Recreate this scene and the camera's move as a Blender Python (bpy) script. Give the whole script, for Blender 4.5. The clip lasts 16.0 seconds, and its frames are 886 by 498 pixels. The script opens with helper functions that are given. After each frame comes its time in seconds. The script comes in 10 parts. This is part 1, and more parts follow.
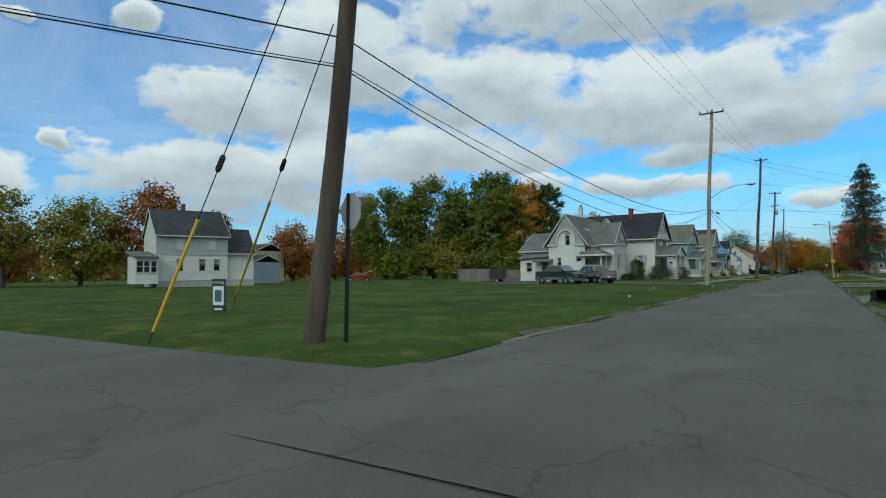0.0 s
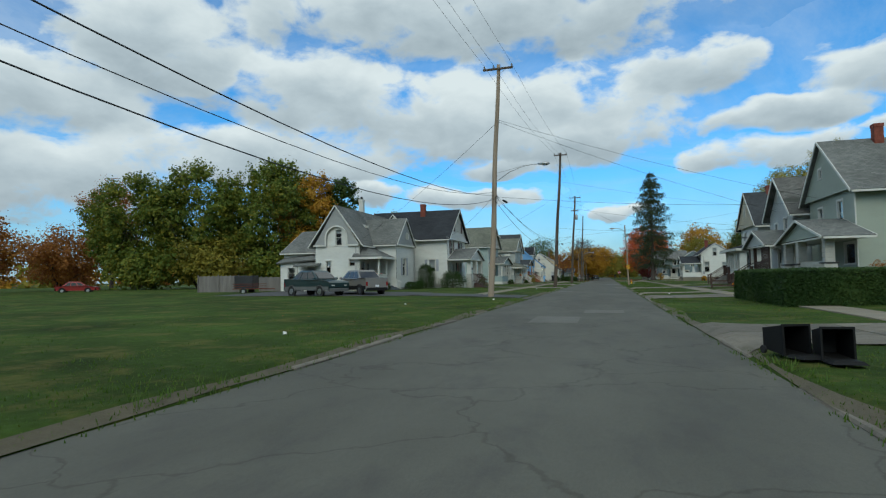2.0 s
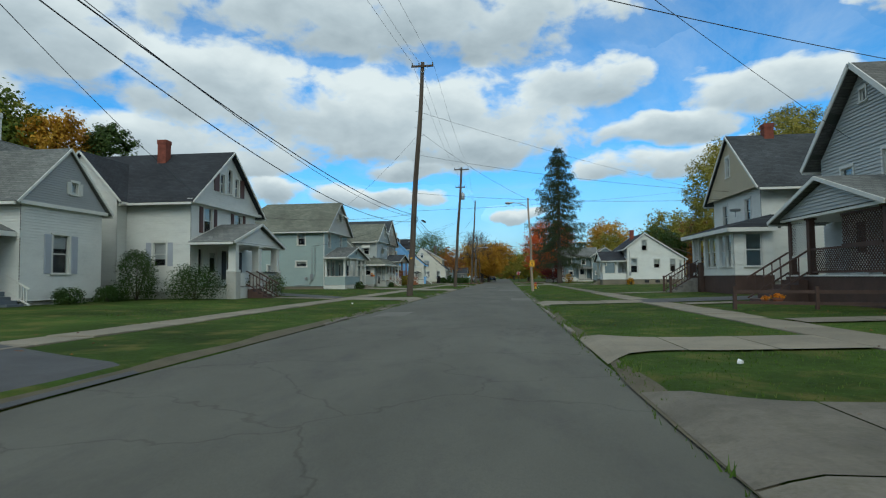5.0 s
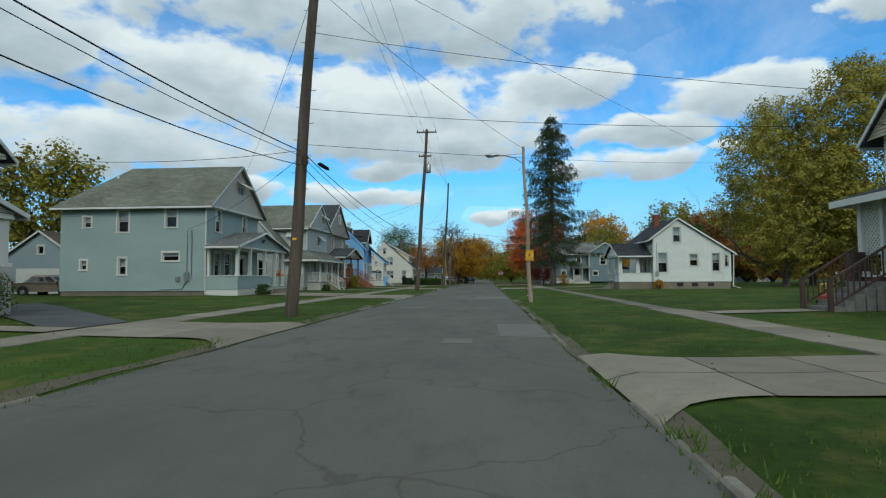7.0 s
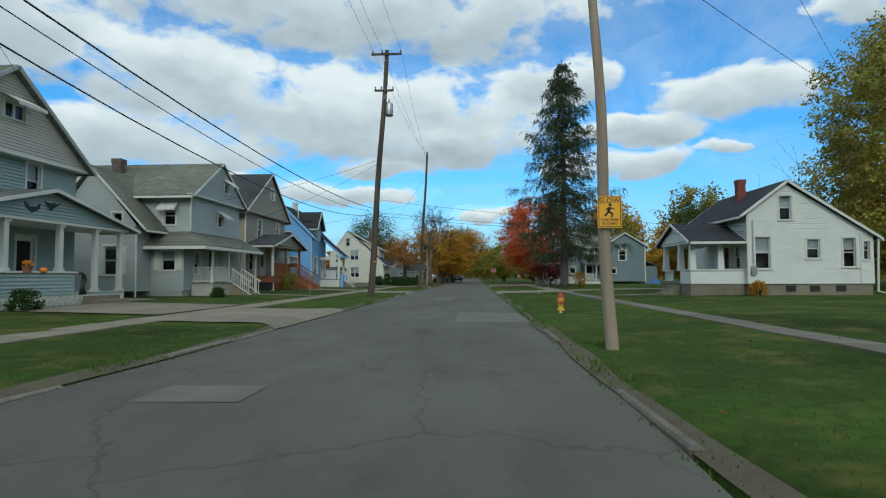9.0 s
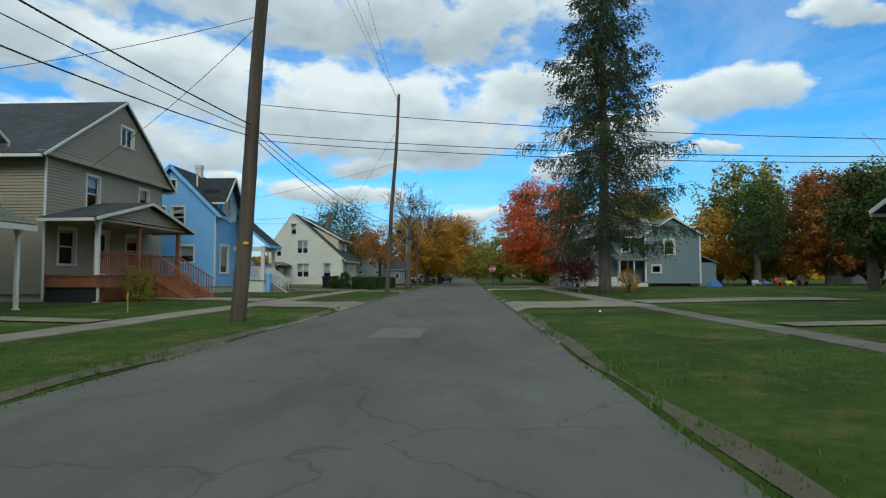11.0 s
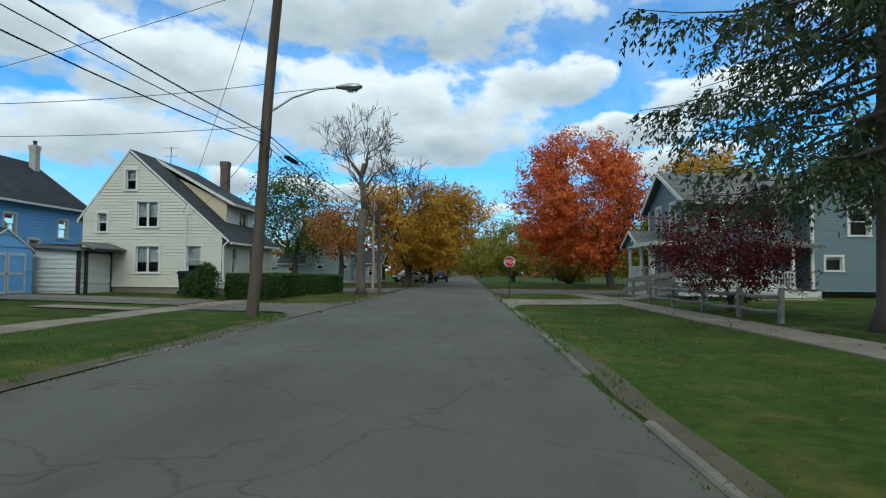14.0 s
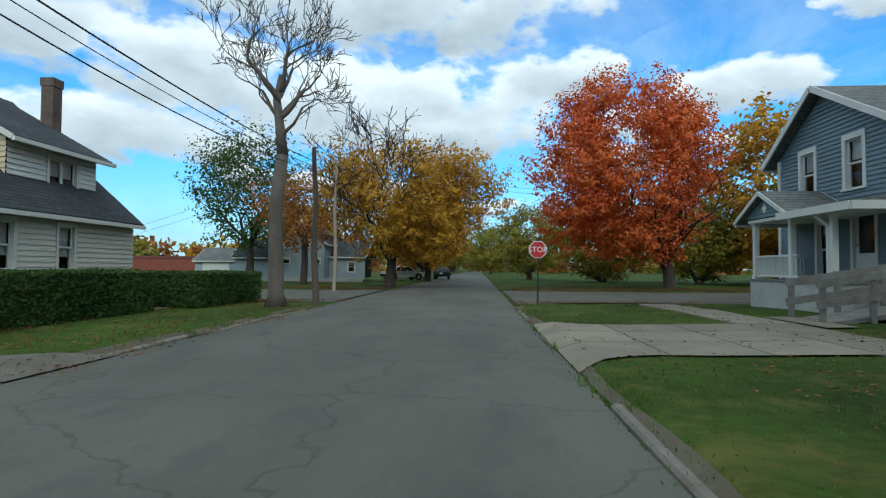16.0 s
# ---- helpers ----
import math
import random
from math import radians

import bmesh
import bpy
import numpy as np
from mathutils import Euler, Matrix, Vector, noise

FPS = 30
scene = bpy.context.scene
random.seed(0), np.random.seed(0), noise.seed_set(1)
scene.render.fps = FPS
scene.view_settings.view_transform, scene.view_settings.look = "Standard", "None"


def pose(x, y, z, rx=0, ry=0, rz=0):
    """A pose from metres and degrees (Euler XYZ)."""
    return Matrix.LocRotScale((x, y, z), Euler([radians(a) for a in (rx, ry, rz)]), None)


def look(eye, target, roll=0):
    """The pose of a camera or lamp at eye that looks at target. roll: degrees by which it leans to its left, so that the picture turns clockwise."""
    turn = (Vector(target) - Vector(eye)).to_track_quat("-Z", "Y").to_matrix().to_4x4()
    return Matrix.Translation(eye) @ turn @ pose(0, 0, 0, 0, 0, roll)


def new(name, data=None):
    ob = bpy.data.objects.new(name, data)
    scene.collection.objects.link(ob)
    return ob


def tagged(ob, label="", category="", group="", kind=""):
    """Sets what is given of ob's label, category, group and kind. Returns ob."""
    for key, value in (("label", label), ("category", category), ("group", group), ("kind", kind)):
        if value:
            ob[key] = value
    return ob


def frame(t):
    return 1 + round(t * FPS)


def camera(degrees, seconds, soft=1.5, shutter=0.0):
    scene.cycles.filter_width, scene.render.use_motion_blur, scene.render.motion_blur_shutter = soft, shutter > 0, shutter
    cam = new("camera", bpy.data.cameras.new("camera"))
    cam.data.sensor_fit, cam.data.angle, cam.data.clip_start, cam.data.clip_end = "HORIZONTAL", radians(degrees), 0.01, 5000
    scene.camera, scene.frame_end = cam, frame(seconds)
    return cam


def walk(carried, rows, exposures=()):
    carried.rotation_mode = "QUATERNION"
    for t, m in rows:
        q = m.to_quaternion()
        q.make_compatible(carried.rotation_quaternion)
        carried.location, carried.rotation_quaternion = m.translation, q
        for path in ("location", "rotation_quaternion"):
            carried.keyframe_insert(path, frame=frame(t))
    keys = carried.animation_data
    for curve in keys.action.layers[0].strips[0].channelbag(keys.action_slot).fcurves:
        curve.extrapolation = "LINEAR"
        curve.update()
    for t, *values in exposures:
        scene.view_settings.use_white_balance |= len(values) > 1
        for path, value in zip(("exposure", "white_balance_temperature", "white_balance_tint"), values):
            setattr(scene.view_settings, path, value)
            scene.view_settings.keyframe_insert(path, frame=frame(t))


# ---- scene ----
# seconds, eye, (yaw to the left of the street, pitch, roll)
cam = camera(76.0, 16.0, soft=1.2)
PATH = [
    (0, (0.187, -61.148, 1.382), (33.177, 2.451, -0.694)),
    (0.5, (-0.031, -58.394, 1.378), (28.311, 2.702, -0.808)),
    (1, (-0.507, -54.242, 1.366), (23.147, 2.856, -1.158)),
    (1.5, (-0.426, -49.647, 1.351), (19.011, 2.877, -1.275)),
    (2, (-0.381, -44.395, 1.344), (16.018, 2.939, -0.896)),
    (2.5, (-0.298, -39.186, 1.342), (13.327, 2.973, -0.904)),
    (3, (-0.286, -34.086, 1.341), (11.025, 2.949, -0.774)),
    (3.5, (-0.093, -28.891, 1.340), (9.295, 2.990, -0.644)),
    (4, (0.269, -23.813, 1.337), (8.145, 2.946, -0.610)),
    (6.5, (0.209, 0.001, 1.348), (4.653, 2.851, -0.379)),
    (7, (0.207, 4.938, 1.349), (4.345, 2.878, -0.315)),
    (7.5, (0.192, 9.784, 1.353), (4.048, 2.921, -0.285)),
    (8, (0.166, 14.518, 1.353), (3.817, 2.844, -0.250)),
    (8.5, (0.138, 19.143, 1.353), (3.532, 2.760, -0.193)),
    (9, (0.096, 23.600, 1.352), (3.234, 2.715, -0.171)),
    (11.5, (-0.128, 47.694, 1.348), (2.238, 2.648, -0.065)),
    (12, (-0.131, 52.069, 1.347), (2.206, 2.574, -0.003)),
    (12.5, (-0.105, 56.258, 1.347), (2.220, 2.518, 0.077)),
    (13, (-0.071, 60.271, 1.347), (2.279, 2.441, 0.101)),
    (13.5, (0.021, 64.387, 1.349), (2.389, 2.414, 0.280)),
    (14, (0.143, 68.348, 1.349), (2.607, 2.376, 0.469)),
    (14.5, (0.265, 72.129, 1.349), (2.822, 2.219, 0.471)),
    (15, (0.350, 75.735, 1.347), (3.035, 2.164, 0.376)),
    (15.5, (0.393, 79.230, 1.339), (3.269, 2.052, 0.305)),
    (16, (0.454, 82.451, 1.326), (3.539, 1.956, 0.323)),
]


def aim(yaw, pitch, roll):
    return Euler((radians(90 + pitch), 0, radians(yaw))).to_matrix().to_4x4() @ pose(0, 0, 0, 0, 0, roll)


walk(cam, [(t, Matrix.Translation(eye) @ aim(*turn)) for t, eye, turn in PATH], [(0, -0.14, 5800, 0), (4, -0.08, 5800, 0), (9, 0.0, 5800, 0), (12, 0.05, 5800, 0), (14, 0.14, 5700, 0), (16, 0.28, 5600, 0)])

# ---------------------------------------------------------------- light
SUN_AZ, SUN_EL = 176.0, 33.0   # degrees clockwise from +y (up the street), and above the horizon
world = bpy.data.worlds.new("sky_world")
scene.world = world
world.use_nodes = True


def build_sky(nt):
    n, l = nt.nodes, nt.links
    n.clear()
    out = n.new("ShaderNodeOutputWorld")
    bg = n.new("ShaderNodeBackground")
    sky = n.new("ShaderNodeTexSky")
    sky.sky_type, sky.sun_disc = 'NISHITA', False
    sky.sun_elevation, sky.sun_rotation = radians(SUN_EL), radians(SUN_AZ)
    sky.air_density, sky.dust_density, sky.ozone_density = 1.0, 0.6, 1.6
    tc = n.new("ShaderNodeTexCoord")
    sep = n.new("ShaderNodeSeparateXYZ")
    l.new(tc.outputs["Generated"], sep.inputs[0])

    def math_node(op, a, b=None, clamp=False):
        m = n.new("ShaderNodeMath")
        m.operation, m.use_clamp = op, clamp
        for k, v in enumerate((a, b)):
            if v is None:
                continue
            if isinstance(v, (int, float)):
                m.inputs[k].default_value = v
            else:
                l.new(v, m.inputs[k])
        return m.outputs[0]

    # where the view goes: the way round and the height, in degrees
    az0 = math_node('MULTIPLY', math_node('ARCTAN2', sep.outputs[0], sep.outputs[1]), 57.2958)
    el0 = math_node('MULTIPLY', math_node('ARCSINE', sep.outputs[2]), 57.2958)
    up = math_node('MAXIMUM', sep.outputs[2], 0.0)
    den = math_node('ADD', up, 0.16)
    px, py = math_node('DIVIDE', sep.outputs[0], den), math_node('DIVIDE', sep.outputs[1], den)
    com = n.new("ShaderNodeCombineXYZ")
    l.new(px, com.inputs[0]), l.new(py, com.inputs[1])
    flat = n.new("ShaderNodeCombineXYZ")
    l.new(math_node('MULTIPLY', az0, 0.11), flat.inputs[0])
    l.new(math_node('MULTIPLY', el0, 0.19), flat.inputs[1])
    shifted = n.new("ShaderNodeVectorMath")
    shifted.inputs[1].default_value = (31.7, 12.3, 5.1)
    l.new(flat.outputs[0], shifted.inputs[0])

    def cloud_noise(vec, scale, detail, rough, dist=0.0):
        t = n.new("ShaderNodeTexNoise")
        t.inputs["Scale"].default_value, t.inputs["Detail"].default_value = scale, detail
        t.inputs["Roughness"].default_value, t.inputs["Distortion"].default_value = rough, dist
        l.new(vec, t.inputs["Vector"])
        return t.outputs["Fac"]

    # the banks' outlines wander, so that no two edges are alike
    az = math_node('ADD', az0, math_node('MULTIPLY', math_node('SUBTRACT', cloud_noise(flat.outputs[0], 1.3, 4.0, 0.5), 0.5), 8.0))
    el = math_node('ADD', el0, math_node('MULTIPLY', math_node('SUBTRACT', cloud_noise(shifted.outputs[0], 1.4, 4.0, 0.5), 0.5), 3.2))
    fray = math_node('SUBTRACT', cloud_noise(flat.outputs[0], 1.7, 9.0, 0.56, 0.25), 0.5)
    billow = math_node('SUBTRACT', cloud_noise(shifted.outputs[0], 2.2, 5.0, 0.48), 0.5)
    # cumulus banks, each at a bearing and height with its half width and half depth
    dens, lift, weight = None, None, None
    for a, e, w, h in CLOUDS:
        u = math_node('DIVIDE', math_node('SUBTRACT', az, a), max(w, 1.2) * 1.2)
        v = math_node('DIVIDE', math_node('SUBTRACT', el, e), max(h, 0.5) * 1.2)
        d = math_node('SUBTRACT', 1.0, math_node('ADD', math_node('POWER', math_node('ABSOLUTE', u), 2.4), math_node('POWER', math_node('ABSOLUTE', v), 2.2)))
        k = math_node('POWER', math_node('MAXIMUM', math_node('ADD', d, 0.7), 0.001), 3.0)
        kv = math_node('MULTIPLY', k, math_node('MINIMUM', math_node('MAXIMUM', v, -1.3), 1.3))
        dens = d if dens is None else math_node('MAXIMUM', dens, d)
        lift = kv if lift is None else math_node('ADD', lift, kv)
        weight = k if weight is None else math_node('ADD', weight, k)
    rise = math_node('DIVIDE', lift, weight)
    # elsewhere, out of view, broken cloud is added; its cover sets the ambient light
    loose = math_node('MULTIPLY', math_node('SUBTRACT', cloud_noise(com.outputs[0], 1.0, 6.0, 0.55), 0.38), 7.0)
    away = math_node('ADD', math_node('MULTIPLY', math_node('SUBTRACT', math_node('ABSOLUTE', math_node('ADD', az, 17.0)), 62.0), 0.2, ), 0.0, True)
    high = math_node('MULTIPLY', math_node('SUBTRACT', el, 33.0), 0.25)
    gate = math_node('MINIMUM', math_node('MAXIMUM', math_node('MAXIMUM', away, high), 0.0), 1.0)
    dens = math_node('MAXIMUM', dens, math_node('SUBTRACT', loose, math_node('MULTIPLY', math_node('SUBTRACT', 1.0, gate), 9.0)))
    # there the unseen clouds take an underside grey, tuned to temper that light
    rise = math_node('SUBTRACT', rise, math_node('MULTIPLY', gate, 0.5))
    rise = math_node('MAXIMUM', rise, -1.0)
    total = math_node('ADD', math_node('ADD', math_node('MAXIMUM', dens, -2.0), 0.12), math_node('ADD', math_node('MULTIPLY', fray, 2.9), math_node('MULTIPLY', billow, 0.9)))
    ramp = n.new("ShaderNodeValToRGB")
    ramp.color_ramp.elements[0].position, ramp.color_ramp.elements[1].position = 0.0, 0.78
    ramp.color_ramp.interpolation = 'EASE'
    l.new(total, ramp.inputs[0])
    # bright tops, grey undersides
    thick = n.new("ShaderNodeValToRGB")
    e = thick.color_ramp.elements
    e[0].position, e[0].color = 0.12, (0.40, 0.45, 0.50, 1)
    e[1].position, e[1].color = 0.78, (1.0, 1.0, 1.0, 1)
    mid = thick.color_ramp.elements.new(0.46)
    mid.color = (0.68, 0.72, 0.76, 1)
    lit = math_node('ADD', math_node('MULTIPLY', rise, 0.40), math_node('ADD', 0.78, math_node('ADD', math_node('MULTIPLY', billow, 0.55), math_node('MULTIPLY', fray, 0.35))))
    l.new(math_node('SUBTRACT', lit, math_node('MULTIPLY', math_node('MAXIMUM', total, 0.0), 0.30)), thick.inputs[0])
    # haze whitens the clouds' colour towards the horizon
    skymul = n.new("ShaderNodeMix")
    skymul.data_type, skymul.blend_type = 'RGBA', 'MULTIPLY'
    skymul.inputs["Factor"].default_value = 1.0
    l.new(sky.outputs[0], skymul.inputs["A"])
    skymul.inputs["B"].default_value = (*SKY_TINT, 1)
    cl = n.new("ShaderNodeMix")
    cl.data_type, cl.blend_type = 'RGBA', 'MULTIPLY'
    cl.inputs["Factor"].default_value = 1.0
    l.new(thick.outputs[0], cl.inputs["A"])
    cl.inputs["B"].default_value = (CLOUD_WHITE, CLOUD_WHITE * 0.995, CLOUD_WHITE * 0.96, 1)
    mix = n.new("ShaderNodeMix")
    mix.data_type = 'RGBA'
    # a thin veil of ice cloud between the banks, thicker low down
    veil = math_node('MULTIPLY', math_node('SUBTRACT', cloud_noise(com.outputs[0], 0.8, 8.0, 0.68, 0.6), 0.40), 1.5, True)
    veil = math_node('MINIMUM', math_node('MAXIMUM', veil, math_node('SUBTRACT', 0.80, math_node('MULTIPLY', el0, 0.075))), 0.72)
    cover = math_node('MAXIMUM', ramp.outputs[0], veil)
    l.new(cover, mix.inputs["Factor"])
    l.new(skymul.outputs["Result"], mix.inputs["A"])
    l.new(cl.outputs["Result"], mix.inputs["B"])
    l.new(mix.outputs["Result"], bg.inputs["Color"])
    bg.inputs["Strength"].default_value = SKY_STRENGTH
    l.new(bg.outputs[0], out.inputs["Surface"])


SKY_STRENGTH, CLOUD_WHITE, SKY_TINT = 0.13, 6.6, (0.42, 0.92, 1.25)
# bearing clockwise from the street, height, half width, half depth, in degrees
CLOUDS = [(-12.2, 25.4, 23.3, 4.1), (-28.5, 17.9, 8.1, 3.9), (-9.8, 15.5, 16.7, 4.3), (-2.9, 12.8, 8.0, 2.1), (-40.2, 19.4, 4.2, 3.8), (-34.3, 11.8, 12.0, 2.6), (8.0, 18.6, 6.1, 2.3), (23.3, 16.2, 6.4, 2.2), (15.9, 13.6, 5.6, 1.3), (14.3, 10.8, 6.2, 1.4), (22.9, 11.5, 2.1, 0.5), (-10.4, 10.7, 4.5, 0.8), (-22.9, 8.4, 3.1, 1.1), (-13.2, 8.0, 6.1, 1.0), (1.1, 6.3, 2.6, 0.7), (33.8, 21.2, 2.6, 1.6), (-43.4, 21.4, 7.7, 4.8), (-52.4, 15.8, 8.4, 3.5), (-53.6, 9.4, 12.4, 3.2), (-67.7, 11.6, 1.3, 0.9), (-61.6, 22.3, 2.5, 1.0), (-70.2, 20.4, 1.1, 0.6), (-72.4, 6.8, 3.1, 3.3)]
build_sky(world.node_tree)

sun = new("sun", bpy.data.lights.new("sun", 'SUN'))
sun.data.energy, sun.data.angle, sun.data.color = 1.05, radians(28), (1.0, 0.90, 0.74)
sun.matrix_world = look((0, 0, 60), (60 * -math.sin(radians(SUN_AZ)) / math.tan(radians(SUN_EL)), 60 * -math.cos(radians(SUN_AZ)) / math.tan(radians(SUN_EL)), 0))

# ---------------------------------------------------------------- materials
def shade(name, base, rough=0.7, var=0.18, coarse=0.6, fine=25.0, bump=0.25, bump_scale=40.0, metal=0.0, dirt=None, dirt_amount=0.35,
          stretch=(1, 1, 1), per_object=0.0, coat=0.0, spec=0.5):
    """A painted, earthy or wooden surface: its colour drifts at a coarse and a fine scale, with a fine relief."""
    m = bpy.data.materials.new(name)
    m.use_nodes = True
    n, l = m.node_tree.nodes, m.node_tree.links
    p = n["Principled BSDF"]
    p.inputs["Roughness"].default_value, p.inputs["Metallic"].default_value = rough, metal
    p.inputs["Coat Weight"].default_value = coat
    p.inputs["Specular IOR Level"].default_value = spec
    tc = n.new("ShaderNodeTexCoord")
    mp = n.new("ShaderNodeMapping")
    mp.inputs["Scale"].default_value = stretch
    l.new(tc.outputs["Object"], mp.inputs["Vector"])

    def tex(scale, detail, rgh=0.6):
        t = n.new("ShaderNodeTexNoise")
        t.inputs["Scale"].default_value, t.inputs["Detail"].default_value, t.inputs["Roughness"].default_value = scale, detail, rgh
        l.new(mp.outputs[0], t.inputs["Vector"])
        return t.outputs["Fac"]

    def ramp(src, a, b, lo=0.3, hi=0.7):
        r = n.new("ShaderNodeValToRGB")
        r.color_ramp.elements[0].position, r.color_ramp.elements[1].position = lo, hi
        r.color_ramp.elements[0].color, r.color_ramp.elements[1].color = (*a, 1), (*b, 1)
        l.new(src, r.inputs[0])
        return r.outputs[0]

    def mix(a, b, fac, mode='MIX'):
        x = n.new("ShaderNodeMix")
        x.data_type, x.blend_type = 'RGBA', mode
        for key, v in (("Factor", fac), ("A", a), ("B", b)):
            if isinstance(v, float):
                x.inputs[key].default_value = v
            elif isinstance(v, tuple):
                x.inputs[key].default_value = (*v, 1)
            else:
                l.new(v, x.inputs[key])
        return x.outputs["Result"]

    lo = tuple(c * (1 - var) for c in base)
    hi = tuple(min(1, c * (1 + var)) for c in base)
    col = ramp(tex(coarse, 5), lo, hi)
    g = ramp(tex(fine, 4), (1 - var,) * 3, (1, 1, 1))
    col = mix(col, g, 0.8, 'MULTIPLY')
    if dirt:
        col = mix(col, tuple(dirt), mix((0.0,) * 3, (dirt_amount,) * 3, ramp(tex(coarse * 2.3 + 0.3, 8, 0.7), (0,) * 3, (1,) * 3, 0.5, 0.72)))
    if per_object:
        oi = n.new("ShaderNodeObjectInfo")
        r = n.new("ShaderNodeMapRange")
        r.inputs["To Min"].default_value, r.inputs["To Max"].default_value = 1 - per_object, 1 + per_object
        l.new(oi.outputs["Random"], r.inputs["Value"])
        col = mix(col, r.outputs[0], 1.0, 'MULTIPLY')
    l.new(col, p.inputs["Base Color"])
    if bump:
        b = n.new("ShaderNodeBump")
        b.inputs["Strength"].default_value, b.inputs["Distance"].default_value = bump, 0.02
        l.new(tex(bump_scale, 6, 0.65), b.inputs["Height"])
        l.new(b.outputs[0], p.inputs["Normal"])
    return m


def shingle(name, base, axis, patches=None):
    """Asphalt shingles in courses; axis: the way the courses run."""
    m = shade(name, base, rough=0.9, var=0.28, coarse=0.35, fine=14, bump=0.0, spec=0.2)
    n, l = m.node_tree.nodes, m.node_tree.links
    p = n["Principled BSDF"]
    tc = n.new("ShaderNodeTexCoord")
    sep, com = n.new("ShaderNodeSeparateXYZ"), n.new("ShaderNodeCombineXYZ")
    l.new(tc.outputs["Object"], sep.inputs[0])
    l.new(sep.outputs[0 if axis == 'x' else 1], com.inputs[0])
    l.new(sep.outputs[2], com.inputs[1])
    b = n.new("ShaderNodeTexBrick")
    b.inputs["Scale"].default_value = 1.0
    b.inputs["Brick Width"].default_value, b.inputs["Row Height"].default_value = 0.31, 0.10
    b.inputs["Mortar Size"].default_value, b.inputs["Mortar Smooth"].default_value = 0.010, 0.3
    b.inputs["Color1"].default_value, b.inputs["Color2"].default_value = (0.78, 0.78, 0.78, 1), (1.12, 1.1, 1.08, 1)
    b.inputs["Mortar"].default_value = (0.45, 0.45, 0.45, 1)
    l.new(com.outputs[0], b.inputs["Vector"])
    old = p.inputs["Base Color"].links[0].from_socket
    x = n.new("ShaderNodeMix")
    x.data_type, x.blend_type = 'RGBA', 'MULTIPLY'
    x.inputs["Factor"].default_value = 1.0
    l.new(old, x.inputs["A"]), l.new(b.outputs["Color"], x.inputs["B"])
    res = x.outputs["Result"]
    if patches:
        t = n.new("ShaderNodeTexNoise")
        t.inputs["Scale"].default_value, t.inputs["Detail"].default_value = 0.9, 6
        mp = n.new("ShaderNodeMapping")
        mp.inputs["Scale"].default_value = (0.6, 0.6, 2.2)
        l.new(tc.outputs["Object"], mp.inputs[0]), l.new(mp.outputs[0], t.inputs["Vector"])
        r = n.new("ShaderNodeValToRGB")
        r.color_ramp.elements[0].position, r.color_ramp.elements[1].position = 0.56, 0.59
        l.new(t.outputs["Fac"], r.inputs[0])
        y = n.new("ShaderNodeMix")
        y.data_type = 'RGBA'
        l.new(r.outputs[0], y.inputs["Factor"]), l.new(res, y.inputs["A"])
        y.inputs["B"].default_value = (*patches, 1)
        res = y.outputs["Result"]
    l.new(res, p.inputs["Base Color"])
    bp = n.new("ShaderNodeBump")
    bp.inputs["Strength"].default_value, bp.inputs["Distance"].default_value = 0.6, 0.015
    l.new(b.outputs["Fac"], bp.inputs["Height"])
    bp.invert = True
    l.new(bp.outputs[0], p.inputs["Normal"])
    return m


def clear_glass(name, tint=(0.9, 0.95, 1.0), rough=0.02):
    m = bpy.data.materials.new(name)
    m.use_nodes = True
    p = m.node_tree.nodes["Principled BSDF"]
    p.inputs["Base Color"].default_value = (*tint, 1)
    p.inputs["Transmission Weight"].default_value, p.inputs["Roughness"].default_value, p.inputs["IOR"].default_value = 1.0, rough, 1.3
    return m


def leafy(name, colours, rough=0.6):
    """Leaves: each one takes its own colour between the given ones, with light shining through."""
    m = bpy.data.materials.new(name)
    m.use_nodes = True
    n, l = m.node_tree.nodes, m.node_tree.links
    p = n["Principled BSDF"]
    p.inputs["Roughness"].default_value = rough
    p.inputs["Specular IOR Level"].default_value = 0.25
    geo = n.new("ShaderNodeNewGeometry")
    r = n.new("ShaderNodeValToRGB")
    while len(r.color_ramp.elements) < len(colours):
        r.color_ramp.elements.new(0.5)
    for k, c in enumerate(colours):
        r.color_ramp.elements[k].position, r.color_ramp.elements[k].color = k / max(1, len(colours) - 1), (*c, 1)
    t = n.new("ShaderNodeTexNoise")
    t.inputs["Scale"].default_value, t.inputs["Detail"].default_value = 0.45, 3
    tc = n.new("ShaderNodeTexCoord")
    l.new(tc.outputs["Object"], t.inputs["Vector"])
    add = n.new("ShaderNodeMath")
    add.operation = 'MULTIPLY_ADD'
    l.new(geo.outputs["Random Per Island"], add.inputs[0])
    add.inputs[1].default_value = 0.45
    s = n.new("ShaderNodeMapRange")
    s.inputs["From Min"].default_value, s.inputs["From Max"].default_value, s.inputs["To Max"].default_value = 0.3, 0.7, 0.55
    l.new(t.outputs["Fac"], s.inputs["Value"])
    l.new(s.outputs[0], add.inputs[2])
    l.new(add.outputs[0], r.inputs[0])
    l.new(r.outputs[0], p.inputs["Base Color"])
    tr = n.new("ShaderNodeBsdfTranslucent")
    l.new(r.outputs[0], tr.inputs["Color"])
    mx = n.new("ShaderNodeMixShader")
    mx.inputs[0].default_value = 0.3
    l.new(p.outputs[0], mx.inputs[1]), l.new(tr.outputs[0], mx.inputs[2])
    l.new(mx.outputs[0], n["Material Output"].inputs["Surface"])
    return m


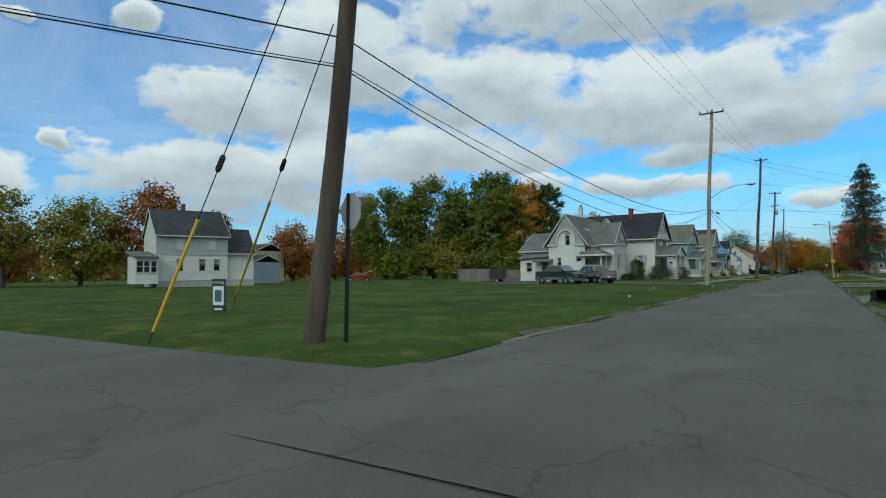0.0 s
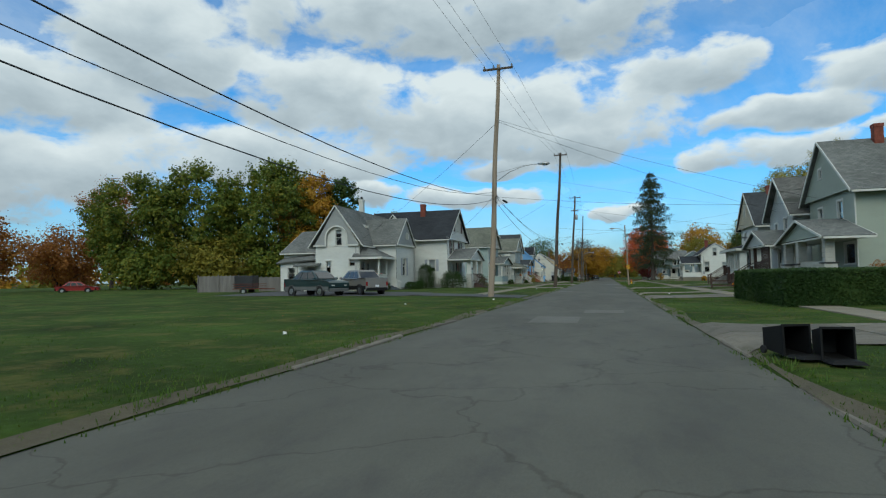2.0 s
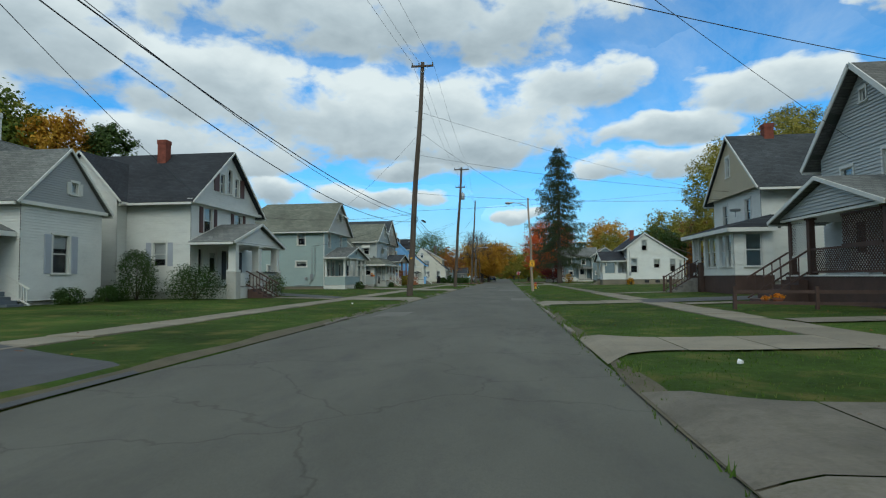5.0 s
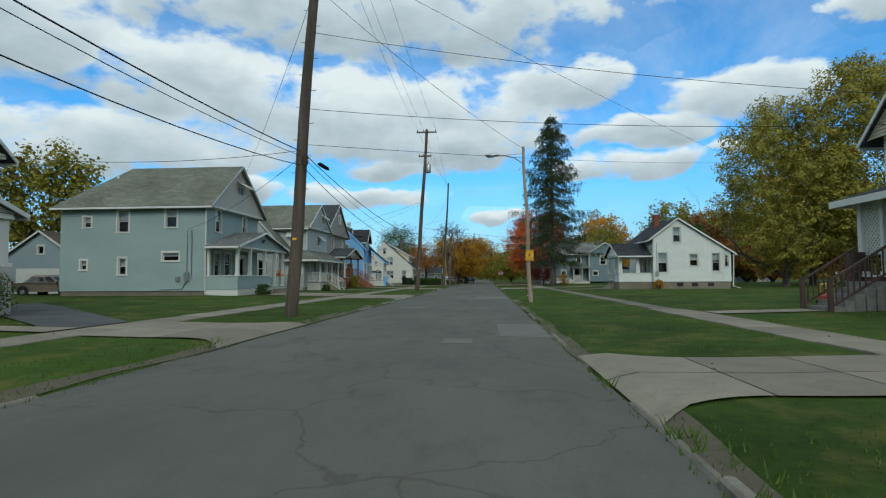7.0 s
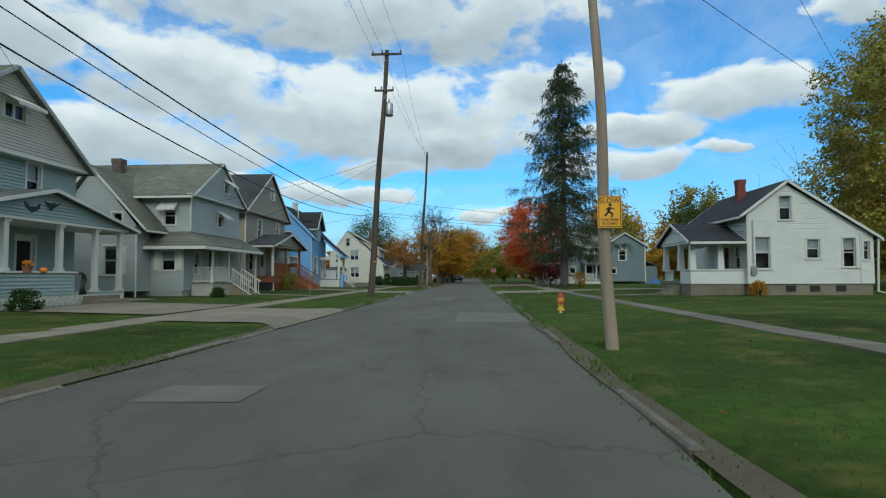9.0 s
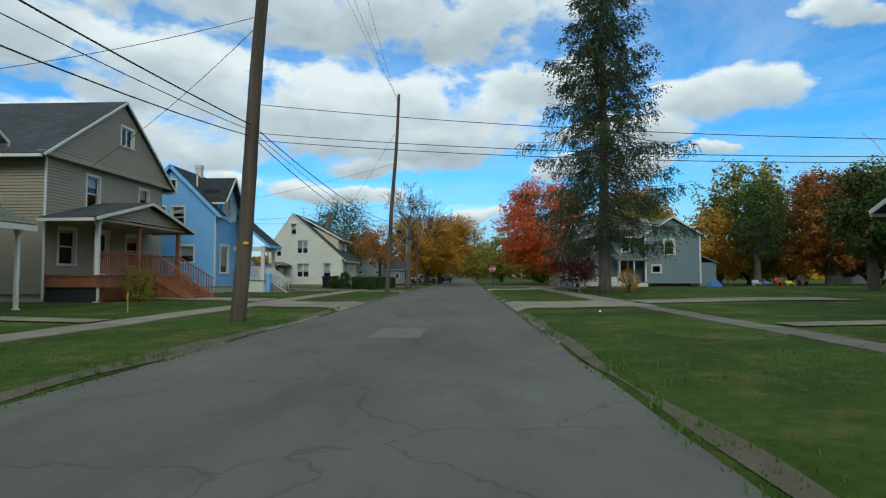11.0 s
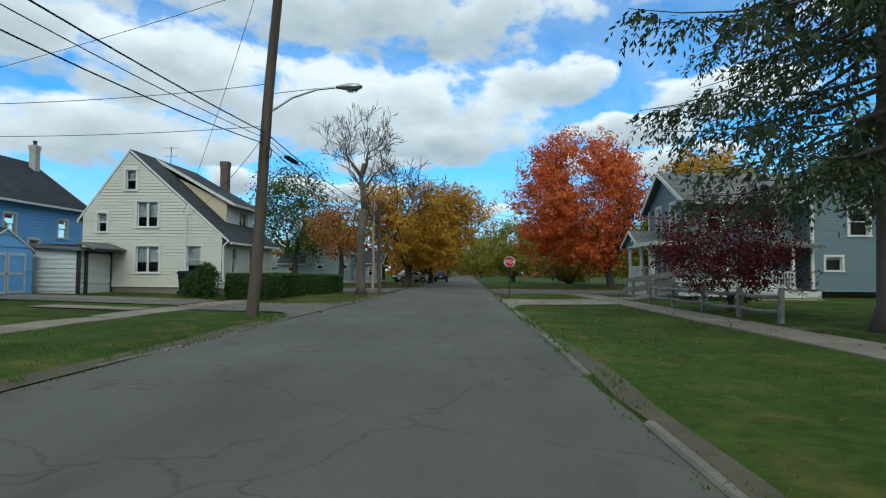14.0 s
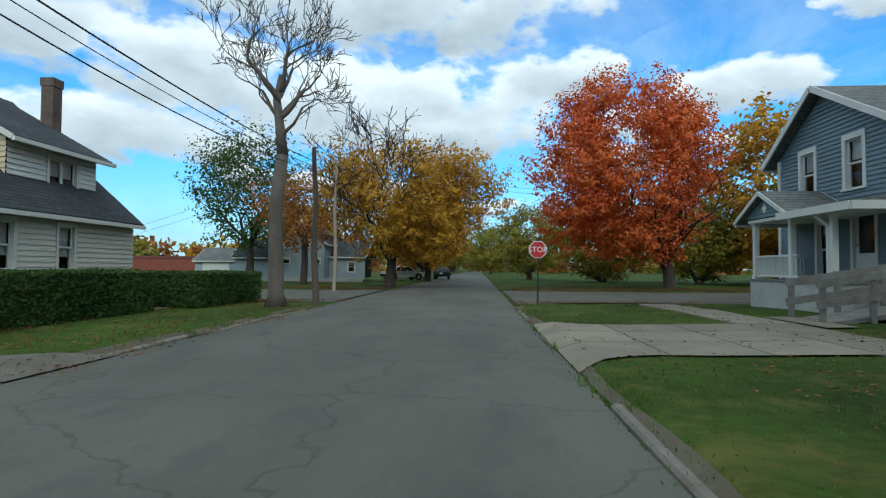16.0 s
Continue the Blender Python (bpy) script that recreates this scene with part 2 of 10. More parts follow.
def siding(name, base, dirt=(0.30, 0.29, 0.25), amount=0.18):
    return shade(name, base, rough=0.55, var=0.06, coarse=0.5, fine=9, bump=0.06, bump_scale=30, dirt=dirt, dirt_amount=amount, stretch=(1, 1, 2.5))


M_WHITE = siding("white_siding", (0.70, 0.71, 0.66))
M_CREAM = siding("cream_siding", (0.62, 0.60, 0.50))
M_GREYBLUE = siding("grey_blue_siding", (0.31, 0.395, 0.375))
M_PALEGREY = siding("pale_grey_siding", (0.42, 0.46, 0.45))
M_TAUPE = siding("taupe_siding", (0.34, 0.295, 0.21))
M_BLUE = siding("bright_blue_siding", (0.20, 0.47, 0.86), amount=0.06)
M_SLATE = siding("slate_blue_siding", (0.14, 0.205, 0.23), amount=0.08)
M_SAGE = siding("sage_grey_siding", (0.36, 0.41, 0.335))
M_LIGHTGREY = siding("light_grey_siding", (0.41, 0.44, 0.43))
M_TAN = siding("tan_siding", (0.50, 0.43, 0.28))
M_SHAKE = siding("grey_shingle_siding", (0.36, 0.375, 0.365))
M_BEIGE = siding("beige_gable_siding", (0.55, 0.53, 0.46))
M_YELLOW = siding("faded_yellow_siding", (0.62, 0.52, 0.34))
M_STEELBLUE = siding("steel_blue_siding", (0.30, 0.365, 0.39))
M_TRIM = shade("white_trim_paint", (0.66, 0.66, 0.61), rough=0.5, var=0.05, bump=0.05, dirt=(0.35, 0.33, 0.3), dirt_amount=0.15)
M_BLACKTRIM = shade("black_trim_paint", (0.03, 0.03, 0.03), rough=0.5, var=0.1)
M_FOUND = shade("painted_block", (0.46, 0.455, 0.41), rough=0.85, var=0.12, coarse=1.2, bump=0.4, bump_scale=18, dirt=(0.2, 0.19, 0.16))
M_CONC = shade("concrete", (0.225, 0.198, 0.145), rough=0.9, var=0.16, coarse=0.8, fine=30, bump=0.3, bump_scale=60, dirt=(0.12, 0.112, 0.08), dirt_amount=0.6, per_object=0.16)
M_OLDCONC = shade("broken_old_concrete", (0.165, 0.148, 0.115), rough=0.92, var=0.25, coarse=0.9, fine=24, bump=0.5, bump_scale=40, dirt=(0.08, 0.075, 0.045), dirt_amount=0.8, per_object=0.2)
M_SH_Y = {}
M_SH_X = {}
for nm, c in (("grey", (0.20, 0.21, 0.20)), ("olive", (0.195, 0.205, 0.165)), ("dark", (0.07, 0.078, 0.085)), ("charcoal", (0.045, 0.05, 0.058)), ("brown", (0.12, 0.095, 0.08))):
    M_SH_Y[nm] = shingle(nm + "_shingles_y", c, 'y')
    M_SH_X[nm] = shingle(nm + "_shingles_x", c, 'x')
M_SH_WORN = shingle("worn_grey_shingles", (0.17, 0.17, 0.16), 'x', (0.075, 0.08, 0.07))
M_GLASS = clear_glass("window_glass")
# near-black that paints in the shade of rooms, cellar windows and under a porch
M_SHADE_BLACK = shade("painted_shade_black", (0.03, 0.03, 0.032), rough=0.95, var=0.2, bump=0)
M_BLIND = shade("pale_blind", (0.55, 0.54, 0.50), rough=0.9, var=0.08, stretch=(1, 1, 8), bump=0.1, bump_scale=12)
M_SHUT_BROWN = shade("brown_shutter", (0.10, 0.045, 0.035), rough=0.6)
M_SHUT_GREY = shade("grey_shutter", (0.40, 0.43, 0.48), rough=0.6, var=0.06)
M_SHUT_BLACK = shade("black_shutter", (0.02, 0.02, 0.022), rough=0.6)
M_BRICK = shade("red_brick", (0.24, 0.07, 0.045), rough=0.9, var=0.3, coarse=4, bump=0.4, bump_scale=30)
M_MORTAR = shade("mortar", (0.33, 0.30, 0.27), rough=0.95, bump=0.3)
M_SOOT = shade("sooty_brick", (0.16, 0.12, 0.10), rough=0.95, var=0.35, coarse=3, bump=0.5, bump_scale=22)
M_POLE = shade("weathered_pole_wood", (0.115, 0.088, 0.066), rough=0.9, var=0.5, coarse=0.8, fine=18, bump=0.8, bump_scale=8, stretch=(6, 6, 0.35), dirt=(0.05, 0.04, 0.032), dirt_amount=0.6)
M_POLE_PALE = shade("pale_pole_wood", (0.36, 0.29, 0.22), rough=0.9, var=0.25, coarse=0.7, fine=18, bump=0.6, bump_scale=8, stretch=(6, 6, 0.3), dirt=(0.22, 0.12, 0.06), dirt_amount=0.5)
M_DECKWOOD = shade("orange_stained_wood", (0.28, 0.105, 0.045), rough=0.7, var=0.2, coarse=2, fine=20, bump=0.3)
M_BROWNWOOD = shade("dark_brown_wood", (0.075, 0.042, 0.032), rough=0.75, var=0.2, coarse=2, bump=0.3)
M_GREYWOOD = shade("grey_weathered_wood", (0.23, 0.218, 0.195), rough=0.95, var=0.28, coarse=1.5, fine=20, bump=0.6, bump_scale=12, stretch=(2, 2, 2), dirt=(0.13, 0.12, 0.10), dirt_amount=0.5)
M_FENCE = shade("silvered_fence_wood", (0.22, 0.205, 0.19), rough=0.95, var=0.25, bump=0.5, stretch=(4, 4, 0.6))
M_METAL = shade("galvanised_metal", (0.45, 0.46, 0.47), rough=0.4, var=0.15, metal=1.0, bump=0.05)
M_DARKMETAL = shade("dark_steel", (0.06, 0.06, 0.062), rough=0.45, var=0.2, metal=0.8, bump=0.05)
M_WIRE = shade("black_cable", (0.015, 0.015, 0.016), rough=0.6, bump=0)
M_GREYWIRE = shade("grey_cable", (0.06, 0.062, 0.066), rough=0.6, bump=0)
M_RUBBER = shade("tyre_rubber", (0.02, 0.02, 0.021), rough=0.85, var=0.15)
M_BLACKPLASTIC = shade("black_plastic", (0.011, 0.0115, 0.012), rough=0.7, var=0.15, bump=0.1, spec=0.2)
M_YELLOWPLASTIC = shade("yellow_guard_plastic", (0.78, 0.50, 0.04), rough=0.4, var=0.08)
M_SIGNYELLOW = shade("amber_sign_face", (0.85, 0.42, 0.01), rough=0.4, var=0.05, bump=0.02)
M_SIGNRED = shade("red_sign_face", (0.50, 0.02, 0.025), rough=0.4, var=0.08, bump=0.02)
M_SIGNWHITE = shade("white_sign_sheet", (0.8, 0.8, 0.8), rough=0.4, var=0.03, bump=0.02)
M_SIGNGREY = shade("bare_aluminium_sign_back", (0.55, 0.55, 0.54), rough=0.45, var=0.1, metal=0.3)
M_BLACKPAINT = shade("black_paint", (0.015, 0.015, 0.015), rough=0.5, bump=0.02)
M_REDPAINT = shade("red_paint", (0.48, 0.05, 0.03), rough=0.45, var=0.15)
M_ORANGE = shade("orange_plastic", (0.75, 0.22, 0.02), rough=0.5, var=0.1)
M_BARK = shade("grey_bark", (0.11, 0.09, 0.075), rough=0.95, var=0.35, coarse=1.5, fine=12, bump=1.0, bump_scale=7, stretch=(3, 3, 0.6))
M_BARK_PALE = shade("pale_bark", (0.12, 0.102, 0.083), rough=0.95, var=0.3, coarse=1.5, fine=12, bump=0.9, bump_scale=8, stretch=(3, 3, 0.6), dirt=(0.08, 0.08, 0.05))
M_BARK_DARK = shade("dark_bark", (0.055, 0.044, 0.038), rough=0.95, var=0.35, coarse=1.5, fine=12, bump=1.0, bump_scale=7, stretch=(3, 3, 0.6))
L_GREEN = leafy("green_yellow_leaves", [(0.045, 0.085, 0.014), (0.095, 0.145, 0.02), (0.19, 0.21, 0.026), (0.38, 0.31, 0.03)])
L_DARKGREEN = leafy("dark_green_leaves", [(0.035, 0.067, 0.016), (0.064, 0.106, 0.022), (0.106, 0.144, 0.032)])
L_GOLD = leafy("golden_leaves", [(0.24, 0.12, 0.022), (0.42, 0.22, 0.024), (0.56, 0.32, 0.028), (0.3, 0.21, 0.03)])
L_RUST = leafy("rust_leaves", [(0.15, 0.06, 0.026), (0.28, 0.11, 0.03), (0.4, 0.17, 0.034), (0.22, 0.14, 0.036)])
L_RED = leafy("scarlet_leaves", [(0.4, 0.06, 0.022), (0.58, 0.115, 0.032), (0.66, 0.19, 0.038), (0.48, 0.08, 0.026)])
L_MAROON = leafy("maroon_leaves", [(0.09, 0.012, 0.015), (0.15, 0.02, 0.02), (0.25, 0.034, 0.024)])
L_OLIVE = leafy("olive_yellow_leaves", [(0.09, 0.115, 0.022), (0.19, 0.19, 0.03), (0.34, 0.28, 0.036), (0.16, 0.17, 0.03)])
L_PALEYELLOW = leafy("pale_yellow_leaves", [(0.13, 0.15, 0.035), (0.27, 0.26, 0.05), (0.45, 0.37, 0.065), (0.19, 0.2, 0.042)])
L_SPRUCE = leafy("spruce_needles", [(0.044, 0.066, 0.034), (0.075, 0.1, 0.048), (0.11, 0.12, 0.06)])
L_HEDGE = leafy("hedge_leaves", [(0.022, 0.048, 0.012), (0.042, 0.085, 0.018), (0.075, 0.115, 0.024)])
L_LITTER = leafy("fallen_leaves", [(0.16, 0.07, 0.025), (0.24, 0.11, 0.03), (0.13, 0.05, 0.03), (0.20, 0.14, 0.05)])
L_GRASS = leafy("grass_blades", [(0.05, 0.10, 0.014), (0.07, 0.135, 0.018), (0.10, 0.155, 0.024), (0.15, 0.16, 0.045)])

# ---------------------------------------------------------------- mesh tools
class Geo:
    """Collects vertices and faces in world metres."""
    def __init__(self):
        self.v, self.f = [], []

    def poly(self, pts):
        k = len(self.v)
        self.v.extend(tuple(p) for p in pts)
        self.f.append(tuple(range(k, k + len(pts))))
        return self

    def hull(self, bottom, top):
        """A closed prism between two rings of equal count."""
        k, n = len(self.v), len(bottom)
        self.v.extend(tuple(p) for p in bottom)
        self.v.extend(tuple(p) for p in top)
        self.f.append(tuple(range(k + n - 1, k - 1, -1)))
        self.f.append(tuple(range(k + n, k + 2 * n)))
        for i in range(n):
            j = (i + 1) % n
            self.f.append((k + i, k + j, k + n + j, k + n + i))
        return self

    def box(self, x0, x1, y0, y1, z0, z1):
        x0, x1, y0, y1, z0, z1 = min(x0, x1), max(x0, x1), min(y0, y1), max(y0, y1), min(z0, z1), max(z0, z1)
        return self.hull([(x0, y0, z0), (x1, y0, z0), (x1, y1, z0), (x0, y1, z0)], [(x0, y0, z1), (x1, y0, z1), (x1, y1, z1), (x0, y1, z1)])

    def soft_box(self, x0, x1, y0, y1, z0, z1, b=0.02):
        """A box with chamfered upright and top edges."""
        def ring(i, z):
            return [(x0 + i + b, y0 + i, z), (x1 - i - b, y0 + i, z), (x1 - i, y0 + i + b, z), (x1 - i, y1 - i - b, z),
                    (x1 - i - b, y1 - i, z), (x0 + i + b, y1 - i, z), (x0 + i, y1 - i - b, z), (x0 + i, y0 + i + b, z)]
        self.hull(ring(0, z0), ring(0, z1 - b))
        return self.hull(ring(0, z1 - b), ring(b, z1))

    def slab(self, pts, thick, down=True):
        """A flat polygon given thickness below it."""
        p = [Vector(q) for q in pts]
        nrm = (p[1] - p[0]).cross(p[2] - p[0]).normalized()
        if nrm.z < 0:
            nrm = -nrm
        low = [q - nrm * thick for q in p]
        return self.hull(low, p) if (p[1] - p[0]).cross(p[2] - p[0]).z > 0 else self.hull(low[::-1], p[::-1])

    def beam(self, a, b, w, h=None, up=(0, 0, 1)):
        """A square bar from a to b."""
        a, b = Vector(a), Vector(b)
        d = (b - a).normalized()
        u = Vector(up)
        if abs(d.dot(u)) > 0.95:
            u = Vector((1, 0, 0))
        s = d.cross(u).normalized() * w / 2
        t = s.cross(d).normalized() * (h or w) / 2
        return self.hull([a - s - t, a + s - t, a + s + t, a - s + t], [b - s - t, b + s - t, b + s + t, b - s + t])

    def tube(self, pts, radii, n=8, cap=True):
        """A round tapered tube along points."""
        pts = [Vector(p) for p in pts]
        if not isinstance(radii, (list, tuple)):
            radii = [radii] * len(pts)
        k0 = len(self.v)
        side = None
        for i, p in enumerate(pts):
            d = (pts[min(i + 1, len(pts) - 1)] - pts[max(i - 1, 0)]).normalized()
            if side is None:
                side = d.orthogonal().normalized()
            else:
                side = (side - d * side.dot(d)).normalized()
            o = d.cross(side)
            for j in range(n):
                a = 2 * math.pi * j / n
                self.v.append(tuple(p + (side * math.cos(a) + o * math.sin(a)) * radii[i]))
        for i in range(len(pts) - 1):
            for j in range(n):
                a, b = k0 + i * n + j, k0 + i * n + (j + 1) % n
                self.f.append((a, b, b + n, a + n))
        if cap:
            self.f.append(tuple(range(k0 + n - 1, k0 - 1, -1)))
            e = k0 + (len(pts) - 1) * n
            self.f.append(tuple(range(e, e + n)))
        return self

    def lathe(self, cx, cy, prof, n=16):
        """Profile of (radius, z) turned about an upright axis."""
        return self.tube([(cx, cy, z) for r, z in prof], [r for r, z in prof], n)

    def blob(self, cx, cy, cz, rx, ry, rz, nu=14, nv=8, bumpy=0.1, flat=0.0):
        """A lumpy closed shape."""
        k = len(self.v)
        for i in range(nv + 1):
            th = math.pi * i / nv
            for j in range(nu):
                ph = 2 * math.pi * j / nu
                d = Vector((math.sin(th) * math.cos(ph), math.sin(th) * math.sin(ph), math.cos(th)))
                r = 1 + bumpy * noise.noise(d * 2.3 + Vector((cx, cy, cz)))
                self.v.append((cx + rx * d.x * r, cy + ry * d.y * r, max(cz + rz * d.z * r, cz - rz * (1 - flat))))
        for i in range(nv):
            for j in range(nu):
                a, b = k + i * nu + j, k + i * nu + (j + 1) % nu
                self.f.append((a, a + nu, b + nu, b))
        return self


ORIGIN = {}


def thing(name, loc, label, category, group="", kind=""):
    ob = new(name)
    ob.location = loc
    ob.empty_display_size = 0.2
    ORIGIN[ob.name] = Vector(loc)
    return tagged(ob, label, category, group, kind)


def to_mesh(name, geo, material, org, smooth=False):
    me = bpy.data.meshes.new(name)
    if isinstance(geo.v, np.ndarray):
        n = len(geo.v)
        me.vertices.add(n), me.loops.add(n), me.polygons.add(n // 4)
        me.vertices.foreach_set("co", (geo.v - np.array(org)).astype(np.float32).ravel())
        me.loops.foreach_set("vertex_index", np.arange(n, dtype=np.int32))
        me.polygons.foreach_set("loop_start", np.arange(0, n, 4, dtype=np.int32))
        me.materials.append(material)
        me.update(calc_edges=True)
        return me
    me.from_pydata([(v[0] - org[0], v[1] - org[1], v[2] - org[2]) for v in geo.v], [], geo.f)
    me.materials.append(material)
    if smooth:
        me.polygons.foreach_set("use_smooth", [True] * len(me.polygons))
    me.update()
    return me


def weld(geo):
    """Joins vertices that share a place."""
    seen, index, verts = {}, [], []
    for v in geo.v:
        key = (round(v[0], 3), round(v[1], 3), round(v[2], 3))
        if key not in seen:
            seen[key] = len(verts)
            verts.append(v)
        index.append(seen[key])
    faces = []
    for f in geo.f:
        q = [index[k] for k in f]
        q = [a for k, a in enumerate(q) if a != q[k - 1]]
        if len(q) > 2:
            faces.append(tuple(q))
    geo.v, geo.f = verts, faces
    return geo


SINGLE = {"rake_board", "gutter", "rail_cap", "corner_board", "downpipe", "porch_fascia", "stake", "pillar", "brace", "frieze", "porch_beam", "door_trim", "stem", "dormer_trim", "bracket"}


def pieces(geo):
    """The unconnected pieces of a geometry."""
    root = list(range(len(geo.v)))

    def find(a):
        while root[a] != a:
            root[a] = root[root[a]]
            a = root[a]
        return a
    for f in geo.f:
        for k in f[1:]:
            root[find(k)] = find(f[0])
    made = {}
    for f in geo.f:
        made.setdefault(find(f[0]), []).append(f)
    for faces in made.values():
        used = sorted({k for f in faces for k in f})
        index = {k: n for n, k in enumerate(used)}
        g = Geo()
        g.v, g.f = [geo.v[k] for k in used], [tuple(index[k] for k in f) for f in faces]
        yield g


def part(name, geo, material, parent, label="", smooth=False):
    """One mesh under a thing or a part of it; the geometry is in world metres."""
    if name in SINGLE:
        found = list(pieces(geo))
        for g in found[1:]:
            part_of_one(name, g, material, parent, label, smooth)
        geo = found[0]
    return part_of_one(name, geo, material, parent, label, smooth)


def part_of_one(name, geo, material, parent, label, smooth):
    root = parent
    while root.parent:
        root = root.parent
    ob = new(name, to_mesh(name, geo, material, ORIGIN[root.name], smooth))
    ob.parent = parent
    if label:
        ob["label"] = label
    return ob


def solo(name, geo, material, label, category="", group="", kind="", smooth=False, loc=None):
    """A thing of one mesh, its origin at its base."""
    if loc is None:
        a = np.array(geo.v)
        loc = ((a[:, 0].min() + a[:, 0].max()) / 2, (a[:, 1].min() + a[:, 1].max()) / 2, a[:, 2].min())
    ob = new(name, to_mesh(name, geo, material, loc, smooth))
    ob.location = loc
    return tagged(ob, label, category, group, kind)


# ---------------------------------------------------------------- ground
ROAD_L, ROAD_R = -4.95, 1.72          # kerb lines of the street
CROSS0, CROSS1 = 105.0, 116.0         # the crossing street ahead
WALK_L0, WALK_L1 = -9.6, -8.45        # pavements
WALK_R0, WALK_R1 = 6.0, 7.25


def ground_z(x, y):
    """Height of the lawns over the road."""
    d = max(ROAD_L - x, x - ROAD_R, 0.0)
    z = 0.10 * min(1, d / 0.35) + 0.20 * min(1, max(0, d - 2.0) / 9.0)
    if x < -9 and y < 2:              # the open lot lies lower
        z -= 0.16 * min(1, (-9 - x) / 8) * min(1, (2 - y) / 6)
    if y > CROSS0 - 6:
        z *= max(0.25, 1 - (y - CROSS0 + 6) / 8)
    if y < -52:
        z *= max(0.1, 1 - (-52 - y) / 5)
    return z


def ground_sheet():
    """One sheet to the horizon: finely cut by the street, coarser away from it."""
    xs = sorted(set([-2500, -900, -400, -200, -120, -80, -60] + [round(v, 2) for v in np.arange(-50, 46, 1.5)] + [ROAD_L - 0.35, ROAD_L, ROAD_L - 0.02, ROAD_R, ROAD_R + 0.02, ROAD_R + 0.35, 60, 80, 120, 200, 400, 900, 2500]))
    ys = sorted(set([-2500, -900, -400, -200, -120, -90] + [round(v, 2) for v in np.arange(-75, 175, 1.5)] + [200, 240, 300, 400, 600, 900, 2500]))
    g = Geo()
    for y in ys:
        for x in xs:
            z = ground_z(x, y) if -80 < y < 200 and -90 < x < 90 else 0.1
            inside = ROAD_L <= x <= ROAD_R
            if inside:
                z = -0.04
            else:
                z += 0.014 * noise.noise(Vector((x * 0.7, y * 0.7, 0)))
            if CROSS0 - 0.5 < y < CROSS1 + 0.5 or y < -54.5:
                z = min(z, -0.04)
            g.v.append((x, y, z))
    w = len(xs)
    for j in range(len(ys) - 1):
        for i in range(w - 1):
            g.f.append((j * w + i, j * w + i + 1, (j + 1) * w + i + 1, (j + 1) * w + i))
    return g


def lawn_material():
    m = shade("autumn_lawn", (0.052, 0.090, 0.014), rough=0.95, var=0.5, coarse=0.2, fine=6, bump=0.9, bump_scale=38, dirt=(0.15, 0.13, 0.038), dirt_amount=0.85, spec=0.1)
    return m


def asphalt_material():
    m = shade("old_asphalt", (0.122, 0.121, 0.101), rough=0.92, var=0.2, coarse=0.35, fine=60, bump=0.35, bump_scale=110, dirt=(0.075, 0.073, 0.068), dirt_amount=0.8, spec=0.25, stretch=(1, 0.45, 1))
    n, l = m.node_tree.nodes, m.node_tree.links
    p = n["Principled BSDF"]
    old = p.inputs["Base Color"].links[0].from_socket
    tc = n.new("ShaderNodeTexCoord")
    v = n.new("ShaderNodeTexVoronoi")
    v.feature = 'DISTANCE_TO_EDGE'
    v.inputs["Scale"].default_value = 0.33
    wob = n.new("ShaderNodeTexNoise")
    wob.inputs["Scale"].default_value, wob.inputs["Detail"].default_value = 1.3, 5
    l.new(tc.outputs["Object"], wob.inputs["Vector"])
    mv = n.new("ShaderNodeMix")
    mv.data_type, mv.blend_type = 'RGBA', 'ADD'
    mv.inputs["Factor"].default_value = 1.1
    l.new(tc.outputs["Object"], mv.inputs["A"]), l.new(wob.outputs["Color"], mv.inputs["B"])
    l.new(mv.outputs["Result"], v.inputs["Vector"])
    r = n.new("ShaderNodeValToRGB")
    r.color_ramp.elements[0].position, r.color_ramp.elements[1].position = 0.002, 0.009
    r.color_ramp.elements[0].color = (0.62, 0.61, 0.59, 1)
    l.new(v.outputs["Distance"], r.inputs[0])
    x = n.new("ShaderNodeMix")
    x.data_type, x.blend_type = 'RGBA', 'MULTIPLY'
    x.inputs["Factor"].default_value = 0.7
    l.new(old, x.inputs["A"]), l.new(r.outputs[0], x.inputs["B"])
    l.new(x.outputs["Result"], p.inputs["Base Color"])
    return m


M_LAWN, M_ASPHALT = lawn_material(), asphalt_material()
M_DRIVE = shade("dark_drive_asphalt", (0.075, 0.076, 0.078), rough=0.9, var=0.25, coarse=0.7, fine=40, bump=0.4, bump_scale=90)
M_PATCH = shade("pale_patch_asphalt", (0.142, 0.139, 0.118), rough=0.92, var=0.15, coarse=1.5, fine=50, bump=0.3, bump_scale=100)
M_KERB = shade("stained_kerb_concrete", (0.20, 0.18, 0.145), rough=0.92, var=0.25, coarse=1.6, fine=22, bump=0.6, bump_scale=40, dirt=(0.075, 0.07, 0.04), dirt_amount=0.8, per_object=0.2)
M_GRAVELDIRT = shade("bare_dirt", (0.105, 0.09, 0.055), rough=0.95, var=0.25, coarse=1.5, fine=20, bump=0.6, bump_scale=40, dirt=(0.07, 0.08, 0.03))

solo("ground", ground_sheet(), M_LAWN, "patchy green autumn lawn with worn yellow spots", "lawn", kind="structure", smooth=True, loc=(0, 0, 0))


